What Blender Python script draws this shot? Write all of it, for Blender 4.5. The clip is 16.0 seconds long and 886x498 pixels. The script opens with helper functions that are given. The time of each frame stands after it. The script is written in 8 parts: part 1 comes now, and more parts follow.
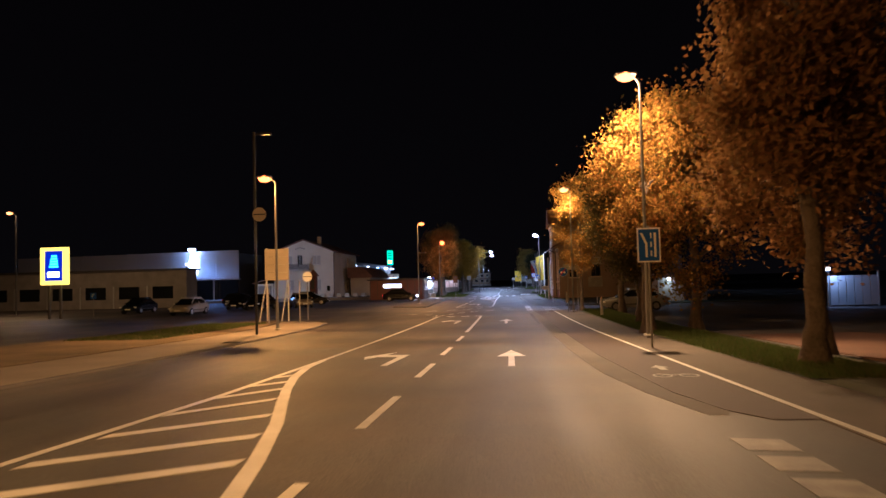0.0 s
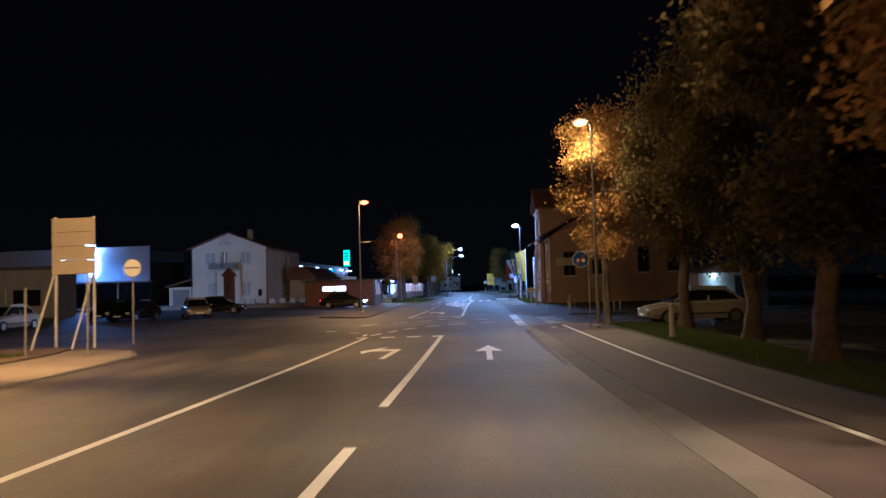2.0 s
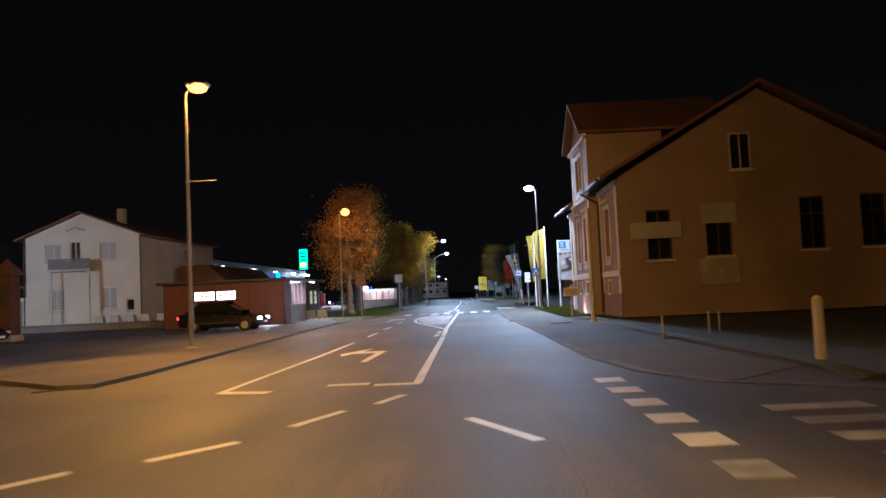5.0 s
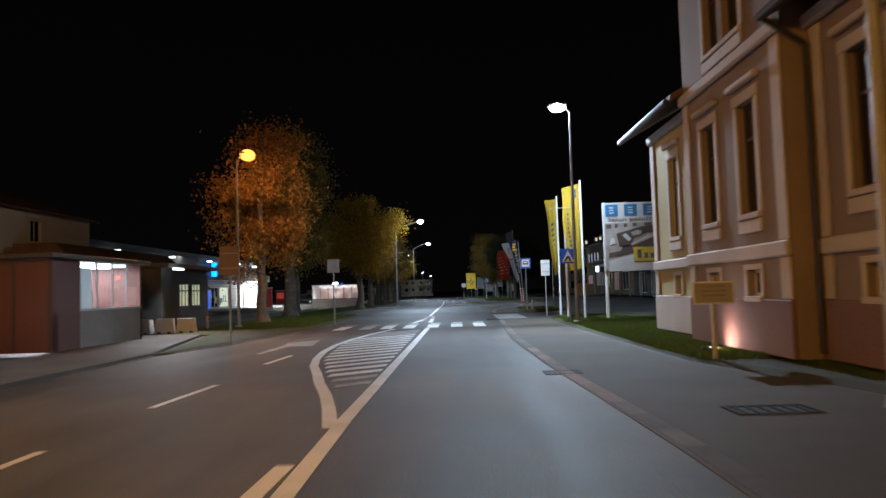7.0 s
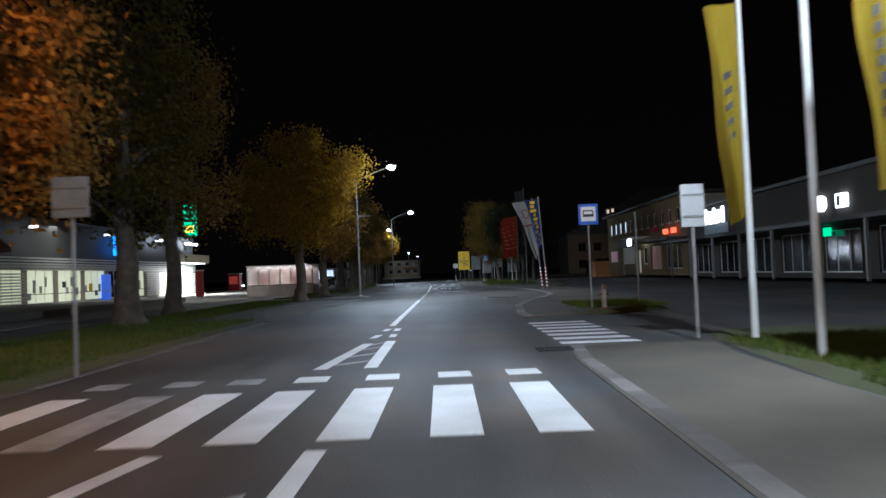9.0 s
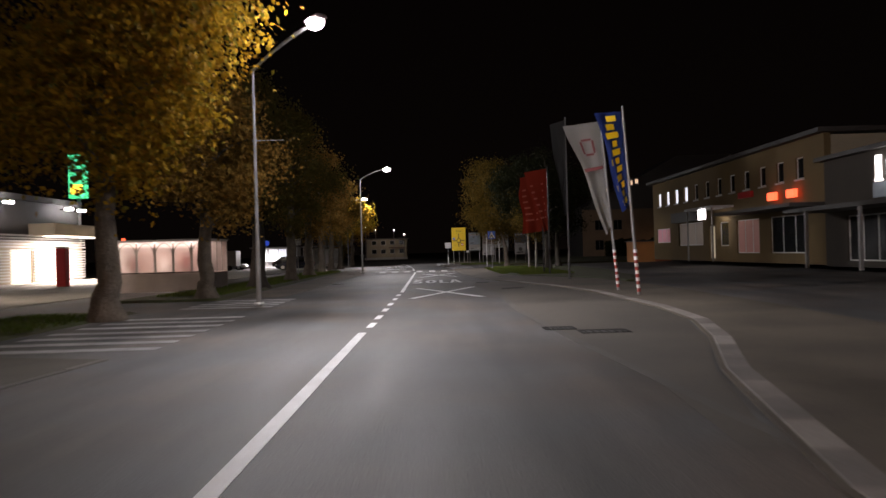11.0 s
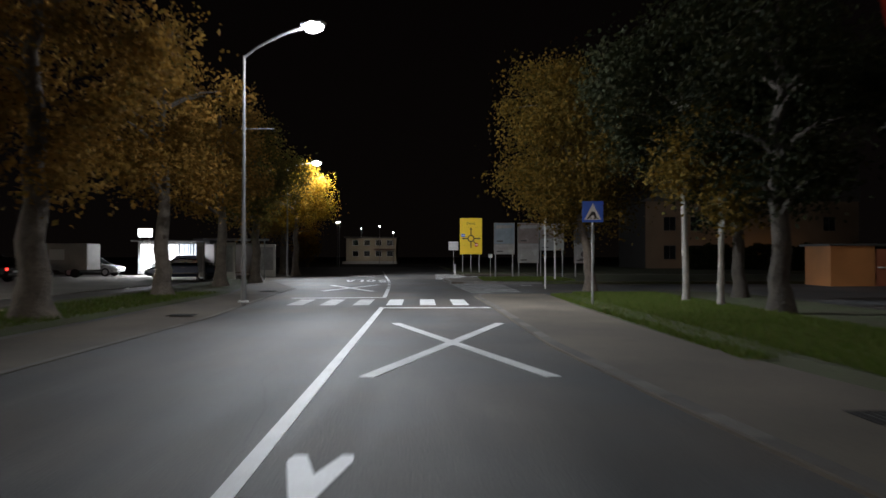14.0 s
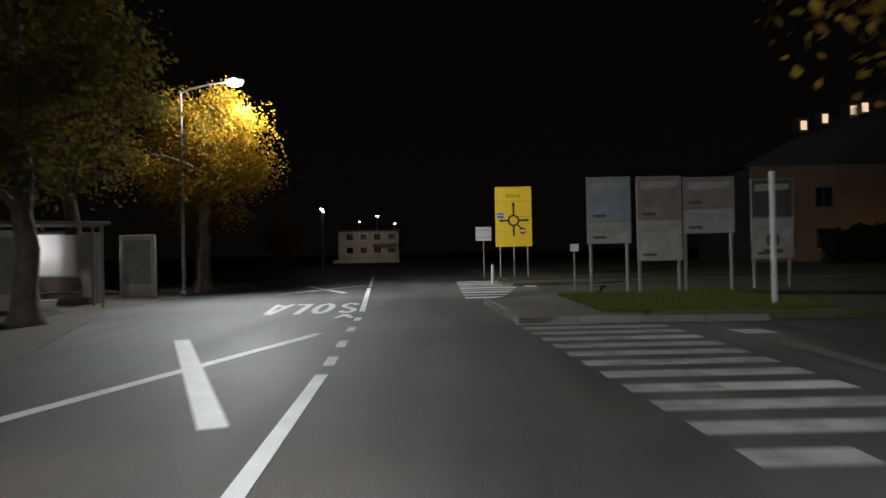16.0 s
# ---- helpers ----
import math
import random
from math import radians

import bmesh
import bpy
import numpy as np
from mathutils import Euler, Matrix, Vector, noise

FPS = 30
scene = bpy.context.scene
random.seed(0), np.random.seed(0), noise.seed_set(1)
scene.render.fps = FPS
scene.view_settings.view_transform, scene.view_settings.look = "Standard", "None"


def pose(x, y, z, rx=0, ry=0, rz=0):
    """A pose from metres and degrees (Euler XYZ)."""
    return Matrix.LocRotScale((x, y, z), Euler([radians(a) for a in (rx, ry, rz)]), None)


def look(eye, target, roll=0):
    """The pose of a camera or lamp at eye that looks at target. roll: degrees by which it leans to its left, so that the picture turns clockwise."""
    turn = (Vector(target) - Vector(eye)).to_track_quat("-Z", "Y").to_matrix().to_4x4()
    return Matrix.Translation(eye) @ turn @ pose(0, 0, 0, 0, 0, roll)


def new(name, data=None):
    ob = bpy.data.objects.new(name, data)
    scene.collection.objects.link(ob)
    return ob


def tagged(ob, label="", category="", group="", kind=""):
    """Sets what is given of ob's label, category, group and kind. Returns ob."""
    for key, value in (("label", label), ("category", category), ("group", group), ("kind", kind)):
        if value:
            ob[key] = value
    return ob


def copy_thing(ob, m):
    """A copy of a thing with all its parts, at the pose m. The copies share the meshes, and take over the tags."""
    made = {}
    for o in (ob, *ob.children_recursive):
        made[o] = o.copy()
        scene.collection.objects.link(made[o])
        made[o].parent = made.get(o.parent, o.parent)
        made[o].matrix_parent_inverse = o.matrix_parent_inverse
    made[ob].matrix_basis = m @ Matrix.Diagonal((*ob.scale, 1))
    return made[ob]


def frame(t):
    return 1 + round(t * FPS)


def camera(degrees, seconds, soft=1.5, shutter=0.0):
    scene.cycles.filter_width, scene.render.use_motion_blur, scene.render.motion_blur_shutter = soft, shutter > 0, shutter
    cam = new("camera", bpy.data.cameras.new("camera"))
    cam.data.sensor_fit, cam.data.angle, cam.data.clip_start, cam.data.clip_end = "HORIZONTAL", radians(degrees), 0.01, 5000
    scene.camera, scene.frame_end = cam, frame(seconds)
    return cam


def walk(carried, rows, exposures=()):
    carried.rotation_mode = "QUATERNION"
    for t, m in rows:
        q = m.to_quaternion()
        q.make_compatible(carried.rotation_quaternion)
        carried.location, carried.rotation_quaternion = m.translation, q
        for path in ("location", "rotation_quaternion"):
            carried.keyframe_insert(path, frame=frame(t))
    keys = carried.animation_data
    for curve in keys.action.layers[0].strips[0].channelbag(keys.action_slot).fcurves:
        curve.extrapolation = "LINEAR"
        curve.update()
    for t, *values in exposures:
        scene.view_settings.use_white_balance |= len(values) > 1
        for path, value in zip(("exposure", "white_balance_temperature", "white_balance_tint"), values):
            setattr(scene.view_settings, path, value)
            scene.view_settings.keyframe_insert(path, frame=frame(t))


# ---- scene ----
cam = camera(62.0, 16.0, 1.5, 0.35)
PATH = [
    (0, (1.839, 1.152, 2.326), (1.662, 3.141, 2.413), -1.5),
    (0.5, (1.724, 6.105, 2.202), (1.562, 8.097, 2.297), -1.4),
    (1, (1.607, 11.179, 2.060), (1.471, 13.173, 2.155), -1.4),
    (1.5, (1.484, 16.466, 1.962), (1.372, 18.461, 2.061), -1.4),
    (2, (1.406, 21.698, 1.868), (1.310, 23.694, 1.967), -1.7),
    (2.5, (1.303, 26.849, 1.729), (1.216, 28.844, 1.830), -1.7),
    (3, (1.249, 32.074, 1.621), (1.162, 34.069, 1.726), -1.7),
    (3.5, (1.162, 37.347, 1.528), (1.081, 39.343, 1.631), -1.6),
    (4, (1.121, 42.752, 1.462), (1.042, 44.749, 1.573), -1.8),
    (4.5, (1.119, 48.205, 1.438), (1.044, 50.200, 1.555), -2.2),
    (4.7, (1.145, 50.403, 1.441), (1.077, 52.398, 1.560), -2.6),
    (6.8, (1.494, 73.416, 1.394), (1.461, 75.413, 1.513), -2.0),
    (7, (1.506, 75.622, 1.397), (1.473, 77.619, 1.511), -1.8),
    (7.5, (1.506, 81.176, 1.421), (1.483, 83.173, 1.533), -2.3),
    (8, (1.445, 86.800, 1.405), (1.423, 88.797, 1.517), -2.3),
    (8.5, (1.411, 92.442, 1.395), (1.396, 94.440, 1.481), -2.3),
    (9, (1.441, 98.086, 1.357), (1.434, 100.085, 1.421), -2.3),
    (11.5, (1.496, 127.561, 1.548), (1.519, 129.561, 1.546), -1.4),
    (12, (1.461, 133.572, 1.523), (1.491, 135.572, 1.513), -1.3),
    (12.5, (1.438, 139.621, 1.470), (1.469, 141.621, 1.457), -1.3),
    (13, (1.353, 145.666, 1.465), (1.384, 147.666, 1.459), -0.8),
    (13.5, (1.293, 151.774, 1.471), (1.326, 153.773, 1.482), -0.3),
    (14, (1.214, 157.932, 1.458), (1.241, 159.932, 1.479), 0.0),
    (14.5, (1.012, 164.115, 1.459), (1.035, 166.115, 1.490), 0.0),
    (15, (0.848, 170.403, 1.491), (0.866, 172.403, 1.514), -0.7),
    (15.5, (0.734, 176.575, 1.486), (0.750, 178.575, 1.501), -1.1),
    (16, (0.643, 182.661, 1.453), (0.651, 184.661, 1.462), -1.2),
]
walk(cam, [(t, look(eye, target, roll)) for t, eye, target, roll in PATH], [(0, 0.95, 4750, 22), (1.0, 0.92, 4600, 22), (2.0, 0.88, 3900, 13), (2.5, 0.7, 3350, 8), (3.0, 0.65, 3300, 4), (3.5, 0.75, 3450, 5), (4.0, 1.6, 4950, 18), (4.5, 1.6, 5000, 14), (7, 0.75, 5500, 4), (7.5, 0.75, 5700, 6), (8.0, 0.38, 5550, 8), (8.5, 0.28, 5800, 8), (9, 0.55, 5600, 6), (11.5, 0.8, 7500, 24), (12.0, 1.25, 7200, 22), (12.5, 1.2, 7000, 20), (13.0, 1.05, 6500, 14), (13.5, 0.8, 6000, 8), (14.0, 0.9, 6600, 12), (14.5, 1.0, 6900, 18), (15.0, 1.12, 6900, 18), (15.5, 0.75, 7000, 18), (16, 0.9, 6900, 10)])

# ---- light and sky: a clear autumn night under street lamps ----
ORANGE, DEEP, COOL = (1.0, 0.51, 0.15), (1.0, 0.41, 0.06), (0.86, 0.93, 1.0)
world = bpy.data.worlds.new("night_sky")
scene.world = world
world.use_nodes = True
wn = world.node_tree
bg = wn.nodes["Background"]
wtc, wsep, wramp = wn.nodes.new("ShaderNodeTexCoord"), wn.nodes.new("ShaderNodeSeparateXYZ"), wn.nodes.new("ShaderNodeValToRGB")
wn.links.new(wtc.outputs["Generated"], wsep.inputs[0])
wn.links.new(wsep.outputs["Z"], wramp.inputs[0])
wn.links.new(wramp.outputs[0], bg.inputs[0])
wramp.color_ramp.elements[0].color = (0.0012, 0.0009, 0.0008, 1)
wramp.color_ramp.elements[1].position, wramp.color_ramp.elements[1].color = 0.5, (0.0006, 0.0004, 0.0004, 1)
bg.inputs[1].default_value = 1.0


def gz(y):
    """Height of the road: it falls gently over the first forty metres, then runs level."""
    return 0.02 * (38 - y) if y < -150 else 0.12 * math.log(1 + math.exp((38 - y) / 6))


def spot(name, place, target, energy, col, degrees=120, blend=0.6, radius=0.2):
    d = bpy.data.lights.new(name, "SPOT")
    d.energy, d.color, d.spot_size, d.spot_blend, d.shadow_soft_size = energy, col, radians(degrees), blend, radius
    ob = new(name, d)
    ob.matrix_world = look(place, target)
    return ob


def area(name, place, target, energy, col, w=0.5, h=0.5):
    d = bpy.data.lights.new(name, "AREA")
    d.shape, d.size, d.size_y, d.energy, d.color = "RECTANGLE", w, h, energy, col
    ob = new(name, d)
    ob.matrix_world = look(place, target)
    return ob


# pole x, pole y, pole height, head x, head y, head height over the road, colour, power
LAMPS = [
    (6.40, 26.3, 8.6, 6.00, 26.3, 8.85, ORANGE, 5200), (-9.47, 36.3, 7.3, -9.95, 36.3, 7.5, DEEP, 3900),
    (6.05, 51.2, 8.1, 5.72, 51.4, 8.3, (1.0, 0.53, 0.14), 2500), (-7.45, 76.4, 8.1, -7.10, 76.4, 8.3, DEEP, 2700),
    (-8.30, 108.7, 7.7, -7.95, 109.1, 7.95, (1.0, 0.40, 0.10), 850), (6.02, 103.5, 8.1, 5.62, 103.5, 8.28, COOL, 4100),
    (-4.00, 144.2, 7.3, -1.55, 140.9, 7.65, COOL, 2700), (-4.46, 180.1, 7.5, -2.30, 179.3, 8.15, COOL, 2600),
    (-9.30, 211.3, 7.9, -7.25, 211.3, 8.25, COOL, 3200), (-46.0, 69.0, 9.8, -46.6, 69.0, 10.1, ORANGE, 1500),
    (-9.40, -1.5, 7.3, -9.00, -1.5, 7.5, DEEP, 5200),
]
for px, py, ph, hx, hy, hh, lcol, power in LAMPS:
    head = Vector((hx, hy, gz(hy) + hh - 0.10))
    reach = 1.1 if hy > 205 else (1.5 if hy > 175 else 1.0) if lcol is COOL and hx < 0 else 0.25
    for way in (-1, 1):
        aim = head + Vector((-reach * (1 if hx > 0 else -1), 1.35 * way, -1.0))
        spot("street_light", head, aim, power, lcol, 124, 0.85)
    bowl = bpy.data.lights.new("lamp_bowl", "POINT")
    bowl.energy, bowl.color, bowl.shadow_soft_size = power * ((0.07 if hx > 0 else 0.26) if lcol is COOL else 0.06 if hy > 50 and hx > 0 else 0.14), lcol, 0.15
    new("lamp_bowl", bowl).location = head

# ---- materials ----
def nodes_of(name):
    m = bpy.data.materials.new(name)
    m.use_nodes = True
    t = m.node_tree
    return m, t, t.nodes["Principled BSDF"]


def surface(name, col, rough=0.7, metal=0.0, var=0.25, big=0.6, fine=30.0, bump=0.15, col2=None, island=False, spec=0.5, dist=0.01):
    """A surface with patches at two scales and fine relief; col2 is the colour of the worn or dirty places."""
    m, t, b = nodes_of(name)
    N, L = t.nodes, t.links
    tc = N.new("ShaderNodeTexCoord")
    n1, n2, n3 = N.new("ShaderNodeTexNoise"), N.new("ShaderNodeTexNoise"), N.new("ShaderNodeMath")
    for n, sc, de in ((n1, big, 5.0), (n2, fine, 3.0)):
        n.inputs["Scale"].default_value, n.inputs["Detail"].default_value = sc, de
        L.new(tc.outputs["Object"], n.inputs["Vector"])
    n3.operation = "MULTIPLY_ADD"
    n3.inputs[1].default_value = 0.65
    h = N.new("ShaderNodeMath")
    h.operation = "MULTIPLY"
    h.inputs[1].default_value = 0.35
    L.new(n2.outputs["Fac"], h.inputs[0])
    L.new(n1.outputs["Fac"], n3.inputs[0])
    L.new(h.outputs[0], n3.inputs[2])
    ramp = N.new("ShaderNodeValToRGB")
    dark = col2 or tuple(c * (1 - var) for c in col)
    light = tuple(min(1, c * (1 + var * 0.6)) for c in col)
    ramp.color_ramp.elements[0].position, ramp.color_ramp.elements[0].color = 0.33, (*dark, 1)
    ramp.color_ramp.elements[1].position, ramp.color_ramp.elements[1].color = 0.68, (*light, 1)
    L.new(n3.outputs[0], ramp.inputs[0])
    colour = ramp.outputs[0]
    if island:
        geo, hs, ma = N.new("ShaderNodeNewGeometry"), N.new("ShaderNodeHueSaturation"), N.new("ShaderNodeMapRange")
        L.new(geo.outputs["Random Per Island"], ma.inputs[0])
        ma.inputs["To Min"].default_value, ma.inputs["To Max"].default_value = 0.65, 1.25
        L.new(ma.outputs[0], hs.inputs["Value"])
        L.new(colour, hs.inputs["Color"])
        colour = hs.outputs[0]
    L.new(colour, b.inputs["Base Color"])
    rr = N.new("ShaderNodeMapRange")
    rr.inputs["To Min"].default_value, rr.inputs["To Max"].default_value = max(0.02, rough - 0.12), min(1, rough + 0.12)
    L.new(n1.outputs["Fac"], rr.inputs[0])
    L.new(rr.outputs[0], b.inputs["Roughness"])
    b.inputs["Metallic"].default_value, b.inputs["Specular IOR Level"].default_value = metal, spec
    if bump:
        bu = N.new("ShaderNodeBump")
        bu.inputs["Strength"].default_value, bu.inputs["Distance"].default_value = bump, dist
        L.new(n2.outputs["Fac"], bu.inputs["Height"])
        L.new(bu.outputs[0], b.inputs["Normal"])
    return m


def glow(name, col, strength):
    m, t, b = nodes_of(name)
    b.inputs["Base Color"].default_value = (*[min(0.8, c) for c in col], 1)
    b.inputs["Emission Color"].default_value, b.inputs["Emission Strength"].default_value = (*col, 1), strength
    return m


def glass(name, tint=(0.9, 0.95, 0.95), rough=0.02):
    m, t, b = nodes_of(name)
    b.inputs["Base Color"].default_value = (*tint, 1)
    b.inputs["Transmission Weight"].default_value, b.inputs["Roughness"].default_value, b.inputs["IOR"].default_value = 1.0, rough, 1.45
    return m


def leaf_material(name, cols, through_light=0.35):
    """Leaves: one of several colours to each leaf, some light passing through the blade."""
    m, t, b = nodes_of(name)
    N, L = t.nodes, t.links
    geo, ramp = N.new("ShaderNodeNewGeometry"), N.new("ShaderNodeValToRGB")
    L.new(geo.outputs["Random Per Island"], ramp.inputs[0])
    els = ramp.color_ramp.elements
    els[0].color, els[1].color = (*cols[0], 1), (*cols[-1], 1)
    for i, c in enumerate(cols[1:-1]):
        els.new((i + 1) / (len(cols) - 1)).color = (*c, 1)
    L.new(ramp.outputs[0], b.inputs["Base Color"])
    b.inputs["Roughness"].default_value = 0.85
    b.inputs["Specular IOR Level"].default_value = 0.15
    tr, mix = N.new("ShaderNodeBsdfTranslucent"), N.new("ShaderNodeMixShader")
    L.new(ramp.outputs[0], tr.inputs["Color"])
    mix.inputs[0].default_value = through_light
    L.new(b.outputs[0], mix.inputs[1])
    L.new(tr.outputs[0], mix.inputs[2])
    L.new(mix.outputs[0], N["Material Output"].inputs["Surface"])
    return m


def road_material():
    """Asphalt: fine grain, mended patches, oil in the middle of the lane, polished wheel tracks and hairline cracks."""
    m, t, b = nodes_of("asphalt")
    N, L = t.nodes, t.links
    tc = N.new("ShaderNodeTexCoord")
    mp = N.new("ShaderNodeMapping")
    mp.inputs["Scale"].default_value = (1.0, 0.12, 1.0)
    L.new(tc.outputs["Object"], mp.inputs[0])
    streak, grain, patch, crack = N.new("ShaderNodeTexNoise"), N.new("ShaderNodeTexNoise"), N.new("ShaderNodeTexNoise"), N.new("ShaderNodeTexVoronoi")
    streak.inputs["Scale"].default_value, streak.inputs["Detail"].default_value = 1.1, 4
    grain.inputs["Scale"].default_value, grain.inputs["Detail"].default_value = 55.0, 4
    patch.inputs["Scale"].default_value, patch.inputs["Detail"].default_value = 0.16, 6
    crack.feature = "DISTANCE_TO_EDGE"
    crack.inputs["Scale"].default_value = 0.13
    L.new(mp.outputs[0], streak.inputs["Vector"])
    wob = N.new("ShaderNodeVectorMath")
    wob.operation = "MULTIPLY_ADD"
    wob.inputs[1].default_value = (1.6, 1.6, 0)
    L.new(patch.outputs["Color"], wob.inputs[0])
    L.new(tc.outputs["Object"], wob.inputs[2])
    L.new(wob.outputs[0], crack.inputs["Vector"])
    for n in (grain, patch):
        L.new(tc.outputs["Object"], n.inputs["Vector"])
    mixes = []
    for src, lo, hi in ((streak.outputs["Fac"], 0.5, 1.5), (grain.outputs["Fac"], 0.4, 1.6), (patch.outputs["Fac"], 0.45, 1.6)):
        r = N.new("ShaderNodeMapRange")
        r.inputs["From Min"].default_value, r.inputs["From Max"].default_value = 0.3, 0.7
        r.inputs["To Min"].default_value, r.inputs["To Max"].default_value = lo, hi
        L.new(src, r.inputs[0])
        mixes.append(r.outputs[0])
    cr = N.new("ShaderNodeMapRange")
    cr.inputs["From Max"].default_value, cr.inputs["To Min"].default_value = 0.0016, 0.72
    L.new(crack.outputs["Distance"], cr.inputs[0])
    mixes.append(cr.outputs[0])
    val = mixes[0]
    for o in mixes[1:]:
        mu = N.new("ShaderNodeMath")
        mu.operation = "MULTIPLY"
        L.new(val, mu.inputs[0])
        L.new(o, mu.inputs[1])
        val = mu.outputs[0]
    cm = N.new("ShaderNodeVectorMath")
    cm.operation = "SCALE"
    tone, hue = N.new("ShaderNodeTexNoise"), N.new("ShaderNodeValToRGB")
    tone.inputs["Scale"].default_value, tone.inputs["Detail"].default_value = 0.35, 5
    L.new(tc.outputs["Object"], tone.inputs["Vector"])
    hue.color_ramp.elements[0].position, hue.color_ramp.elements[0].color = 0.38, (0.072, 0.059, 0.049, 1)
    hue.color_ramp.elements[1].position, hue.color_ramp.elements[1].color = 0.62, (0.058, 0.060, 0.061, 1)
    L.new(tone.outputs["Fac"], hue.inputs[0])
    L.new(hue.outputs[0], cm.inputs[0])
    L.new(val, cm.inputs["Scale"])
    L.new(cm.outputs[0], b.inputs["Base Color"])
    rr = N.new("ShaderNodeMapRange")
    rr.inputs["To Min"].default_value, rr.inputs["To Max"].default_value = 0.55, 0.85
    L.new(streak.outputs["Fac"], rr.inputs[0])
    L.new(rr.outputs[0], b.inputs["Roughness"])
    bu = N.new("ShaderNodeBump")
    bu.inputs["Strength"].default_value, bu.inputs["Distance"].default_value = 0.5, 0.006
    L.new(grain.outputs["Fac"], bu.inputs["Height"])
    L.new(bu.outputs[0], b.inputs["Normal"])
    return m


ASPHALT = road_material()
PAINT = surface("road_paint", (0.64, 0.65, 0.655), 0.55, var=0.35, big=1.3, fine=40, bump=0.3, col2=(0.50, 0.50, 0.49))
WORN = surface("worn_road_paint", (0.32, 0.32, 0.315), 0.6, var=0.5, big=2.5, fine=40, bump=0.3, col2=(0.12, 0.12, 0.12))
FADED_DIM = surface("faded_dim_road_paint", (0.46, 0.46, 0.455), 0.6, var=0.45, big=2.0, fine=40, bump=0.3, col2=(0.20, 0.20, 0.20))
BIKE = surface("red_asphalt", (0.060, 0.043, 0.038), 0.8, var=0.35, big=0.5, fine=60, bump=0.4)
PAVE = surface("grey_pavement_asphalt", (0.094, 0.079, 0.060), 0.85, var=0.5, big=0.45, fine=50, bump=0.4)
GUTTER = surface("gutter_concrete", (0.13, 0.122, 0.115), 0.85, var=0.4, big=0.7, fine=35, bump=0.3)
LOW_KERB = surface("low_worn_kerb_concrete", (0.125, 0.112, 0.098), 0.85, var=0.4, big=1.0, fine=35, bump=0.3, island=True)
BAY_KERB = surface("pale_broad_kerb_concrete", (0.24, 0.215, 0.195), 0.85, var=0.35, big=1.2, fine=35, bump=0.3, island=True)
FLUSH = surface("pale_worn_kerb_concrete", (0.145, 0.128, 0.118), 0.85, var=0.45, big=1.2, fine=35, bump=0.3, island=True)
KERB = surface("kerb_concrete", (0.17, 0.16, 0.15), 0.85, var=0.35, big=1.2, fine=35, bump=0.3, island=True)
GRASS = surface("grass_soil", (0.042, 0.058, 0.019), 0.95, var=0.5, big=0.5, fine=25, bump=0.8, col2=(0.05, 0.04, 0.02), dist=0.04)
WARM_PAVE = surface("brownish_grey_pavement_asphalt", (0.110, 0.090, 0.067), 0.85, var=0.5, big=0.45, fine=50, bump=0.4)
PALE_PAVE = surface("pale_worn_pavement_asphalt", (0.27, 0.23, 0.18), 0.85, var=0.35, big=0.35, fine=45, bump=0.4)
DRY = surface("dry_trodden_grass", (0.20, 0.15, 0.07), 0.95, var=0.45, big=0.5, fine=22, bump=0.8, col2=(0.11, 0.085, 0.04), dist=0.03)
SOIL = surface("dark_ground", (0.04, 0.036, 0.025), 0.95, var=0.5, big=0.2, fine=8, bump=0.6)
GRAVEL = surface("pale_gravel_yard", (0.24, 0.22, 0.19), 0.95, var=0.3, big=0.3, fine=45, bump=0.6)
STEEL = surface("galvanised_steel", (0.25, 0.245, 0.24), 0.6, 0.35, var=0.2, big=2, fine=25, bump=0.05)
ALU = surface("sign_back_aluminium", (0.52, 0.53, 0.54), 0.45, 0.6, var=0.12, big=2, fine=20, bump=0.03)
WHITEPOLE = surface("white_painted_pole", (0.52, 0.52, 0.50), 0.45, var=0.15, big=2, fine=20, bump=0.05)
IRON = surface("rough_cast_iron", (0.026, 0.025, 0.024), 0.9, 0.0, var=0.3, bump=0.2, spec=0.2)
DARK = surface("black_painted_metal", (0.02, 0.02, 0.02), 0.45, var=0.2, bump=0.05)
RUBBER = surface("tyre_rubber", (0.018, 0.018, 0.018), 0.8, bump=0.1)
BARK = surface("tree_bark", (0.125, 0.10, 0.078), 0.95, var=0.5, big=3, fine=14, bump=1.0, dist=0.04)
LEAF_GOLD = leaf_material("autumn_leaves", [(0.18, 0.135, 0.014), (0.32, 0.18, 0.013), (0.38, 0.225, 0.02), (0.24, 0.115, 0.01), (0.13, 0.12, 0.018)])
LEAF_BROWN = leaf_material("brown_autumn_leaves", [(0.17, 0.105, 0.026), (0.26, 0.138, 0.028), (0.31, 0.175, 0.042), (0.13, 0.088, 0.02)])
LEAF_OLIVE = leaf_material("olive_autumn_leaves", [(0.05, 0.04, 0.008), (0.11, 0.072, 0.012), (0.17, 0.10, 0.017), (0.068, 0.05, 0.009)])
# shaded copy of the brown leaves: the low light is in their colour
LEAF_SHADED = leaf_material("shaded_brown_leaves", [(0.075, 0.062, 0.014), (0.12, 0.082, 0.018), (0.10, 0.082, 0.018), (0.065, 0.062, 0.015)], 0.4)
# near-black green: the missing light on these crowns is put into the colour
LEAF_GREEN_UNLIT = leaf_material("unlit_green_leaves", [(0.008, 0.012, 0.004), (0.012, 0.016, 0.005), (0.022, 0.021, 0.006), (0.010, 0.013, 0.004)], 0.2)
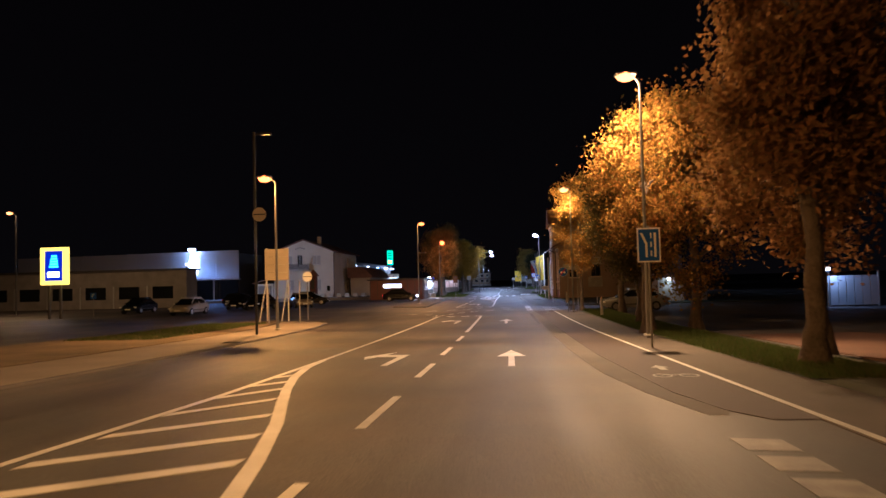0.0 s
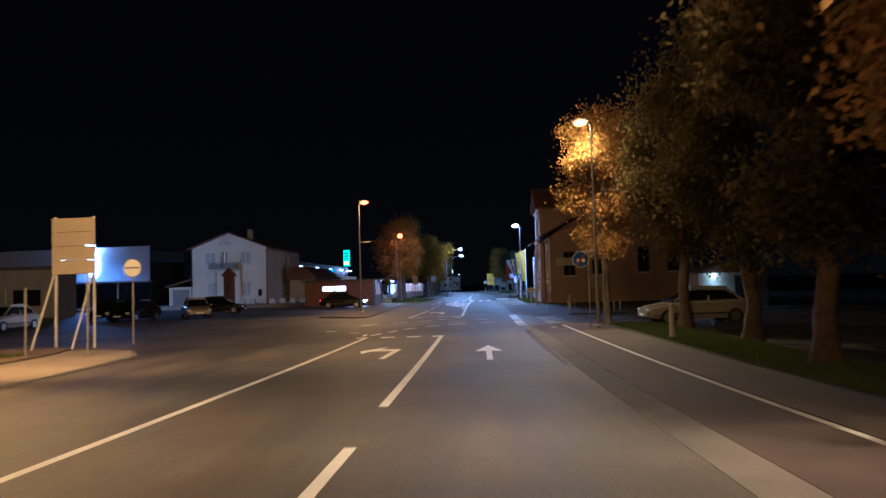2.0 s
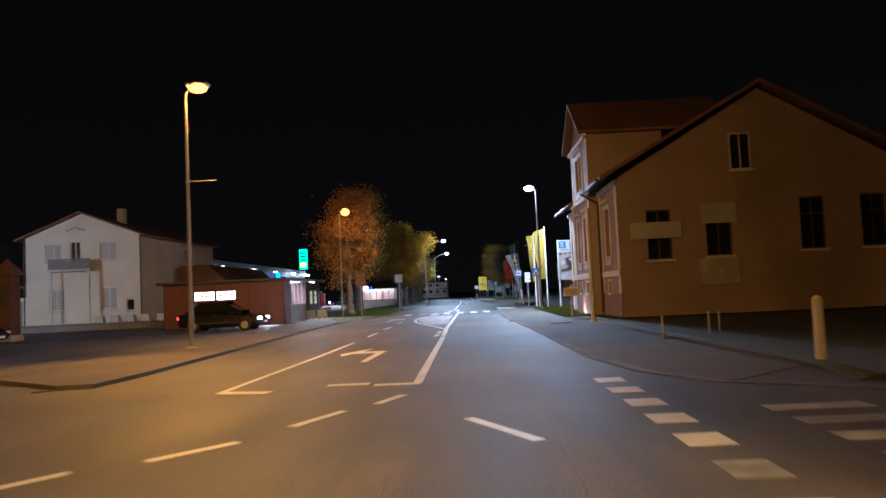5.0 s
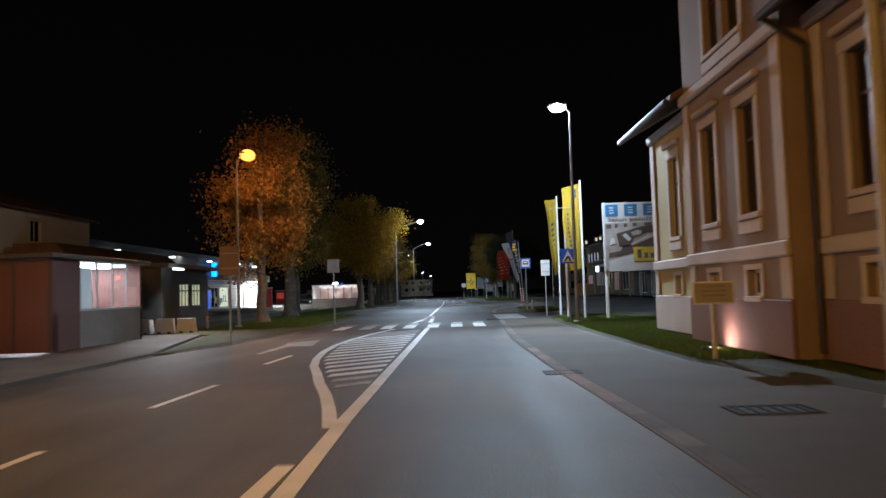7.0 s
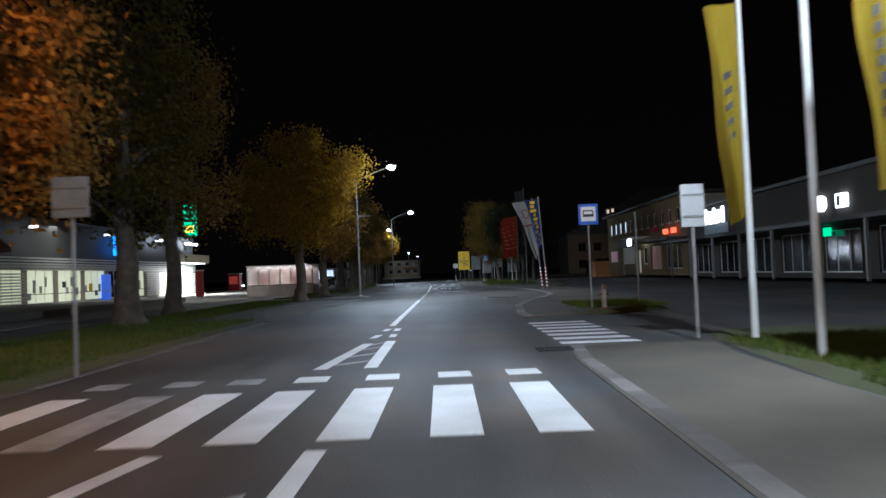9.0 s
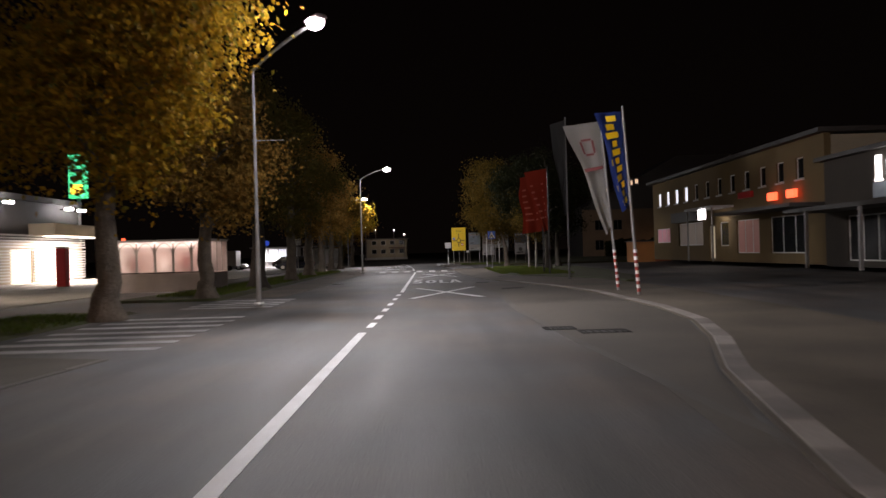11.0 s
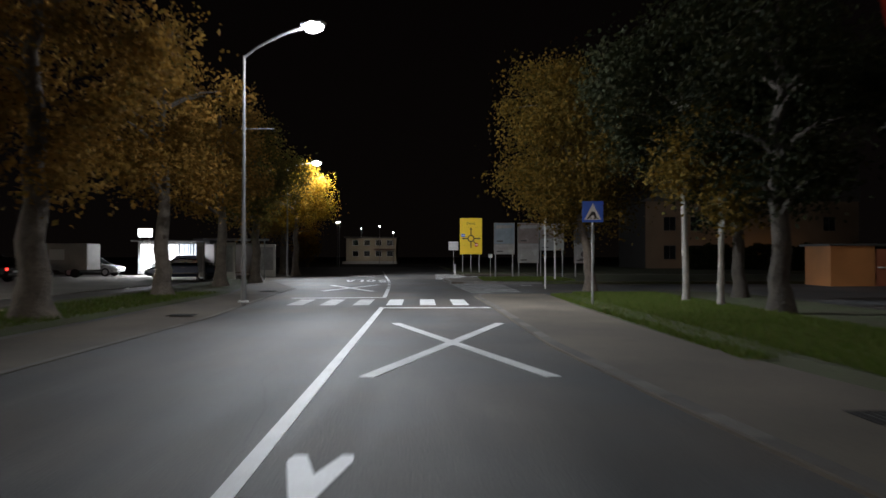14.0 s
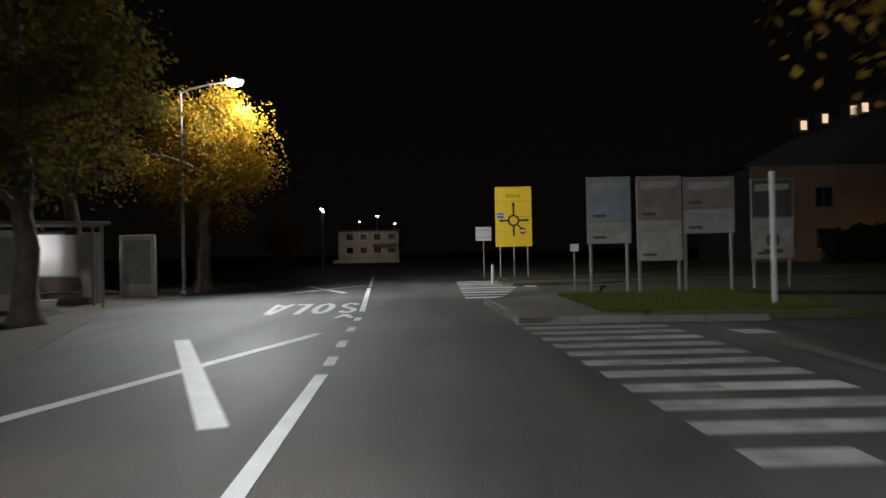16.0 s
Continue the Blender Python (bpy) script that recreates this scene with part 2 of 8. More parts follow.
BLADE = leaf_material("grass_blades", [(0.065, 0.11, 0.018), (0.09, 0.135, 0.022), (0.12, 0.125, 0.036), (0.05, 0.085, 0.015)], 0.3)
HOUSE_WHITE = surface("white_render", (0.66, 0.64, 0.58), 0.9, var=0.12, big=0.4, fine=30, bump=0.25, col2=(0.55, 0.53, 0.47))
VILLA_WALL = surface("brownish_pink_render", (0.29, 0.225, 0.19), 0.9, var=0.2, big=0.5, fine=30, bump=0.3)
VILLA_YELLOW = surface("yellow_render", (0.44, 0.37, 0.17), 0.9, var=0.2, big=0.5, fine=30, bump=0.3)
VILLA_TRIM = surface("pale_stucco_trim", (0.56, 0.50, 0.46), 0.85, var=0.15, big=1, fine=30, bump=0.2)
VILLA_BASE = surface("dark_red_plinth", (0.25, 0.15, 0.125), 0.9, var=0.3, big=0.6, fine=25, bump=0.3)
TILE = surface("brown_roof_tiles", (0.16, 0.085, 0.06), 0.8, var=0.4, big=0.8, fine=12, bump=0.5)
KIOSK = surface("red_brown_panels", (0.12, 0.045, 0.038), 0.6, var=0.25, big=0.5, fine=18, bump=0.1)
GREY_PANEL = surface("grey_panels", (0.24, 0.24, 0.25), 0.6, var=0.2, big=0.4, fine=15, bump=0.1)
WARM_GREY = surface("warm_grey_panels", (0.25, 0.23, 0.215), 0.65, var=0.3, big=0.8, fine=18, bump=0.1)
PALE_PANEL = surface("pale_metal_cladding", (0.50, 0.51, 0.53), 0.5, 0.2, var=0.12, big=0.3, fine=12, bump=0.05)
DARK_PANEL = surface("dark_cladding", (0.05, 0.047, 0.045), 0.6, var=0.25, bump=0.1)
CREAM = surface("cream_render", (0.40, 0.35, 0.26), 0.9, var=0.2, big=0.4, fine=25, bump=0.2)
OCHRE = surface("ochre_render", (0.155, 0.105, 0.045), 0.9, var=0.2, big=0.4, fine=25, bump=0.2)
BLOCK_OCHRE = surface("brownish_render", (0.16, 0.11, 0.07), 0.9, var=0.3, big=0.4, fine=25, bump=0.2)
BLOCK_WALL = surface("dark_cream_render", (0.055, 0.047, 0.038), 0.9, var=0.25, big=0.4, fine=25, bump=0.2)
CONCRETE = surface("pale_concrete", (0.52, 0.52, 0.50), 0.9, var=0.2, big=1.2, fine=25, bump=0.3)
FRAME = surface("white_window_frame", (0.72, 0.72, 0.70), 0.4, var=0.08, bump=0.0)
DFRAME = surface("dark_window_frame", (0.06, 0.05, 0.045), 0.5, var=0.1, bump=0.0)
PANE = surface("dark_window_glass", (0.012, 0.014, 0.016), 0.08, var=0.2, bump=0.0, spec=0.6)
BLIND = surface("drawn_blind", (0.42, 0.42, 0.42), 0.7, var=0.1, bump=0.0)
BLUE = surface("blue_sign_face", (0.018, 0.11, 0.60), 0.35, var=0.08, bump=0.0)
WHITE = surface("white_sign_face", (0.78, 0.78, 0.77), 0.4, var=0.06, bump=0.0)
YELLOW_BOARD = surface("dull_yellow_print", (0.44, 0.31, 0.02), 0.5, var=0.15, big=1.5, fine=8, bump=0.0)
YELLOW = surface("yellow_sign_face", (0.78, 0.52, 0.015), 0.4, var=0.06, bump=0.0)
BLACK = surface("black_sign_face", (0.012, 0.012, 0.012), 0.45, var=0.05, bump=0.0)
RED = surface("red_sign_face", (0.52, 0.02, 0.02), 0.4, var=0.08, bump=0.0)
BOARD = surface("weathered_white_board", (0.37, 0.37, 0.36), 0.5, var=0.15, big=1.0, fine=12, bump=0.0)
TEAL = surface("dull_blue_print", (0.02, 0.11, 0.24), 0.5, var=0.1, bump=0.0)
BROWN_ROAD = surface("brownish_bay_asphalt", (0.090, 0.078, 0.064), 0.8, var=0.4, big=0.4, fine=55, bump=0.4)
SEAM = surface("pale_asphalt_seam", (0.10, 0.092, 0.082), 0.85, var=0.4, big=0.8, fine=40, bump=0.3)
GREYFACE = surface("grey_print", (0.30, 0.29, 0.28), 0.6, var=0.35, big=1.5, fine=6, bump=0.0)
DARKPRINT = surface("dark_print", (0.07, 0.065, 0.06), 0.6, var=0.4, big=1.5, fine=6, bump=0.0)
FLAG_Y = leaf_material("yellow_flag_cloth", [(0.37, 0.27, 0.024), (0.41, 0.30, 0.035)], 0.3)
FLAG_R = leaf_material("red_flag_cloth", [(0.24, 0.03, 0.015), (0.28, 0.035, 0.018)], 0.3)
FLAG_W = leaf_material("white_flag_cloth", [(0.33, 0.32, 0.30), (0.37, 0.36, 0.33)], 0.3)
FLAG_B = leaf_material("blue_flag_cloth", [(0.02, 0.04, 0.16), (0.025, 0.05, 0.2)], 0.3)
FLAG_G = leaf_material("grey_flag_cloth", [(0.05, 0.05, 0.05), (0.062, 0.062, 0.06)], 0.3)
CLEAR = glass("clear_glass")
L_ORANGE = glow("sodium_lens", (1.0, 0.24, 0.035), 4.5)
L_DEEP = glow("old_sodium_lens", (1.0, 0.14, 0.012), 6)
L_COOL = glow("led_lens", (0.9, 0.95, 1.0), 40)
L_WHITE = glow("lit_white_panel", (0.95, 0.97, 1.0), 3.0)
L_SHOP = glow("lit_shop_panel", (1.0, 0.98, 0.94), 2.2)
L_BLUE = glow("lit_blue_sign", (0.03, 0.25, 1.0), 2.0)
L_GREEN = glow("lit_green_sign", (0.015, 0.60, 0.24), 1.0)
L_YEL = glow("lit_yellow_sign", (1.0, 0.62, 0.06), 1.2)
L_RED = glow("lit_red_sign", (1.0, 0.10, 0.04), 1.8)
L_TAIL = glow("tail_light", (1.0, 0.03, 0.02), 3.0)
L_ROOM = glow("cool_lit_room", (0.72, 0.80, 0.95), 0.8)


# ---- helpers for shapes ----
def box(bm, a, b, bevel=0.0):
    r = bmesh.ops.create_cube(bm, size=1.0)
    for v in r["verts"]:
        v.co = Vector([a[i] + (v.co[i] + 0.5) * (b[i] - a[i]) for i in range(3)])
    if bevel:
        es = list({e for v in r["verts"] for e in v.link_edges})
        bmesh.ops.bevel(bm, geom=es, offset=bevel, segments=1, affect="EDGES")


def rod(bm, p, q, r0, r1=None, n=8):
    p, q = Vector(p), Vector(q)
    r1 = r0 if r1 is None else r1
    d = (q - p).normalized()
    s = d.orthogonal().normalized()
    u = d.cross(s)
    rings = []
    for c, r in ((p, r0), (q, r1)):
        rings.append([bm.verts.new(c + (s * math.cos(a) + u * math.sin(a)) * r) for a in (2 * math.pi * i / n for i in range(n))])
    for i in range(n):
        bm.faces.new((rings[0][i], rings[0][(i + 1) % n], rings[1][(i + 1) % n], rings[1][i]))
    bm.faces.new(rings[0][::-1])
    bm.faces.new(rings[1])


def tube(bm, pts, radii, n=10):
    """One unbroken round limb through points, with a radius at each."""
    rings = []
    for i, p in enumerate(pts):
        d = (pts[min(i + 1, len(pts) - 1)] - pts[max(0, i - 1)]).normalized()
        a = Vector((1, 0, 0)) if abs(d.x) < 0.8 else Vector((0, 1, 0))
        u = d.cross(a).normalized()
        w = d.cross(u)
        ring_i = []
        for k in range(n):
            q = 2 * math.pi * k / n
            e = radii[i] * (1 + 0.16 * noise.noise(p * 1.3 + Vector((math.cos(q), math.sin(q), 0)) * 1.4))
            ring_i.append(bm.verts.new(p + (u * math.cos(q) + w * math.sin(q)) * e))
        rings.append(ring_i)
    for p, q in zip(rings, rings[1:]):
        for k in range(n):
            bm.faces.new((p[k], p[(k + 1) % n], q[(k + 1) % n], q[k]))
    bm.faces.new(rings[0][::-1])
    bm.faces.new(rings[-1])


def prism(bm, pts, axis, lo, hi):
    """A flat outline pushed out from lo to hi along an axis; its points give the other two coordinates."""
    put = {"x": lambda a, b, c: (c, a, b), "y": lambda a, b, c: (a, c, b), "z": lambda a, b, c: (a, b, c)}[axis]
    v0 = [bm.verts.new(put(a, b, lo)) for a, b in pts]
    v1 = [bm.verts.new(put(a, b, hi)) for a, b in pts]
    n = len(pts)
    for i in range(n):
        bm.faces.new((v0[i], v0[(i + 1) % n], v1[(i + 1) % n], v1[i]))
    bm.faces.new(v0[::-1])
    bm.faces.new(v1)


def mesh_of(name, bm, mat, smooth=False):
    bmesh.ops.recalc_face_normals(bm, faces=bm.faces)
    me = bpy.data.meshes.new(name)
    bm.to_mesh(me)
    bm.free()
    me.materials.append(mat)
    if smooth:
        me.polygons.foreach_set("use_smooth", [True] * len(me.polygons))
        me.set_sharp_from_angle(angle=radians(42))
    return me


def part(name, bm, mat, parent=None, label="", smooth=False):
    ob = new(name, mesh_of(name, bm, mat, smooth))
    ob.parent = parent
    if label:
        tagged(ob, label)
    return ob


def thing(name, place, label, category, group="", turn=0.0, kind=""):
    ob = new(name)
    ob.matrix_world = pose(*place, 0, 0, turn)
    ob.empty_display_size = 0.3
    return tagged(ob, label, category, group, kind)


def on_road(x, y, up=0.0):
    return (x, y, gz(y) + up)


def word_mesh(body, w, h, deep, mat, name="lettering", bold=0.0):
    """Words in the built-in font, fitted into a w by h field on the xy plane, centred."""
    c = bpy.data.curves.new(name, "FONT")
    c.body, c.extrude, c.resolution_u, c.offset = body, 0.01, 2, bold
    o = bpy.data.objects.new(name, c)
    me = bpy.data.meshes.new_from_object(o)
    co = np.empty(len(me.vertices) * 3)
    me.vertices.foreach_get("co", co)
    co = co.reshape(-1, 3)
    lo, hi = co.min(0), co.max(0)
    co = (co - (lo + hi) / 2) / np.maximum(hi - lo, 1e-6) * (w, h, deep)
    me.vertices.foreach_set("co", co.ravel())
    me.materials.clear()
    me.materials.append(mat)
    bpy.data.objects.remove(o)
    bpy.data.curves.remove(c)
    return me


def words(body, w, h, parent, mat, m, name="lettering"):
    ob = new(name, word_mesh(body, w, h, 0.008, mat, name))
    ob.parent = parent
    ob.matrix_local = m
    return ob


# ---- ground, road, pavements ----
def sheet(name, x0, x1, y0, y1, up, mat, label, category, step=3.0, far=()):
    ys = sorted({*far, *[y0 + (y1 - y0) * i / max(1, round((y1 - y0) / step)) for i in range(max(1, round((y1 - y0) / step)) + 1)]})
    vs = [(x, y, gz(y) + up) for y in ys for x in (x0, x1)]
    fs = [(2 * i, 2 * i + 1, 2 * i + 3, 2 * i + 2) for i in range(len(ys) - 1)]
    me = bpy.data.meshes.new(name)
    me.from_pydata(vs, [], fs)
    me.materials.append(mat)
    return tagged(new(name, me), label, category, kind="structure")


def along(stations, step=1.5):
    """Stations (y, x left, x right) filled in evenly."""
    out = []
    for (ya, la, ra), (yb, lb, rb) in zip(stations, stations[1:]):
        n = max(1, math.ceil((yb - ya) / step))
        out += [(ya + (yb - ya) * i / n, la + (lb - la) * i / n, ra + (rb - ra) * i / n) for i in range(n)]
    return out + [stations[-1]]


def strip(name, stations, h, mat, label, category, low=-0.03):
    rows = along(stations)
    vs, fs = [], []
    for y, l, r in rows:
        z = gz(y)
        e = min(0.35, (r - l) / 3) if mat is GRASS else 0.0
        vs += [(l, y, z + low), (l + e, y, z + h), (r - e, y, z + h), (r, y, z + low)]
    for i in range(len(rows) - 1):
        for a, b in ((0, 1), (1, 2), (2, 3)):
            fs.append((4 * i + a, 4 * i + b, 4 * i + 4 + b, 4 * i + 4 + a))
    fs += [(0, 1, 2, 3), tuple(4 * len(rows) - 4 + k for k in (3, 2, 1, 0))]
    me = bpy.data.meshes.new(name)
    me.from_pydata(vs, [], fs)
    bmx = bmesh.new()
    bmx.from_mesh(me)
    bmesh.ops.recalc_face_normals(bmx, faces=bmx.faces)
    bmx.to_mesh(me)
    bmx.free()
    me.materials.append(mat)
    return tagged(new(name, me), label, category, kind="structure")


def kerb(line, h=0.13, w=0.15, label="row of worn concrete kerb stones along the road", mat=None):
    """Single stones with open joints, laid along a line of (x, y) points; w to the left of its run if negative."""
    bm = bmesh.new()
    for (xa, ya), (xb, yb) in zip(line, line[1:]):
        a, b = Vector((xa, ya, 0)), Vector((xb, yb, 0))
        n = max(1, round((b - a).length / 1.0))
        side = Vector((b.y - a.y, a.x - b.x, 0)).normalized() * w
        for i in range(n):
            p, q = a.lerp(b, (i + 0.008) / n), a.lerp(b, (i + 0.992) / n)
            jig = random.uniform(-0.008, 0.008) * min(1, h / 0.1)
            lo, hi = [], []
            for v, e in ((p, 0), (q, 0), (q, 1), (p, 1)):
                c = v + side * e
                lo.append(bm.verts.new((c.x, c.y, gz(c.y) - 0.05)))
                hi.append(bm.verts.new((c.x + (side.x * 0.22 if not e else 0), c.y + (side.y * 0.22 if not e else 0), gz(c.y) + h + jig)))
            bm.faces.new(hi)
            for k in range(4):
                bm.faces.new((lo[k], lo[(k + 1) % 4], hi[(k + 1) % 4], hi[k]))
    return tagged(part("kerb", bm, mat or KERB), label, "kerb", kind="structure")


SHADE_DARK = surface("painted_dark_shade", (0.028, 0.027, 0.026), 0.75, var=0.3, fine=50, bump=0.4)
sheet("ground", -1500, 1500, -120, 330, -0.06, SOIL, "dark open ground reaching the horizon", "ground", 15, (2500,))
sheet("road", -62, 34, -40, 262, 0.0, ASPHALT, "patched grey asphalt road and car parks", "road", 2.0)

# east side, from the start to the first side road
strip("bike_path", [(10.4, 4.95, 5.5), (11.2, 4.6, 5.5), (13, 4.3, 5.48), (20, 4.0, 5.4), (46, 3.8, 5.25), (52.6, 3.6, 5.1), (53.75, 3.9, 5.1)], 0.012, BIKE, "reddish asphalt cycle path beside the road", "cycle path")
strip("pavement_1", [(-30, 5.7, 7.2), (9, 5.5, 6.95), (46, 5.25, 6.65), (53.8, 5.1, 6.5), (54.2, 5.2, 6.75), (55.4, 6.2, 7.2), (56.4, 7.1, 7.5)], 0.014, PAVE, "grey asphalt footpath beside the cycle path", "pavement")
strip("gutter", [(10.8, 4.3, 4.55), (11.4, 4.18, 4.68), (13, 3.9, 4.58), (16, 3.6, 4.4), (20, 3.48, 4.2), (26, 3.42, 4.08), (46, 3.32, 4.05), (50, 3.3, 4.1), (52.6, 3.4, 4.4), (53.5, 3.6, 4.6)], 0.005, GUTTER, "pale sloping concrete edge strip of the road", "gutter")
strip("verge_1", [(-30, 7.2, 9.4), (11, 7.0, 9.4), (14, 6.85, 9.4), (46, 6.65, 9.2), (53.0, 6.5, 8.6)], 0.06, GRASS, "grass verge under the roadside trees", "verge")
# the shadow at the road edge is laid down as a dark strip
strip("edge_shadow", [(38, 3.2, 3.3), (44, 3.12, 3.3), (49.2, 3.1, 3.28), (51, 3.15, 3.26), (53.5, 3.4, 3.5)], 0.006, SHADE_DARK, "dark strip standing for the shadow along the road edge", "asphalt seam")
kerb([(3.16, 50.0), (3.2, 52.0), (3.42, 53.5), (3.75, 53.85), (4.75, 54.2), (6.1, 55.6), (7.2, 56.7), (9.6, 57.6)], 0.03, 0.14, "row of low dark kerb stones round the corner")
# between the side road and the furniture shop's entrance
strip("pavement_2", [(64.5, 4.6, 5.0), (66, 3.9, 6.6), (69, 3.5, 6.9), (76, 3.4, 6.9), (82, 3.35, 6.8), (85, 3.25, 6.4), (89, 3.1, 5.55), (96.5, 3.0, 5.4), (104, 3.2, 5.45), (109, 3.3, 5.7), (110.8, 3.5, 6.0)], 0.008, PAVE, "grey asphalt pavement in front of the old villa", "pavement")
strip("verge_2", [(64.0, 6.3, 34), (66, 6.6, 34), (69, 6.9, 34), (76, 6.9, 34), (82, 6.8, 34), (85, 6.4, 34), (89, 5.55, 34), (100, 5.4, 34), (106, 5.5, 20), (111, 6.0, 11), (112.4, 6.3, 9)], 0.06, GRASS, "lawn between the pavement and the villa", "lawn")
PINK_KERB = surface("pale_pinkish_kerb_concrete", (0.26, 0.195, 0.17), 0.85, var=0.4, big=1.2, fine=35, bump=0.3, island=True)
kerb([(3.4, 76), (3.35, 82), (3.25, 84.5)], 0.011, 0.26, "row of pale flush kerb stones along the road", FLUSH)
kerb([(3.25, 84.5), (3.1, 88), (3.05, 93)], 0.011, 0.26, "row of pale pinkish flush kerb stones along the road", PINK_KERB)
kerb([(3.05, 93), (3.0, 96.5), (3.2, 104), (3.3, 109), (3.5, 111)], 0.011, 0.26, "row of worn flush kerb stones along the road", FLUSH)
kerb([(4.6, 64.3), (3.9, 66), (3.5, 69), (3.4, 76)], 0.011, 0.26, "row of pale flush kerb stones along the road", FLUSH)
kerb([(9.0, 61.6), (6.2, 63.2), (4.6, 64.3)], 0.011, 0.26, "row of pale flush kerb stones along the road", FLUSH)
# bus bay and the ground beyond
strip("pavement_3", [(118.8, 3.55, 4.0), (121, 3.5, 7.6), (126, 3.9, 9), (130.5, 4.9, 9.3), (133.6, 5.9, 9.5), (136.5, 6.6, 9.6), (140, 6.9, 9.8), (147, 6.8, 10), (150, 6.45, 10), (152.5, 6.0, 9.8), (155, 5.45, 9.6), (158.3, 4.68, 9.2), (160, 4.15, 8.5), (162.8, 3.8, 7.0), (165.5, 3.5, 6.0), (170, 3.1, 5.5), (179, 2.9, 5.4), (184.5, 2.7, 5.6), (186.2, 2.95, 5.5)], 0.03, WARM_PAVE, "broad grey pavement along the bus bay", "pavement")
kerb([(3.55, 118.8), (3.5, 121), (3.9, 126), (4.9, 130.5), (5.9, 133.6), (6.6, 136.5), (6.9, 140), (6.8, 147), (6.45, 150), (6.0, 152.5), (5.45, 155), (4.68, 158.3)], 0.04, 0.34, "row of broad pale flush kerb stones round the bus bay", BAY_KERB)
kerb([(4.68, 158.3), (4.15, 160), (3.8, 162.8), (3.5, 165.5), (3.1, 170), (2.9, 179), (2.7, 184.5), (2.95, 186.3), (5.5, 187.0)], 0.034, 0.22, "row of low worn kerb stones along the road", LOW_KERB)
strip("bus_bay", [(127, 3.75, 4.0), (130.5, 4.0, 4.85), (133.6, 3.87, 5.85), (136.5, 3.7, 6.55), (140, 3.6, 6.85), (147, 3.7, 6.75), (151, 3.5, 6.2), (154.5, 3.05, 5.5), (158, 3.4, 4.7)], 0.002, BROWN_ROAD, "brownish worn asphalt of the bus bay", "bus bay")
strip("seam", [(126, 4.3, 4.48), (128, 4.04, 4.19), (134, 3.68, 3.84), (140, 3.44, 3.59), (147, 3.54, 3.69), (151, 3.34, 3.49), (154.5, 2.9, 3.04)], 0.003, SEAM, "pale mended seam along the bus bay", "asphalt seam")
strip("verge_3", [(119.2, 5.2, 6.4), (120.5, 5.0, 8.2), (123.5, 5.4, 8.4), (124.6, 6.4, 7.2)], 0.15, GRASS, "small patch of grass by the bus stop", "verge")
strip("verge_4", [(154, 9.6, 10.4), (158.3, 9.2, 11.5), (160, 8.5, 12), (162.8, 7.0, 12), (165.5, 6.0, 12.5), (170, 5.5, 13), (179, 5.4, 13), (185.5, 5.55, 13), (186.8, 6.4, 12)], 0.10, GRASS, "grass verge with flagpoles and trees", "verge")
strip("verge_5", [(197.2, 4.6, 30), (200, 5.1, 34), (204, 5.0, 34), (209, 6.3, 34), (212, 8.0, 34)], 0.14, GRASS, "lawn with advertising boards", "lawn")
strip("pavement_4", [(197.3, 2.2, 4.7), (200, 1.95, 5.2), (203.4, 1.85, 5.1), (205, 3.65, 5.4), (209, 6.1, 6.4)], 0.12, PAVE, "small grey traffic corner with a crossing", "pavement")
kerb([(7.0, 196.9), (4.6, 197.1), (2.15, 197.35), (1.82, 203.3), (3.55, 205.1), (6.1, 209.1), (8.0, 212.1)], 0.13)
strip("pavement_5", [(213, 3.6, 34), (216, 3.2, 34)], 0.12, PAVE, "pavement across the side street", "pavement")
strip("verge_6", [(216, 3.4, 34), (262, 2.0, 34)], 0.15, GRASS, "dark lawn beyond the side street", "lawn")
strip("driveway", [(13, 9.5, 14.5), (22, 9.5, 14.5), (27, 9.5, 13.5)], 0.03, surface("reddish_paved_drive", (0.20, 0.115, 0.075), 0.85, var=0.35, big=0.5, fine=30, bump=0.4), "reddish paved drive behind the roadside trees", "driveway")
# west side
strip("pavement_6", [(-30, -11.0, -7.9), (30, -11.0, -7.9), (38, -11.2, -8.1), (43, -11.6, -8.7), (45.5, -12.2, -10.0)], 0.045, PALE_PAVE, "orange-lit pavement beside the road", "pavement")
strip("verge_7", [(-30, -17.5, -11.0), (30, -17.5, -11.0), (38, -17, -11.2), (45, -16, -12.2), (47, -15, -13)], 0.07, DRY, "dry grass strip with road signs", "verge")
kerb([(-7.9, -30), (-7.9, 30), (-8.1, 38), (-8.7, 43), (-10.0, 45.6), (-12.5, 46.5)], 0.05, -0.15)
strip("pavement_7", [(67, -6.4, -5.7), (69, -9.0, -5.6), (76, -9.3, -5.8), (88, -9.3, -6.1), (94, -9.2, -6.1), (97.5, -9.2, -6.9), (103, -9.2, -8.0)], 0.08, PAVE, "pavement in front of the red-brown kiosk", "pavement")
kerb([(-6.6, 66.6), (-5.7, 67.2), (-5.6, 69), (-5.8, 76), (-6.1, 88), (-6.0, 94), (-5.2, 97.5), (-4.6, 103), (-4.1, 106), (-4.2, 122), (-4.0, 129), (-3.6, 133)], 0.02, -0.15, "row of low worn kerb stones along the road", LOW_KERB)
strip("verge_8", [(94, -6.1, -6.0), (97.5, -6.9, -5.2), (103, -8.0, -4.7), (103.1, -9.5, -4.7), (106, -10.5, -4.3), (122, -10.8, -4.5), (129, -11.0, -6.4), (133, -10.9, -7.1), (143, -10.6, -7.1)], 0.06, GRASS, "grass verge under the row of trees", "verge")
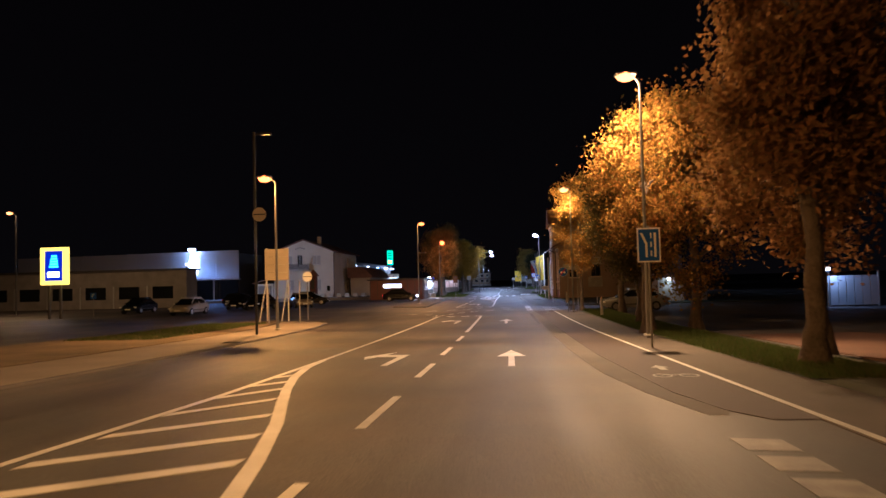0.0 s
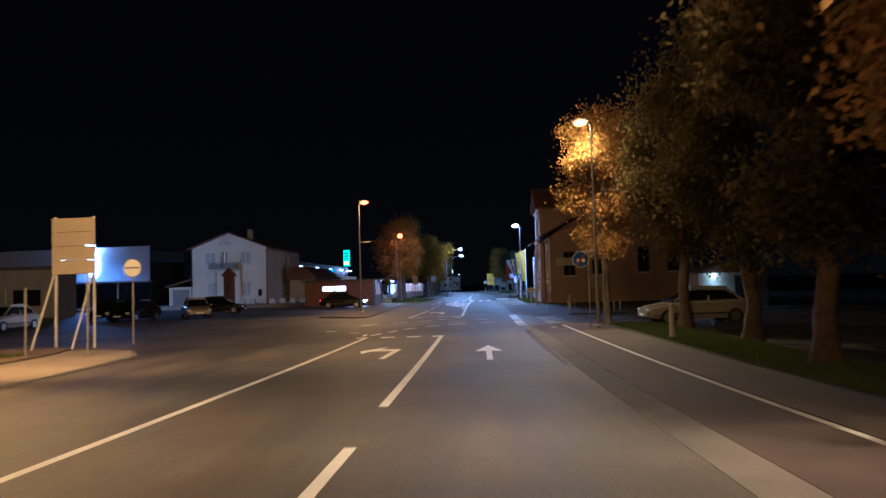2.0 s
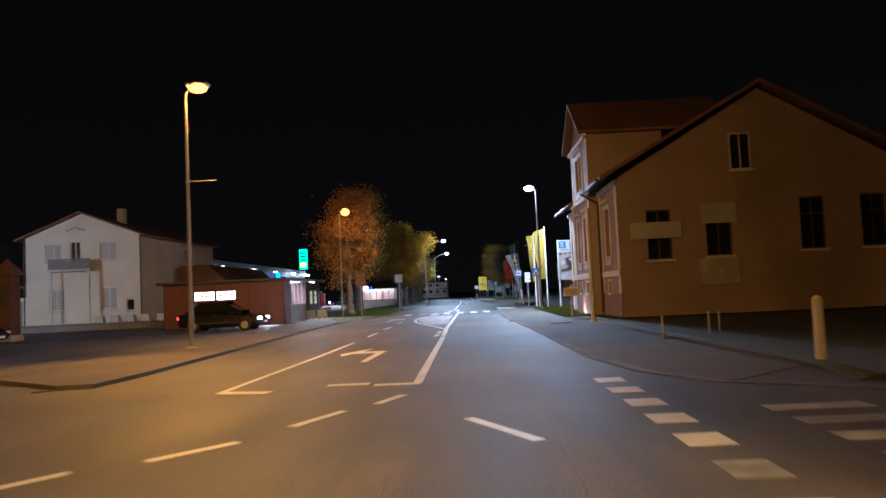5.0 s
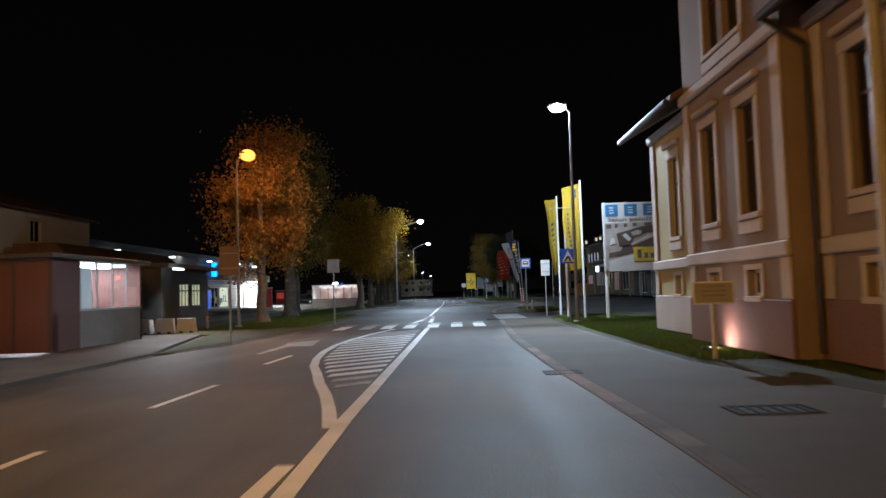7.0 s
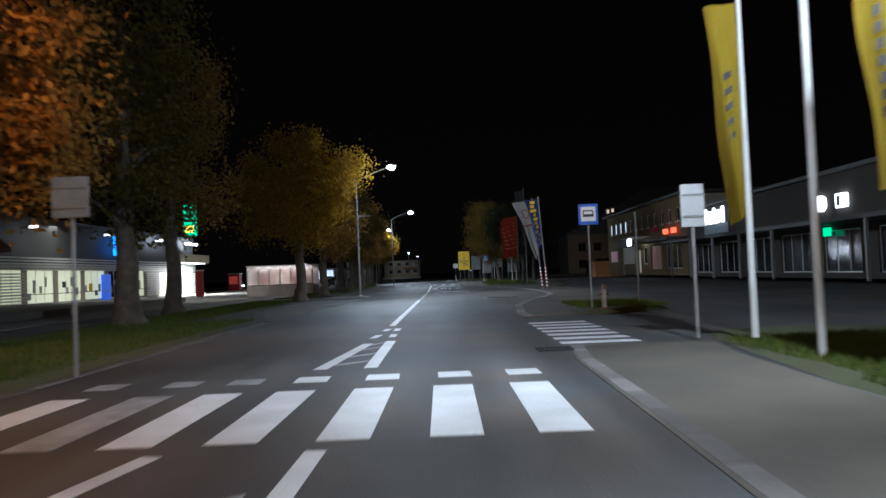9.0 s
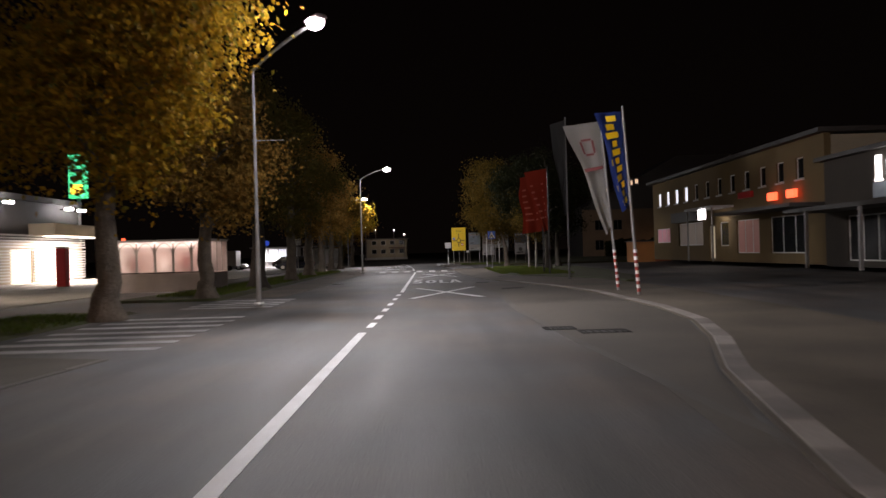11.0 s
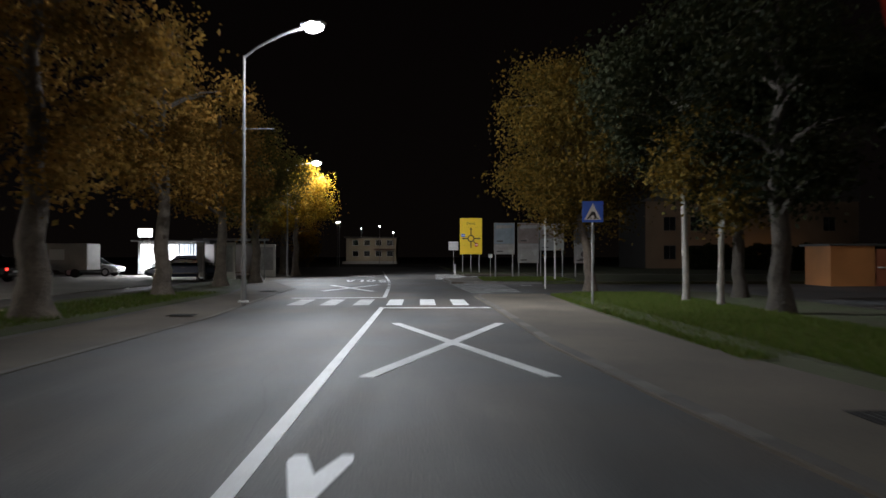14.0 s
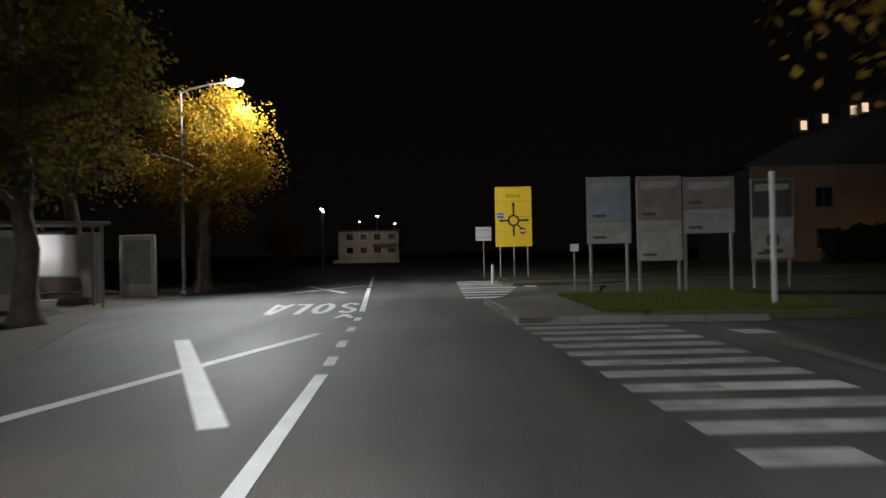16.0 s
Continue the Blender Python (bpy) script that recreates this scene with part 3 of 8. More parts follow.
strip("pavement_9", [(122, -4.5, -4.35), (129, -6.4, -4.15), (133, -7.1, -3.75), (134, -7.1, -7.05)], 0.02, PAVE, "grey asphalt path beside the row of trees", "pavement")
strip("verge_9", [(148.1, -10.5, -6.2), (187, -11.0, -6.8), (198, -11.5, -8.6), (203, -11.8, -9.6)], 0.09, GRASS, "grass verge under the row of trees", "verge")
strip("pavement_8", [(149.5, -6.2, -4.3), (155, -6.2, -4.1), (176, -6.4, -4.1), (187, -6.9, -4.9), (192, -7.4, -5.1), (198, -9.2, -7.0), (204, -12.5, -8.8), (216, -14, -9.0), (222, -13, -8.5)], 0.008, WARM_PAVE, "narrow grey pavement along the road", "pavement")
kerb([(-4.3, 149.5), (-4.1, 155), (-4.1, 176), (-4.9, 187), (-5.1, 192), (-7.0, 198), (-8.8, 204), (-9.0, 216)], 0.012, -0.15, "row of low worn kerb stones along the road", LOW_KERB)
strip("yard", [(103.5, -46, -17), (150, -46, -17)], 0.35, GRAVEL, "pale gravel yard round the white house", "yard")
strip("shop_forecourt", [(112, -34, -13.5), (210, -34, -13.0)], 0.03, GRAVEL, "pale paved shop forecourt and car park", "forecourt")


# ---- road markings ----
def mark(pts, label="white painted road line", mat=PAINT, name="road_marking", up=0.006):
    """A flat painted shape on the road from its outline, cut every two metres so that it lies on the slope."""
    bm = bmesh.new()
    bm.faces.new([bm.verts.new((x, y, 0)) for x, y in pts])
    ys = [y for _, y in pts]
    y = min(ys) + 2.0
    while y < max(ys) and min(ys) < 62:
        bmesh.ops.bisect_plane(bm, geom=bm.verts[:] + bm.edges[:] + bm.faces[:], plane_co=(0, y, 0), plane_no=(0, 1, 0))
        y += 2.0
    r = bmesh.ops.extrude_face_region(bm, geom=bm.faces[:])
    top = {v for v in r["geom"] if isinstance(v, bmesh.types.BMVert)}
    for v in bm.verts:
        v.co.z = gz(v.co.y) + (up if v in top else 0.001)
    return tagged(part(name, bm, mat), label, "road marking", kind="structure")


def line_mark(line, w=0.12, label="solid white painted lane line", mat=PAINT):
    """A painted line of one width along (x, y) points."""
    L, R = [], []
    for i, (x, y) in enumerate(line):
        a, b = line[max(0, i - 1)], line[min(len(line) - 1, i + 1)]
        d = Vector((b[0] - a[0], b[1] - a[1])).normalized()
        L.append((x - d.y * w / 2, y + d.x * w / 2))
        R.append((x + d.y * w / 2, y - d.x * w / 2))
    bm = bmesh.new()
    lo = [[bm.verts.new((x, y, gz(y) + z)) for (x, y), z in ((l, 0.001), (l, 0.006), (r, 0.006), (r, 0.001))] for l, r in zip(L, R)]
    for p, q in zip(lo, lo[1:]):
        for k in range(3):
            bm.faces.new((p[k], p[k + 1], q[k + 1], q[k]))
    return tagged(part("road_marking", bm, mat), label, "road marking", kind="structure")


def fine(line, step=2.0):
    out = []
    for (xa, ya), (xb, yb) in zip(line, line[1:]):
        n = max(1, math.ceil(math.hypot(xb - xa, yb - ya) / step))
        out += [(xa + (xb - xa) * i / n, ya + (yb - ya) * i / n) for i in range(n)]
    return out + [line[-1]]


def dash(x0, y0, x1, y1, w=0.13, label="white painted dash of a broken lane line", mat=PAINT):
    return line_mark(fine([(x0, y0), (x1, y1)]), w, label, mat)


def turn_arrow(x, y, left):
    """A lane arrow five metres long: straight on, or bent to the left."""
    s = [(-0.075, 0), (0.075, 0), (0.075, 2.6), (0.36, 2.6), (0, 4.6), (-0.36, 2.6), (-0.075, 2.6)]
    l = [(-0.075, 0), (0.075, 0), (0.19, 3.0), (-0.45, 3.05), (-0.30, 4.0), (-0.95, 2.55), (-0.80, 1.75), (-0.60, 2.45), (-0.02, 2.42)]
    pts = [(x + a, y + b) for a, b in (l if left else s)]
    return mark(pts, "white painted lane arrow pointing " + ("left" if left else "straight on"))


# first stretch: hatched island, turning lane, arrows, cycle line
line_mark(fine([(-3.6, -20), (-3.3, 8), (-3.06, 13), (-3.0, 20), (-2.98, 34), (-2.85, 49.0)]), 0.13)
line_mark([(-0.1, 4.0), (-0.3, 6.0), (-0.45, 7.0), (-0.7, 8.3), (-1.2, 10.5), (-1.7, 12.3), (-2.15, 14.0), (-2.6, 16.0), (-2.9, 18.0), (-3.0, 20.0)], 0.18, "broad white painted edge of a hatched island")
for yl, yr, xr in ((15.7, 16.1, -2.75), (14.3, 15.0, -2.5), (12.75, 13.95, -2.25), (11.1, 12.6, -1.95), (9.5, 11.0, -1.5), (8.0, 9.5, -1.15), (6.5, 8.1, -0.85), (5.0, 6.6, -0.5)):
    mark([(-3.05, yl), (xr, yr), (xr, yr + 0.32), (-3.05, yl + 0.32)], "slanting white bar of a hatched traffic island", PAINT)
for y in (-1.0, 4.6, 10.05, 15.6, 20.9, 26.6):
    dash(-0.02, y, 0.0, y + 2.85)
dash(-0.03, 32.3, -0.05, 48.64, 0.14, "solid white painted lane line before the junction")
turn_arrow(1.83, 17.6, False)
turn_arrow(-1.12, 18.1, True)
turn_arrow(1.60, 39.4, False)
turn_arrow(-1.12, 40.3, True)
line_mark(fine([(5.60, 8.6), (5.40, 21), (5.22, 32), (5.0, 49.8), (4.93, 53.6)]), 0.10, "thin white painted line of the cycle path").location.z = 0.014
for y in (6.2, 7.0, 7.85, 8.7):
    mark([(4.12, y), (4.62, y - 0.05), (4.62, y + 0.52), (4.12, y + 0.6)], "worn white block of a cycle crossing", WORN)
for cx, cy, s in ((4.85, 15.21, 0.75), (4.4, 50.9, 0.75)):
    bm = bmesh.new()
    for ox in (-0.24, 0.24):
        bmesh.ops.create_circle(bm, cap_ends=False, segments=14, radius=0.19 * s, matrix=Matrix.Translation((ox, 0, 0)))
    es = bm.edges[:]
    r = bmesh.ops.extrude_edge_only(bm, edges=es)
    for v in r["geom"]:
        if isinstance(v, bmesh.types.BMVert):
            c = Vector((0.24 if v.co.x > 0 else -0.24, 0, 0))
            v.co = c + (v.co - c) * 1.28
    for v in bm.verts:
        v.co.y *= 1.5
    rod(bm, (-0.26, 0, 0), (0.05, 0.16, 0), 0.022, n=4)
    rod(bm, (0.05, 0.16, 0), (0.26, 0, 0), 0.022, n=4)
    rod(bm, (-0.12, 0.08, 0), (0.02, -0.05, 0), 0.022, n=4)
    for v in bm.verts:
        v.co = Vector((cx + v.co.x, cy + v.co.y, gz(cy + v.co.y) + 0.016 + 0.003 * (v.co.z > 0)))
    tagged(part("cycle_symbol", bm, WORN), "worn white bicycle symbol on the cycle path", "road marking", kind="structure")
    mark([(cx - 0.07, cy + 0.95), (cx + 0.07, cy + 0.95), (cx + 0.07, cy + 1.4), (cx + 0.2, cy + 1.4), (cx, cy + 1.9), (cx - 0.2, cy + 1.4), (cx - 0.07, cy + 1.4)], "small worn white arrow on the cycle path", WORN).location.z = 0.012
# junction: waiting line and guide dashes
for a in (-2.28, -1.33):
    mark([(a, 48.62), (a + 0.5, 48.65), (a + 0.5, 49.08), (a, 49.05)], "white block of a broken stop line")
mark([(-0.40, 48.65), (0.02, 48.65), (0.02, 49.1), (-0.40, 49.1)], "white corner block at the end of a lane line")
mark([(-3.2, 48.6), (-2.75, 48.65), (-2.75, 49.0), (-3.2, 48.95)], "white block of a broken stop line")
GUIDE = [((-3.1, 49.85), (-3.15, 50.9)), ((-2.85, 50.1), (-2.6, 51.2)), ((-2.4, 51.85), (-2.15, 52.95)), ((-1.92, 53.65), (-1.5, 54.7)), ((-1.13, 55.4), (-0.59, 56.4)), ((-0.1, 56.85), (0.65, 57.45)),
         ((1.32, 57.75), (2.13, 57.85)), ((-4.48, 57.9), (-3.83, 58.75)), ((-3.07, 59.3), (-2.41, 60.2)), ((-1.87, 60.55), (-1.24, 61.3)), ((-0.88, 62.1), (-0.45, 63.1)), ((-0.1, 63.6), (0.2, 64.4)),
         ((1.13, 62.2), (1.81, 60.8)), ((-4.05, 52.3), (-3.6, 51.95)), ((-5.4, 53.9), (-4.85, 53.5))]
for (xa, ya), (xb, yb) in GUIDE:
    dash(xa, ya, xb, yb, 0.13, "white guide dash across the junction")
line_mark([(-2.0, 65.3), (-2.85, 65.5)], 0.25, "white corner of a turning lane line")
line_mark(fine([(-2.85, 65.4), (-2.6, 72), (-2.5, 77)]), 0.12)
line_mark([(-1.2, 65.9), (-0.5, 65.9)], 0.25, "white block of a broken stop line")
line_mark([(-0.4, 65.7), (0.35, 65.7)], 0.25, "white corner of the lane line")
line_mark(fine([(0.30, 65.7), (0.28, 78.2)]), 0.15)
turn_arrow(-1.2, 70.0, True)
for i in range(10):
    y = 54.65 + 1.13 * i
    mark([(3.06, y), (3.49, y), (3.49, y + 0.55), (3.06, y + 0.55)], "white block of a cycle crossing over the side road", WORN if i in (0, 1, 4) else PAINT)
for i, y in enumerate((56.0, 56.9, 57.75, 58.6, 59.45, 60.3, 61.1, 61.9)):
    xr = (5.1, 5.5, 5.0, 5.45, 5.6, 5.35, 5.5, 5.55)[i]
    mark([(4.44, y), (xr, y), (xr, y + 0.36), (4.44, y + 0.36)], "worn white stripe of the crossing over the side road", FADED_DIM if i in (0, 1, 3, 5, 7) else WORN)
# second stretch: hatched island before the crossing
line_mark(fine([(0.27, 78.6), (0.22, 84), (0.26, 90), (0.36, 103.9)]), 0.17, "solid white painted edge of a hatched island")
line_mark([(0.14, 83.4), (-0.10, 84.7), (-0.37, 86.0), (-0.72, 87.4), (-1.0, 88.7), (-1.35, 90.2), (-1.6, 91.8), (-1.8, 93.8), (-1.86, 96.0), (-1.72, 98.6), (-1.45, 101), (-0.93, 103.9)], 0.17, "curved white painted edge of a hatched island")
for y in (78.4, 80.4):
    dash(0.02, y, 0.05, y + 1.35, 0.16)
for i in range(18):
    yr, xl = 87.1 + 0.9 * i, -1.0
    for _ in range(6):
        yl = yr - 0.85 * (0.11 - xl)
        xl = float(np.interp(yl, [85.5, 86, 88.7, 91.8, 96, 98.6, 101, 103.9], [-0.25, -0.37, -1.0, -1.6, -1.86, -1.72, -1.45, -0.93])) + 0.14
    mark([(xl, yl), (0.11, yr), (0.11, min(103.8, yr + 0.40)), (xl, yl + 0.40)], "slanting white bar of a hatched traffic island", WORN if i < 2 or i > 14 else PAINT)
for (xa, ya), (xb, yb) in (((-2.46, 79.9), (-2.46, 82.6)), ((-2.5, 85.2), (-2.4, 87.5)), ((-2.5, 90.9), (-2.4, 92.9))):
    dash(xa, ya, xb, yb, 0.10, "thin white dash of the opposite lane", PAINT)
mark([(-3.45, 93.6), (-3.3, 93.6), (-3.15, 96.2), (-2.5, 95.9), (-2.75, 98.4), (-3.6, 97.6), (-3.45, 97.0)], "worn white arrow on the opposite lane", WORN)
for i, x in enumerate((-3.38, -2.36, -1.52, -0.64, 0.30, 1.25, 2.16)):
    mark([(x, 104.25), (x + 0.45, 104.25), (x + 0.45, 107.0), (x - 0.02, 107.0)], "white stripe of the zebra crossing", WORN if i in (1,) else PAINT)
    mark([(x + 0.03, 107.7), (x + 0.47, 107.7), (x + 0.45, 108.2), (x + 0.02, 108.2)], "white block beside the zebra crossing", WORN if i < 3 else PAINT)
dash(0.27, 108.95, 0.25, 113.2, 0.2, "solid white painted edge of a small hatched island")
dash(-0.48, 108.95, -0.17, 112.8, 0.2, "solid white painted edge of a small hatched island")
for y, xl in ((109.3, -0.35), (110.4, -0.25), (111.5, -0.18), (112.4, -0.1)):
    mark([(xl, y), (0.15, y + 0.45), (0.15, y + 0.65), (xl, y + 0.2)], "slanting white bar of a small hatched island", WORN)
for xa, ya, xb, yb in ((-0.20, 114.0, -0.13, 114.8), (-0.11, 115.9, -0.05, 116.6), (0.2, 114.1, 0.2, 114.9), (0.18, 115.8, 0.18, 116.6)):
    dash(xa, ya, xb, yb, 0.15)
dash(-0.05, 117.6, 0.0, 135.9, 0.16, "solid white painted lane line")
for i in range(7):
    mark([(3.45, 111.3 + 0.85 * i), (4.88, 111.3 + 0.85 * i), (4.82, 111.66 + 0.85 * i), (3.45, 111.66 + 0.85 * i)], "white stripe of the crossing over the shop entrance", PAINT)
# third stretch: short dashes, school crossing
for y in (136.85, 138.8, 141.0, 143.2, 145.6, 147.87):
    dash(0.04, y, 0.06, y + 1.05, 0.14, "short white dash of the middle line")
dash(0.08, 150.2, -0.25, 179.2, 0.14, "solid white middle line before the school crossing")


def cross_mark(xa, ya, xb, yb, w=0.2):
    dash(xa, ya, xb, yb, w, "long white painted bar of a crossed warning mark")
    dash(xb, ya, xa, yb, w, "long white painted bar of a crossed warning mark").location.z = 0.0004


cross_mark(0.60, 146.2, 2.98, 153.2)
cross_mark(0.40, 166.85, 2.68, 174.1)
dash(-3.45, 189.3, -1.6, 196.3, 0.2, "long white painted bar of a crossed warning mark")
dash(-1.3, 188.9, -3.95, 195.7, 0.26, "long white painted bar of a crossed warning mark").location.z = 0.0004
cross_mark(-5.4, 210.2, -2.9, 216.6)
# the word for school, in broad strokes: caron apart above the S, then O, L and A
def school_word(wx, wy, turned):
    m = pose(wx, wy, 0, 0, 0, turned)
    made = bmesh.new()

    def stroke(line, wx, wy, closed=False):
        """A brush line wx broad across and wy tall, as the stretched letters are."""
        pts = [Vector(p) for p in line]
        n = len(pts)
        L, R = [], []
        for i in range(n):
            a = pts[i - 1] if closed or i else pts[0]
            b = pts[(i + 1) % n] if closed or i < n - 1 else pts[-1]
            t = (b - a).normalized()
            off = Vector((-t.y * wx, t.x * wy)) / 2
            L.append(pts[i] + off)
            R.append(pts[i] - off)
        for i in range(n if closed else n - 1):
            j = (i + 1) % n
            made.faces.new([made.verts.new((c.x, c.y * 7.4, 0)) for c in (L[i], R[i], R[j], L[j])])

    def arc(cx, cy, rx, ry, a0, a1, n):
        return [(cx + rx * math.cos(math.radians(a0 + (a1 - a0) * i / n)), cy + ry * math.sin(math.radians(a0 + (a1 - a0) * i / n))) for i in range(n + 1)]

    def shape(pts):
        made.faces.new([made.verts.new((x, y * 7.4, 0)) for x, y in pts])

    stroke(arc(0.25, 0.385, 0.165, 0.095, 15, 230, 10) + arc(0.25, 0.150, 0.175, 0.105, 60, -165, 11), 0.165, 0.075)
    stroke(arc(0.935, 0.257, 0.195, 0.215, 0, 360, 28)[:-1], 0.18, 0.08, True)
    shape([(1.37, 0.515), (1.37, 0.0), (1.545, 0.0), (1.545, 0.515)])
    shape([(1.545, 0.0), (1.83, 0.0), (1.83, 0.07), (1.545, 0.07)])
    shape([(1.90, 0.0), (2.06, 0.0), (2.20, 0.43), (2.17, 0.515), (2.06, 0.515)])
    shape([(2.50, 0.0), (2.34, 0.0), (2.16, 0.43), (2.17, 0.515), (2.27, 0.515)])
    shape([(2.08, 0.07), (2.31, 0.07), (2.285, 0.14), (2.105, 0.14)])
    shape([(-0.03, 0.685), (0.0, 0.705), (0.09, 0.705), (0.22, 0.64), (0.35, 0.705), (0.43, 0.705), (0.45, 0.685), (0.29, 0.56), (0.16, 0.56)])
    ups = {v: 0.0045 + 0.0004 * (k // 4 % 5) for k, v in enumerate(made.verts)}
    for v in made.verts:
        v.co = m @ v.co + Vector((0, 0, ups[v]))
    return tagged(part("school_word", made, PAINT), "tall white painted word for school on the asphalt", "road marking", kind="structure")


school_word(0.20, 158.15, 0)
school_word(-1.75, 204.7, 184)
mark([(-0.17, 178.85), (2.85, 178.85), (2.85, 179.15), (-0.17, 179.15)], "white painted stop line before the zebra crossing")
mark([(-3.75, 183.75), (-0.5, 184.15), (-0.5, 184.45), (-3.75, 184.0)], "white painted stop line before the zebra crossing")
for x in (-3.2, -2.2, -1.2, -0.2, 0.82, 1.83):
    # the left stripes' duller paint stands in for weaker light on that side
    mark([(x, 180.15), (x + 0.48, 180.15), (x + 0.43, 183.05), (x - 0.05, 183.05)], "white stripe of the zebra crossing", PAINT if x > -0.5 else FADED_DIM)
dash(-0.52, 184.3, -0.82, 191.6, 0.15, "solid white middle line")
for y in (192.3, 194.2, 196.5, 198.7):
    x = -0.85 - 0.055 * (y - 192.3)
    dash(x, y, x - 0.05, y + 0.85, 0.15, "short white dash of the middle line")
dash(-1.35, 201.2, -2.4, 214, 0.15, "solid white middle line")
for y in (215.5, 218, 220.5, 223, 226, 229):
    x = -2.5 - 0.08 * (y - 215.5)
    dash(x, y, x - 0.1, y + 1.2, 0.15, "short white dash of the middle line")
SIDE = "worn white stripe of the crossing over the side street"
for i in range(12):
    y, xl, xm = 187.5 + 0.87 * i, 2.72 - 0.055 * i, 3.55 + 0.12 * (i % 3)
    mark([(xl, y), (xm, y), (xm, y + 0.40), (xl, y + 0.40)], SIDE, WORN)
    if i not in (0, 11):
        mark([(xm + 0.01, y), (4.85, y), (4.85, y + 0.40), (xm + 0.01, y + 0.40)], SIDE, FADED_DIM if i in (3, 8) else WORN)
mark([(5.7, 194.9), (6.25, 194.9), (6.2, 195.5), (5.65, 195.5)], "worn white block beside the crossing", FADED_DIM)
strip("side_seam", [(188.5, 5.55, 5.8), (194.8, 5.75, 6.05)], 0.003, SEAM, "pale worn strip of asphalt across the side street", "asphalt seam")
for i in range(9):
    y = 205.6 + 1.55 * i
    xr = 2.4 + 0.17 * (y - 204.5)
    mark([(1.4, y), (xr, y), (xr + 0.05, y + 0.62), (1.4, y + 0.62)], "white stripe of the far crossing", FADED_DIM if i in (1, 3, 5) else PAINT)
mark([(4.0, 212.4), (4.5, 212.2), (4.6, 216.3), (4.2, 216.5)], "white block beside the far crossing", PAINT)
for i, y in enumerate((134.1, 135.1, 136.05, 137.05, 138.2, 139.3, 140.4, 144.0, 144.9, 145.8, 146.7, 147.6)):
    xl, xr = (-6.9 + 0.05 * i, -3.35 - 0.03 * i) if y < 142 else (-6.4, -3.6)
    mark([(xl, y), (xr, y), (xr, y + 0.42), (xl, y + 0.42)], "worn white stripe of the crossing over a car park entrance", FADED_DIM if i in (4, 6, 9, 11) else WORN)

# mended and sunken things in the road
def drain(x, y, w=0.5, d=0.5, label="dark cast-iron drain cover set in the asphalt"):
    raised = 0.010 if (x > 3.6 and 66 < y < 111) else 0.032 if (x > 4 and 160 < y < 186) else 0.046 if x < -7.9 else 0.034 if x < -4.5 else 0.0
    base = thing("drain_cover", on_road(x, y, raised), label, "drain cover")
    bm = bmesh.new()
    for a, b in (((-w / 2, -d / 2), (w / 2, -d / 2 + 0.05)), ((-w / 2, d / 2 - 0.05), (w / 2, d / 2)), ((-w / 2, -d / 2 + 0.05), (-w / 2 + 0.05, d / 2 - 0.05)), ((w / 2 - 0.05, -d / 2 + 0.05), (w / 2, d / 2 - 0.05))):
        box(bm, (*a, 0.001), (*b, 0.012))
    part("frame", bm, IRON, base)
    # a flat dark plate gives the shade of the hollow under the bars
    bm = bmesh.new()
    box(bm, (-w / 2 + 0.05, -d / 2 + 0.05, 0.0008), (w / 2 - 0.05, d / 2 - 0.05, 0.003))
    part("pit_shade", bm, SHADE_DARK, base)
    for i in range(6):
        bm = bmesh.new()
        xx = -w / 2 + 0.05 + (w - 0.1) * (i + 0.5) / 6
        box(bm, (xx - 0.02, -d / 2 + 0.05, 0.001), (xx + 0.02, d / 2 - 0.05, 0.009))
        part("bar", bm, IRON, base)


for dx, dy in ((4.85, 83.7), (3.2, 87.85), (4.5, 135.0), (3.8, 135.7), (-8.4, 27.5), (3.2, 110.5), (-3.7, 160.0), (-5.6, 188.5), (4.5, 151.2), (5.3, 164.4), (3.65, 157.3), (-4.9, 176.0)):
    drain(dx, dy, 0.9 if 4 < dx < 5 else 0.6, 0.55)


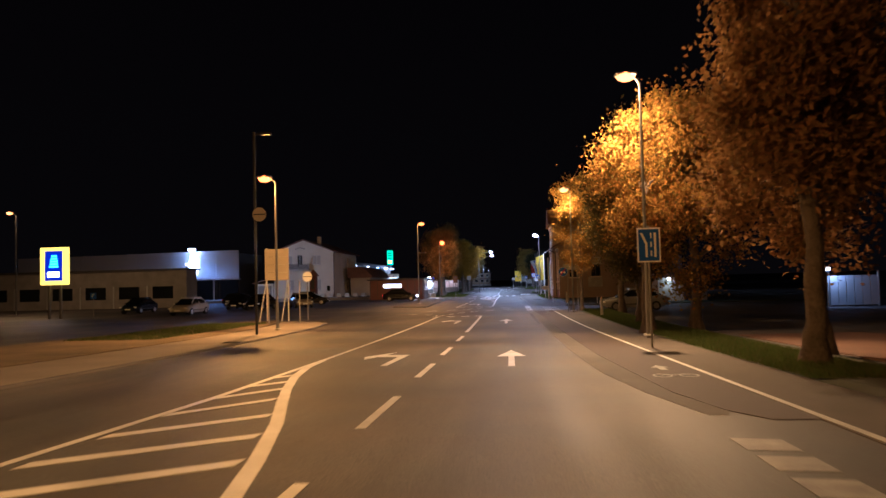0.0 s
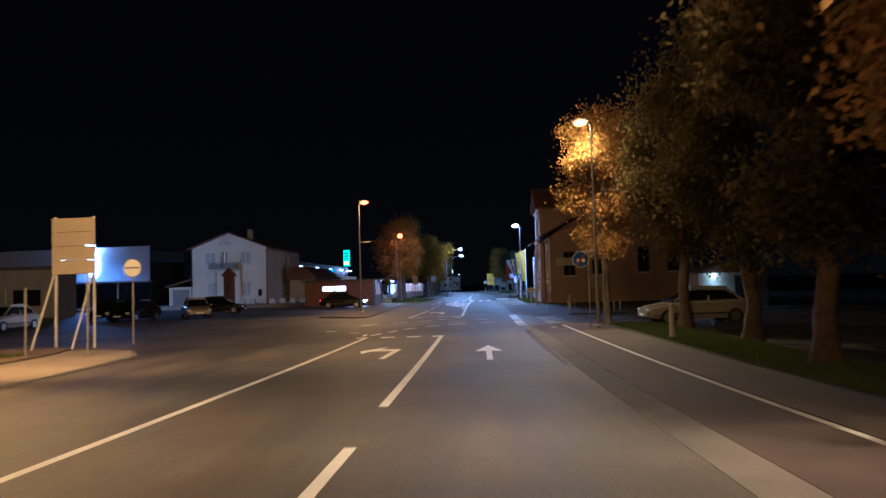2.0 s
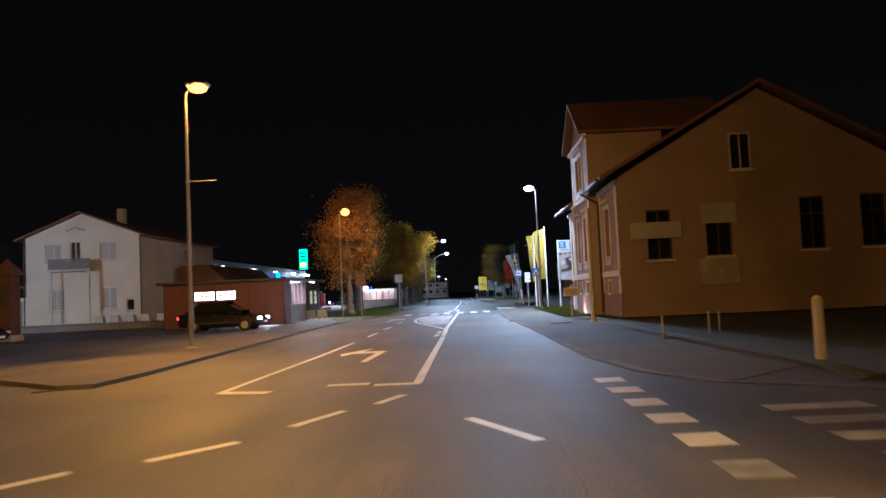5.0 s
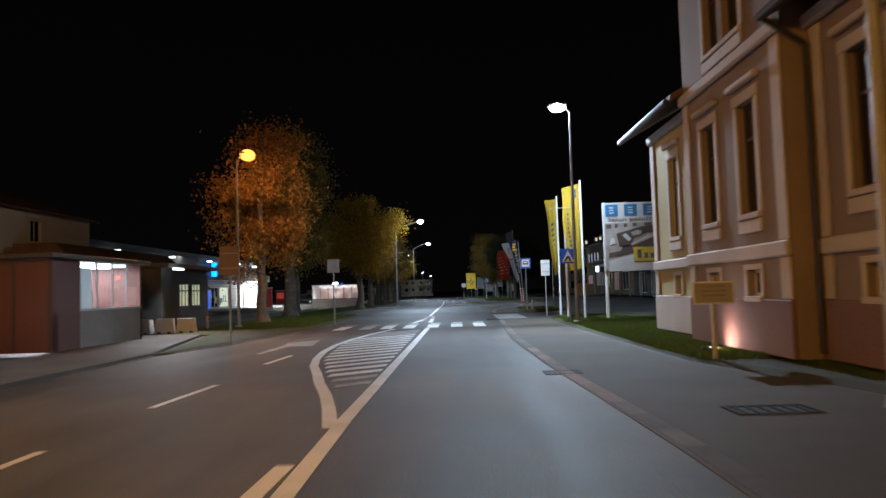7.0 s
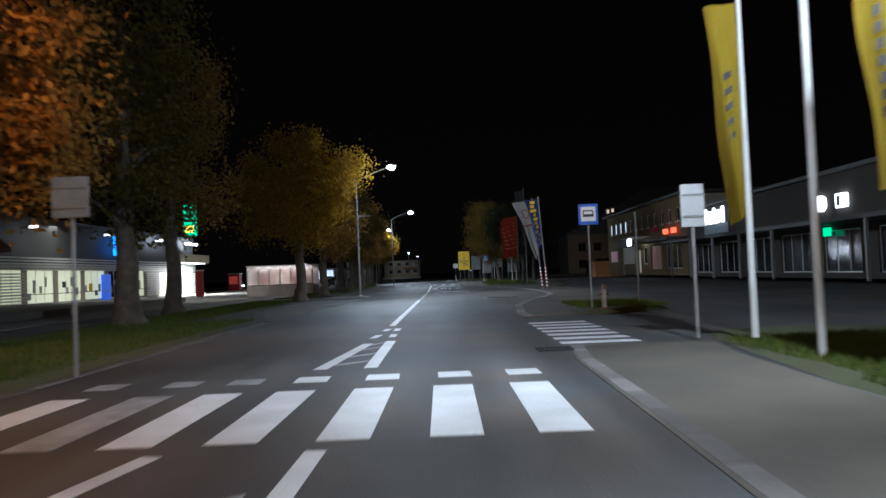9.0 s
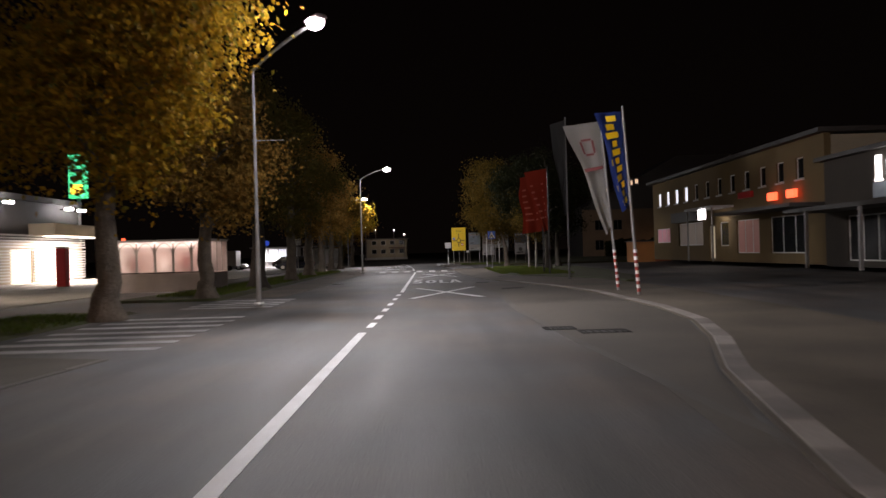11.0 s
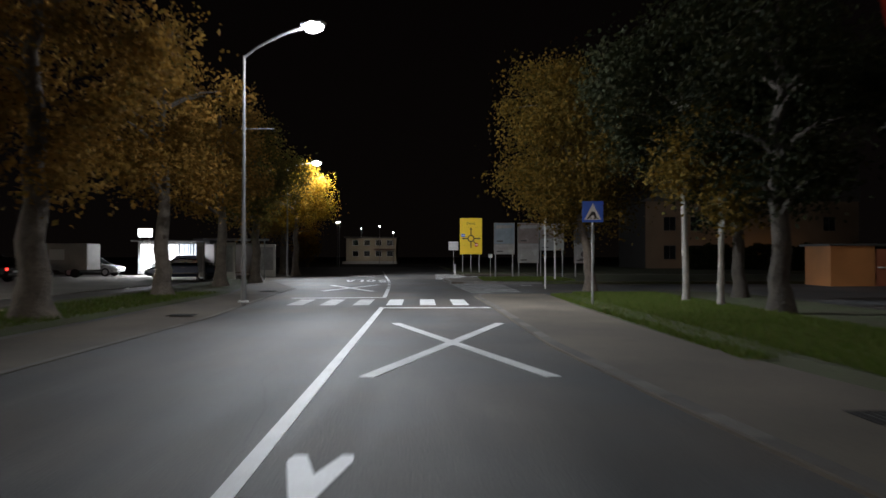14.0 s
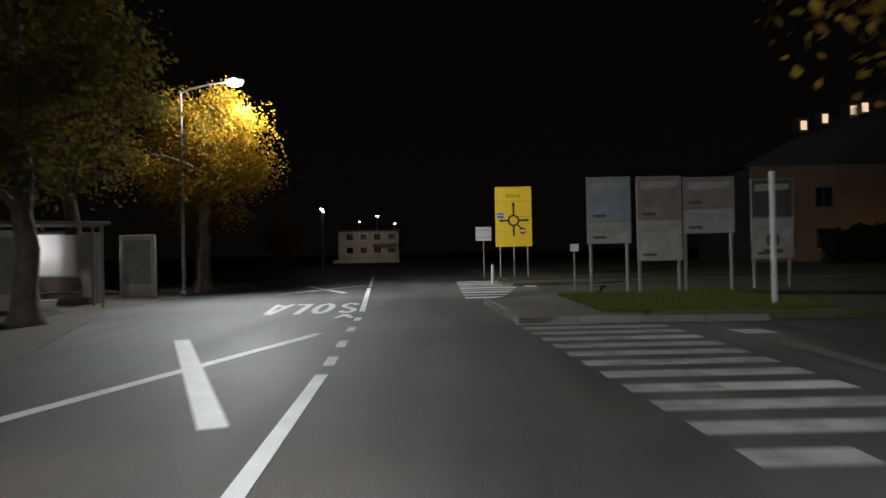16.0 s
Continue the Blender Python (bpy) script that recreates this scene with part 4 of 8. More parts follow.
# ---- street furniture ----
def street_lamp(px, py, ph, hx, hy, hh, lcol, n):
    sodium = lcol is not COOL
    up = 0.1
    lamp = thing("street_lamp", on_road(px, py, up), "tall galvanised street lamp with a glowing " + ("orange sodium" if sodium else "white LED") + " head", "street lamp", "street lamps")
    bm = bmesh.new()
    rod(bm, (0, 0, -0.08), (0, 0, 1.4), 0.075, 0.075, 12)
    rod(bm, (0, 0, 1.4), (0, 0, ph - up), 0.064, 0.038, 12)
    part("pole", bm, STEEL, lamp, smooth=True)
    bm = bmesh.new()
    rod(bm, (0, 0, 0), (0, 0, 0.05), 0.17, 0.15, 12)
    part("base_plate", bm, CONCRETE, lamp)
    bm = bmesh.new()
    box(bm, (-0.045, -0.093, 0.5), (0.045, -0.075, 0.95), 0.006)
    part("hatch", bm, STEEL, lamp)
    tip = Vector((hx - px, hy - py, hh - up))
    d = Vector((tip.x, tip.y, 0))
    bm = bmesh.new()
    prev = Vector((0, 0, ph - up - 0.06))
    for i in range(1, 7):
        s = i / 6
        q = Vector((d.x * s, d.y * s, ph - up + (tip.z - ph + up) * math.sin(s * math.pi / 2) * 0.98))
        rod(bm, prev, q, 0.04, 0.035, 8)
        prev = q
    part("arm", bm, STEEL, lamp, smooth=True)
    u = d.normalized() if d.length > 0.05 else Vector((1, 0, 0))
    m = Matrix.Translation(tip) @ Matrix.Rotation(math.atan2(u.y, u.x), 4, "Z")
    bm = bmesh.new()
    box(bm, (-0.32, -0.17, -0.01), (0.42, 0.17, 0.11), 0.05)
    bm.transform(m)
    part("housing", bm, ALU, lamp, "grey metal lamp head")
    bm = bmesh.new()
    # glass drawn oversize, so that its shape stands in for the lamp's glare
    bmesh.ops.create_uvsphere(bm, u_segments=12, v_segments=6, radius=0.3 if n == 4 else 0.21, matrix=Matrix.Diagonal((1.2 if n == 4 else 1.5, 1.0, 0.9 if n == 4 else 0.8, 1)))
    bm.transform(m @ Matrix.Translation((0.05, 0, -0.025)))
    lens = part("lens", bm, (L_DEEP if lcol[1] < 0.45 else L_ORANGE) if sodium else L_COOL, lamp, "glowing lamp glass", smooth=True)
    lens.visible_shadow = False
    if n in (3, 5, 6, 7):
        bm = bmesh.new()
        bz = {5: 4.3, 6: 5.0}.get(n, 5.2)
        rod(bm, (0, 0, bz), (-0.9 if px > 0 else 0.9, 0, bz), 0.016, n=6)
        rod(bm, (0, 0, bz - 0.05), (0, 0, bz + 0.05), 0.07, n=10)
        part("banner_bracket", bm, STEEL, lamp)
    return lamp


for n, row in enumerate(LAMPS):
    street_lamp(*row[:7], n)


def post(parent, h, r=0.032, mat=STEEL, x=0.0, y=0.0, name="pole", base=0.0):
    bm = bmesh.new()
    rod(bm, (x, y, base if base else -0.08), (x, y, h), r, r, 10)
    return part(name, bm, mat, parent, smooth=True)


def plate(parent, x0, z0, x1, z1, mat, y=-0.05, name="plate", label="", thick=0.012, edge=0.02):
    """An upright plate that faces the south."""
    bm = bmesh.new()
    box(bm, (x0, y - thick, z0), (x1, y, z1), 0.004)
    return part(name, bm, mat, parent, label)


def flat(parent, pts, mat, y, name="symbol", thick=0.006):
    bm = bmesh.new()
    prism(bm, pts, "y", y - thick, y)
    return part(name, bm, mat, parent)


def ring(cx, cz, r, n=20, a0=0.0, a1=2 * math.pi):
    return [(cx + r * math.cos(a0 + (a1 - a0) * i / n), cz + r * math.sin(a0 + (a1 - a0) * i / n)) for i in range(n)]


def sign_base(name, x, y, label, up=0.13, turn=0.0, group="road signs"):
    return thing(name, on_road(x, y, up), label, "road sign", group, turn)


def crossing_sign(x, y, up, low, size):
    s = sign_base("crossing_sign", x, y, "square blue pedestrian crossing sign on a grey pole", up)
    post(s, low + size)
    h = size / 2
    plate(s, -h, low, h, low + size, BLUE, -0.04, "plate")
    flat(s, [(-h * 0.8, low + size * 0.12), (h * 0.8, low + size * 0.12), (0, low + size * 0.9)], WHITE, -0.054, "triangle")
    c = low + size * 0.42
    flat(s, [(-0.03, c + 0.06), (0.06, c + 0.04), (0.12, c - 0.14), (0.07, c - 0.15), (0.0, c - 0.03), (-0.10, c - 0.15), (-0.15, c - 0.13)], BLACK, -0.062, "walker_mark")
    for i in range(4):
        flat(s, [(-0.18 + 0.1 * i, low + size * 0.15), (-0.13 + 0.1 * i, low + size * 0.15), (-0.12 + 0.09 * i, low + size * 0.2), (-0.16 + 0.09 * i, low + size * 0.2)], BLACK, -0.062, "stripe")
    return s


crossing_sign(5.8, 103.9, 0.10, 2.20, 0.56)
crossing_sign(5.76, 178.9, 0.14, 2.30, 0.60)


def sign_back(x, y, w, h, low, label, up=0.13, mat=None):
    s = sign_base("road_sign", x, y, label, up)
    post(s, low + h * 0.9)
    plate(s, -w / 2, low, w / 2, low + h, mat or ALU, -0.045, "plate", "bare metal back of the sign")
    for z in (low + h * 0.25, low + h * 0.75):
        bm = bmesh.new()
        box(bm, (-w / 2 + 0.03, -0.075, z - 0.015), (w / 2 - 0.03, -0.058, z + 0.015))
        part("rail", bm, STEEL, s)
    return s


sign_back(-4.03, 108.9, 0.55, 0.6, 2.25, "back of a square road sign on a grey pole", 0.13, surface("dull_grey_sign_back", (0.24, 0.24, 0.24), 0.7, 0.2, var=0.25, big=3, fine=20, bump=0.03))
sign_back(-5.2, 97.4, 0.58, 0.87, 1.98, "dull brownish back of a square road sign by the kiosk", 0.08, surface("dull_brown_metal", (0.17, 0.105, 0.09), 0.6, 0.2, var=0.2, big=2, fine=20, bump=0.03))
sign_back(5.78, 111.0, 0.42, 0.75, 1.85, "back of a tall road sign on a grey pole")
sign_back(-9.0, 177.2, 0.5, 0.5, 2.2, "back of a square road sign among the trees")
# sign with lanes merging
s = sign_base("lane_sign", 5.74, 22.2, "blue lane sign with white lane lines on a grey pole", 0.1)
post(s, 3.3)
plate(s, -0.32, 2.28, 0.32, 3.24, WHITE, -0.04)
plate(s, -0.28, 2.32, 0.28, 3.20, BLUE, -0.053, "face")
for pts in ([(0.14, 2.42), (0.20, 2.42), (0.20, 3.1), (0.14, 3.1)], [(-0.10, 2.42), (-0.04, 2.42), (-0.04, 2.8), (-0.17, 3.1), (-0.24, 3.1), (-0.10, 2.78)], [(0.04, 2.45), (0.08, 2.45), (0.08, 2.6), (0.04, 2.6)], [(0.04, 2.7), (0.08, 2.7), (0.08, 2.85), (0.04, 2.85)], [(0.04, 2.95), (0.08, 2.95), (0.08, 3.1), (0.04, 3.1)]):
    flat(s, pts, WHITE, -0.066, "lane_line")
# end of cycle path, fixed to its own post by the lamp
s = sign_base("round_cycle_sign", 5.40, 50.9, "round blue cycle path sign with a red bar", 0.1)
post(s, 2.95, x=0.3)
flat(s, ring(0, 2.62, 0.32, 24), WHITE, -0.04, "rim", 0.012)
flat(s, ring(0, 2.62, 0.30, 24), BLUE, -0.053, "face")
for ox in (-0.1, 0.1):
    flat(s, ring(ox, 2.58, 0.075, 12), WHITE, -0.060, "wheel_mark")
flat(s, [(-0.2, 2.42), (-0.15, 2.39), (0.21, 2.82), (0.16, 2.85)], RED, -0.067, "red_bar")
bm = bmesh.new()
rod(bm, (0, 0, 2.9), (0.55, 0, 2.92), 0.02, n=6)
part("arm", bm, STEEL, s)
post(sign_base("marker_post", 6.45, 52.1, "thin bare grey post on the verge", 0.1), 2.75, 0.03)
# bus stop
s = sign_base("bus_stop_sign", 5.69, 119.9, "blue and white bus stop sign on a thin pole", 0.15)
post(s, 3.05)
plate(s, -0.29, 2.45, 0.29, 3.06, BLUE, -0.04)
plate(s, -0.22, 2.55, 0.22, 2.98, WHITE, -0.053, "face")
flat(s, [(-0.16, 2.68), (0.16, 2.68), (0.16, 2.84), (0.12, 2.88), (-0.16, 2.88)], BLACK, -0.066, "bus_mark")
flat(s, [(-0.13, 2.76), (0.12, 2.76), (0.11, 2.84), (-0.13, 2.84)], WHITE, -0.073, "window_mark")
post(sign_base("marker_post", 7.5, 121.5, "thin bare grey post by the bus stop", 0.14), 2.9, 0.03)


RUST = surface("weathered_red_paint", (0.20, 0.085, 0.06), 0.8, var=0.4, big=6, fine=30, bump=0.2)
PALE_RUST = surface("weathered_white_paint", (0.36, 0.33, 0.30), 0.8, var=0.4, big=6, fine=30, bump=0.2)


def hydrant(x, y, up=0.15):
    h = thing("hydrant", on_road(x, y, up), "weathered red and white hydrant standing in the grass", "hydrant")
    bm = bmesh.new()
    rod(bm, (0, 0, 0), (0, 0, 0.55), 0.07, 0.065, 12)
    part("body", bm, PALE_RUST, h, smooth=True)
    bm = bmesh.new()
    rod(bm, (0, 0, 0.55), (0, 0, 0.68), 0.085, 0.04, 12)
    part("cap", bm, RUST, h)
    for sx in (-1, 1):
        bm = bmesh.new()
        rod(bm, (0.05 * sx, 0, 0.42), (0.14 * sx, 0, 0.42), 0.04, n=8)
        part("outlet", bm, RUST, h)
    bm = bmesh.new()
    rod(bm, (0, 0, 0), (0, 0, 0.04), 0.12, n=12)
    part("flange", bm, RUST, h)


hydrant(5.95, 119.4)
hydrant(-9.3, 107.4, 0.09)


def bollard(x, y, h=0.95, up=0.13):
    b = thing("bollard", on_road(x, y, up), "pale concrete roadside bollard with a dark band", "bollard", "bollards")
    bm = bmesh.new()
    rod(bm, (0, 0, 0), (0, 0, h), 0.085, 0.075, 10)
    part("shaft", bm, CONCRETE, b, smooth=True)
    bm = bmesh.new()
    rod(bm, (0, 0, h), (0, 0, h + 0.05), 0.08, 0.03, 10)
    part("top", bm, YELLOW, b, "faded yellow cap")


for bx, by in ((6.7, 65.6), (7.0, 43.7)):
    bollard(bx, by)
for bx, by in ((7.5, 73.5), (8.1, 74.5), (5.9, 72.0), (9.4, 66.4), (9.8, 66.6)):
    b = thing("garden_light", on_road(bx, by, 0.14), "short pale stake in the lawn", "stake", "stakes in the lawn")
    post(b, 0.45, 0.03, WHITEPOLE)
    bm = bmesh.new()
    rod(bm, (0, 0, 0.45), (0, 0, 0.5), 0.05, 0.02, 8)
    part("cap", bm, WHITEPOLE, b)

# notice board in front of the villa
s = sign_base("notice_board", 6.0, 88.7, "small cream notice board on a white post", 0.07, group="")
post(s, 1.45, 0.045, WHITEPOLE)
plate(s, -0.36, 0.95, 0.36, 1.35, WHITE, -0.05)
plate(s, -0.33, 0.98, 0.33, 1.32, BOARD, -0.063, "face")
for z in (1.25, 1.17, 1.09):
    flat(s, [(-0.2, z), (0.2, z), (0.2, z + 0.03), (-0.2, z + 0.03)], GREYFACE, -0.07, "writing_bar")
# fence post of the villa
s = thing("gate_post", on_road(6.15, 83.6, 0.01), "thick white gate post on the lawn", "post")
bm = bmesh.new()
rod(bm, (0, 0, 0), (0, 0, 4.6), 0.085, 0.08, 12)
part("shaft", bm, WHITEPOLE, s, smooth=True)
bm = bmesh.new()
rod(bm, (0, 0, 0), (0, 0, 0.12), 0.13, 0.1, 12)
part("foot", bm, CONCRETE, s)

# signs on the grass strip west of the road
s = thing("billboard", on_road(-12.95, 47.2, 0.09), "large pale blank billboard back on slanting wooden struts", "billboard")
for px in (-0.7, 0.7):
    post(s, 4.6, 0.05, WHITEPOLE, px, 0.06)
    bm = bmesh.new()
    rod(bm, (px, -1.4, 0), (px, 0.0, 2.6), 0.035, n=8)
    part("strut", bm, WHITEPOLE, s)
for i in range(4):
    bm = bmesh.new()
    z0 = 2.55 + 0.5 * i
    box(bm, (-0.78, -0.05, z0), (0.78, 0.0, z0 + 0.49), 0.006)
    part("board", bm, CREAM, s)
s = sign_base("round_road_sign", -11.2, 48.0, "round road sign seen from behind, with a dark rail", 0.12)
post(s, 3.0, 0.035)
flat(s, ring(0, 2.70, 0.32, 24), WHITE, -0.04, "disc", 0.012)
flat(s, [(-0.29, 2.685), (0.29, 2.685), (0.29, 2.725), (-0.29, 2.725)], DARK, -0.053, "rail")
s = thing("old_mast", on_road(-9.35, 33.0, 0.05), "dark tall mast with a short arm and a round sign", "mast")
post(s, 9.0, 0.06, DARK)
bm = bmesh.new()
rod(bm, (0, 0, 8.9), (0.6, 0, 8.95), 0.03, n=8)
part("arm", bm, DARK, s)
bm = bmesh.new()
box(bm, (0.3, -0.12, 8.86), (0.8, 0.12, 8.97), 0.03)
part("head", bm, DARK, s)
flat(s, ring(0.22, 5.30, 0.31, 24), CREAM, -0.075, "disc", 0.012)
flat(s, [(-0.06, 5.28), (0.5, 5.28), (0.5, 5.33), (-0.06, 5.33)], DARK, -0.088, "rail")
for k, (bxx, byy) in enumerate(((-12.2, 43.2), (-10.4, 43.4))):
    post(sign_base("marker_post", bxx, byy, "thin grey post in the grass strip", 0.13), 2.0 + 0.4 * k, 0.03)

s = sign_base("parking_sign", -33.4, 61.0, "small blue parking sign on a thin grey post", 0.0)
post(s, 2.1, 0.03)
plate(s, -0.25, 1.6, 0.25, 2.1, BLUE, -0.04)
words("P", 0.22, 0.34, s, WHITE, pose(0, -0.06, 1.85, 90))
# illuminated pillar sign of the food shop
s = thing("shop_pylon", on_road(-36.2, 60, 0.0), "glowing yellow-framed shop pylon with a blue panel", "pylon")
for px in (-0.5, 0.5):
    post(s, 3.0, 0.12, STEEL, px)
bm = bmesh.new()
box(bm, (-1.2, -0.2, 2.85), (1.2, 0.2, 6.0), 0.05)
part("case", bm, L_YEL, s, "glowing yellow case")
bm = bmesh.new()
box(bm, (-0.75, -0.24, 3.2), (0.8, -0.205, 5.7), 0.01)
part("panel", bm, glow("lit_deep_blue", (0.015, 0.03, 0.42), 0.5), s, "dark blue panel")
bm = bmesh.new()
for i in range(5):
    box(bm, (-0.35 + 0.05 * i, -0.262, 4.3 + 0.22 * i), (0.45 - 0.03 * i, -0.245, 4.46 + 0.22 * i))
part("emblem", bm, glow("lit_pale_blue", (0.1, 0.5, 1.0), 2.5), s, "pale blue stepped emblem")
bm = bmesh.new()
box(bm, (-0.5, -0.262, 3.5), (0.55, -0.245, 3.95))
part("strip", bm, L_WHITE, s, "white bar")

# furniture billboard
s = thing("shop_billboard", on_road(9.5, 105.4, 0.14), "large furniture showroom billboard on two white posts", "billboard")
for px in (-1.92, 1.85):
    post(s, 4.62, 0.08, WHITEPOLE, px, 0.1)
bm = bmesh.new()
box(bm, (-2.0, -0.03, 1.85), (1.93, 0.03, 4.6), 0.01)
part("board", bm, BOARD, s)
for i in range(5):
    x = -1.9 + 0.765 * i
    plate(s, x, 4.05, x + 0.51, 4.53, TEAL, -0.034, "blue_square")
    for a, b in ((4.16, 4.21), (4.27, 4.31), (4.37, 4.42)):
        flat(s, [(x + 0.16, a), (x + 0.34, a), (x + 0.34, b), (x + 0.16, b)], BOARD, -0.050, "letter_bar")
words("Salon pohištva", 2.1, 0.22, s, DARKPRINT, pose(-0.77, -0.04, 3.90, 90), "lettering")
for i in range(4):
    flat(s, [(0.42 + 0.3 * i, 3.86), (0.63 + 0.3 * i, 3.86), (0.63 + 0.3 * i, 3.96), (0.42 + 0.3 * i, 3.96)], DARKPRINT, -0.036, "print_bar")
plate(s, -1.94, 1.88, 1.9, 3.78, surface("faded_sofa_photograph", (0.25, 0.22, 0.20), 0.6, var=0.35, big=1.2, fine=5, bump=0.0), -0.034, "picture", "faded photograph of a dark corner sofa")
for i, w in enumerate((0.22, 0.12, 0.14, 0.16, 0.3, 0.3, 0.2)):
    x = -1.9 + 0.36 * i + 0.1 * (i > 3)
    flat(s, [(x, 3.56 + 0.02 * i), (x + w, 3.57 + 0.02 * i), (x + w, 3.72 + 0.01 * i), (x, 3.73 + 0.01 * i)], DARKPRINT, -0.050, "picture_window")
SOFA = surface("dark_brown_print", (0.055, 0.038, 0.034), 0.6, var=0.4, big=2.0, fine=6, bump=0.0)
for pts in ([(-1.49, 3.35), (-0.47, 3.61), (0.84, 3.76), (1.93, 3.73), (1.93, 3.27), (0.84, 3.30), (-0.27, 3.35), (-0.78, 3.15), (-0.98, 2.81), (-1.39, 2.81)], [(-1.82, 2.38), (-1.82, 2.56), (-1.34, 2.66), (-1.24, 2.87), (-0.88, 2.87), (-0.83, 2.56), (-1.39, 2.43)], [(-0.90, 2.81), (0.09, 3.21), (0.84, 3.15), (1.93, 3.09), (1.93, 2.81), (0.84, 2.84), (-0.78, 2.76)]):
    flat(s, pts, SOFA, -0.050, "picture_shape")
for pts in ([(-0.90, 2.94), (-0.06, 3.35), (0.84, 3.32), (0.84, 3.19), (0.09, 3.25), (-0.88, 2.86)], [(-0.90, 3.38), (-0.67, 3.48), (-0.47, 3.43), (-0.52, 3.30), (-0.83, 3.25)]):
    flat(s, pts, GREYFACE, -0.056, "seat_shape")
for pts in ([(-1.26, 3.27), (-1.11, 3.35), (-0.90, 3.12), (-1.01, 3.02)], [(-1.72, 3.15), (-1.59, 3.17), (-1.53, 2.96), (-1.77, 2.89)], [(-1.82, 2.25), (-0.83, 2.51), (-0.82, 2.15), (1.93, 2.15), (1.93, 1.86), (-1.82, 1.83)]):
    flat(s, pts, BOARD, -0.062, "cushion_shape")
plate(s, -0.82, 2.22, 1.88, 2.78, YELLOW_BOARD, -0.052, "yellow_field")
for i in range(7):
    x = -0.68 + 0.26 * i
    bm = bmesh.new()
    box(bm, (x, -0.075, 2.33), (x + 0.16, -0.066, 2.54 if i in (1, 2, 3, 5) else 2.68))
    part("brand_bar", bm, DARKPRINT, s, "dark bar of a shop name")
plate(s, 0.75, 2.1, 1.6, 2.3, WHITE, -0.068, "small_field")
bm = bmesh.new()
for i in range(3):
    box(bm, (0.85 + 0.2 * i, -0.09, 2.14), (0.97 + 0.2 * i, -0.082, 2.26))
part("brand_mark", bm, BLACK, s)


# ---- flags ----
def banner(x, y, h, w, drop, mat, label, up=0.14, side=-1, sway=0.35, foot=None, seed=0, bars=None, taper=1.0, tilt=0.0, mast=None):
    """A tall hanging flag on a pole: cloth in folds, held along the mast and sagging at its foot."""
    s = thing("flag", on_road(x, y, up), label, "flag", "flags")
    s.matrix_world = pose(*on_road(x, y, up), 0, tilt, 0)
    bm = bmesh.new()
    rod(bm, (0, 0, 0), (0, 0, h), 0.055, 0.035, 10)
    part("mast", bm, mast or WHITEPOLE, s, smooth=True)
    if foot:
        for i in range(12):
            bm = bmesh.new()
            rod(bm, (0, 0, 0.1 + 0.11 * i), (0, 0, 0.21 + 0.11 * i), 0.0595 if i % 2 else 0.0585, n=10)
            part("band", bm, WHITE if i % 2 else BAND, s)
    rnd = random.Random(seed)
    ph = rnd.uniform(0, 6)
    nu, nv = 10, 26
    bm = bmesh.new()
    grid = []
    for j in range(nv + 1):
        v = j / nv
        row = []
        for i in range(nu + 1):
            u = i / nu
            ww = w * (1 - (1 - taper) * v)
            xx = side * (0.05 + u * ww * (1 - 0.06 * math.sin(v * 9 + ph)))
            yy = (0.05 + 0.12 * v) * math.sin(u * 7 + ph + v * 2.0) * u + sway * u * v * 0.5
            zz = h - 0.15 - v * drop - 0.10 * u * (1 + math.sin(4 * v + ph)) - sway * 0.25 * u * v
            row.append(bm.verts.new((xx, yy, zz)))
        grid.append(row)
    for j in range(nv):
        for i in range(nu):
            bm.faces.new((grid[j][i], grid[j][i + 1], grid[j + 1][i + 1], grid[j + 1][i]))
    bmesh.ops.solidify(bm, geom=bm.faces[:], thickness=0.006)
    part("cloth", bm, mat, s, smooth=True)
    if bars:
        bmat, spots = bars
        for v, u0, u1, dv in spots:
            bm = bmesh.new()
            vs = []
            for uu, vv in ((u0, v), (u1, v), (u1, v + dv), (u0, v + dv)):
                ww = w * (1 - (1 - taper) * vv)
                xx = side * (0.05 + uu * ww * (1 - 0.06 * math.sin(vv * 9 + ph)))
                yy = (0.05 + 0.12 * vv) * math.sin(uu * 7 + ph + vv * 2.0) * uu + sway * uu * vv * 0.5 - 0.02
                zz = h - 0.15 - vv * drop - 0.10 * uu * (1 + math.sin(4 * vv + ph)) - sway * 0.25 * uu * vv
                vs.append((xx, yy, zz))
            q = [bm.verts.new(c) for c in vs] + [bm.verts.new((c[0], c[1] - 0.004, c[2])) for c in vs]
            for f in ((0, 1, 2, 3), (7, 6, 5, 4), (0, 4, 5, 1), (1, 5, 6, 2), (2, 6, 7, 3), (3, 7, 4, 0)):
                bm.faces.new([q[k] for k in f])
            part("print_bar", bm, bmat, s)
    return s


DULL_RED = surface("faded_dark_red_print", (0.22, 0.06, 0.06), 0.7, bump=0)
BAND = surface("dull_red_band", (0.34, 0.05, 0.04), 0.6, bump=0.05)
NAME_BARS = [(0.30 + 0.055 * i, 0.35, 0.75, 0.035) for i in range(9)]
banner(6.72, 105.9, 5.65, 0.74, 3.5, FLAG_Y, "tall yellow shop flag with dark printing on a white mast", seed=1, bars=(DARKPRINT, NAME_BARS + [(0.05, 0.2, 0.4, 0.05), (0.11, 0.2, 0.45, 0.04)]), taper=0.7)
banner(6.28, 109.8, 5.5, 0.50, 3.4, FLAG_Y, "narrow folded yellow shop flag on a white mast", seed=2, bars=(DARKPRINT, [(0.3 + 0.07 * i, 0.3, 0.7, 0.03) for i in range(5)]), taper=0.25)
s = thing("flagpole", on_road(6.32, 107.8, 0.1), "bare white flagpole beside the billboard", "flagpole")
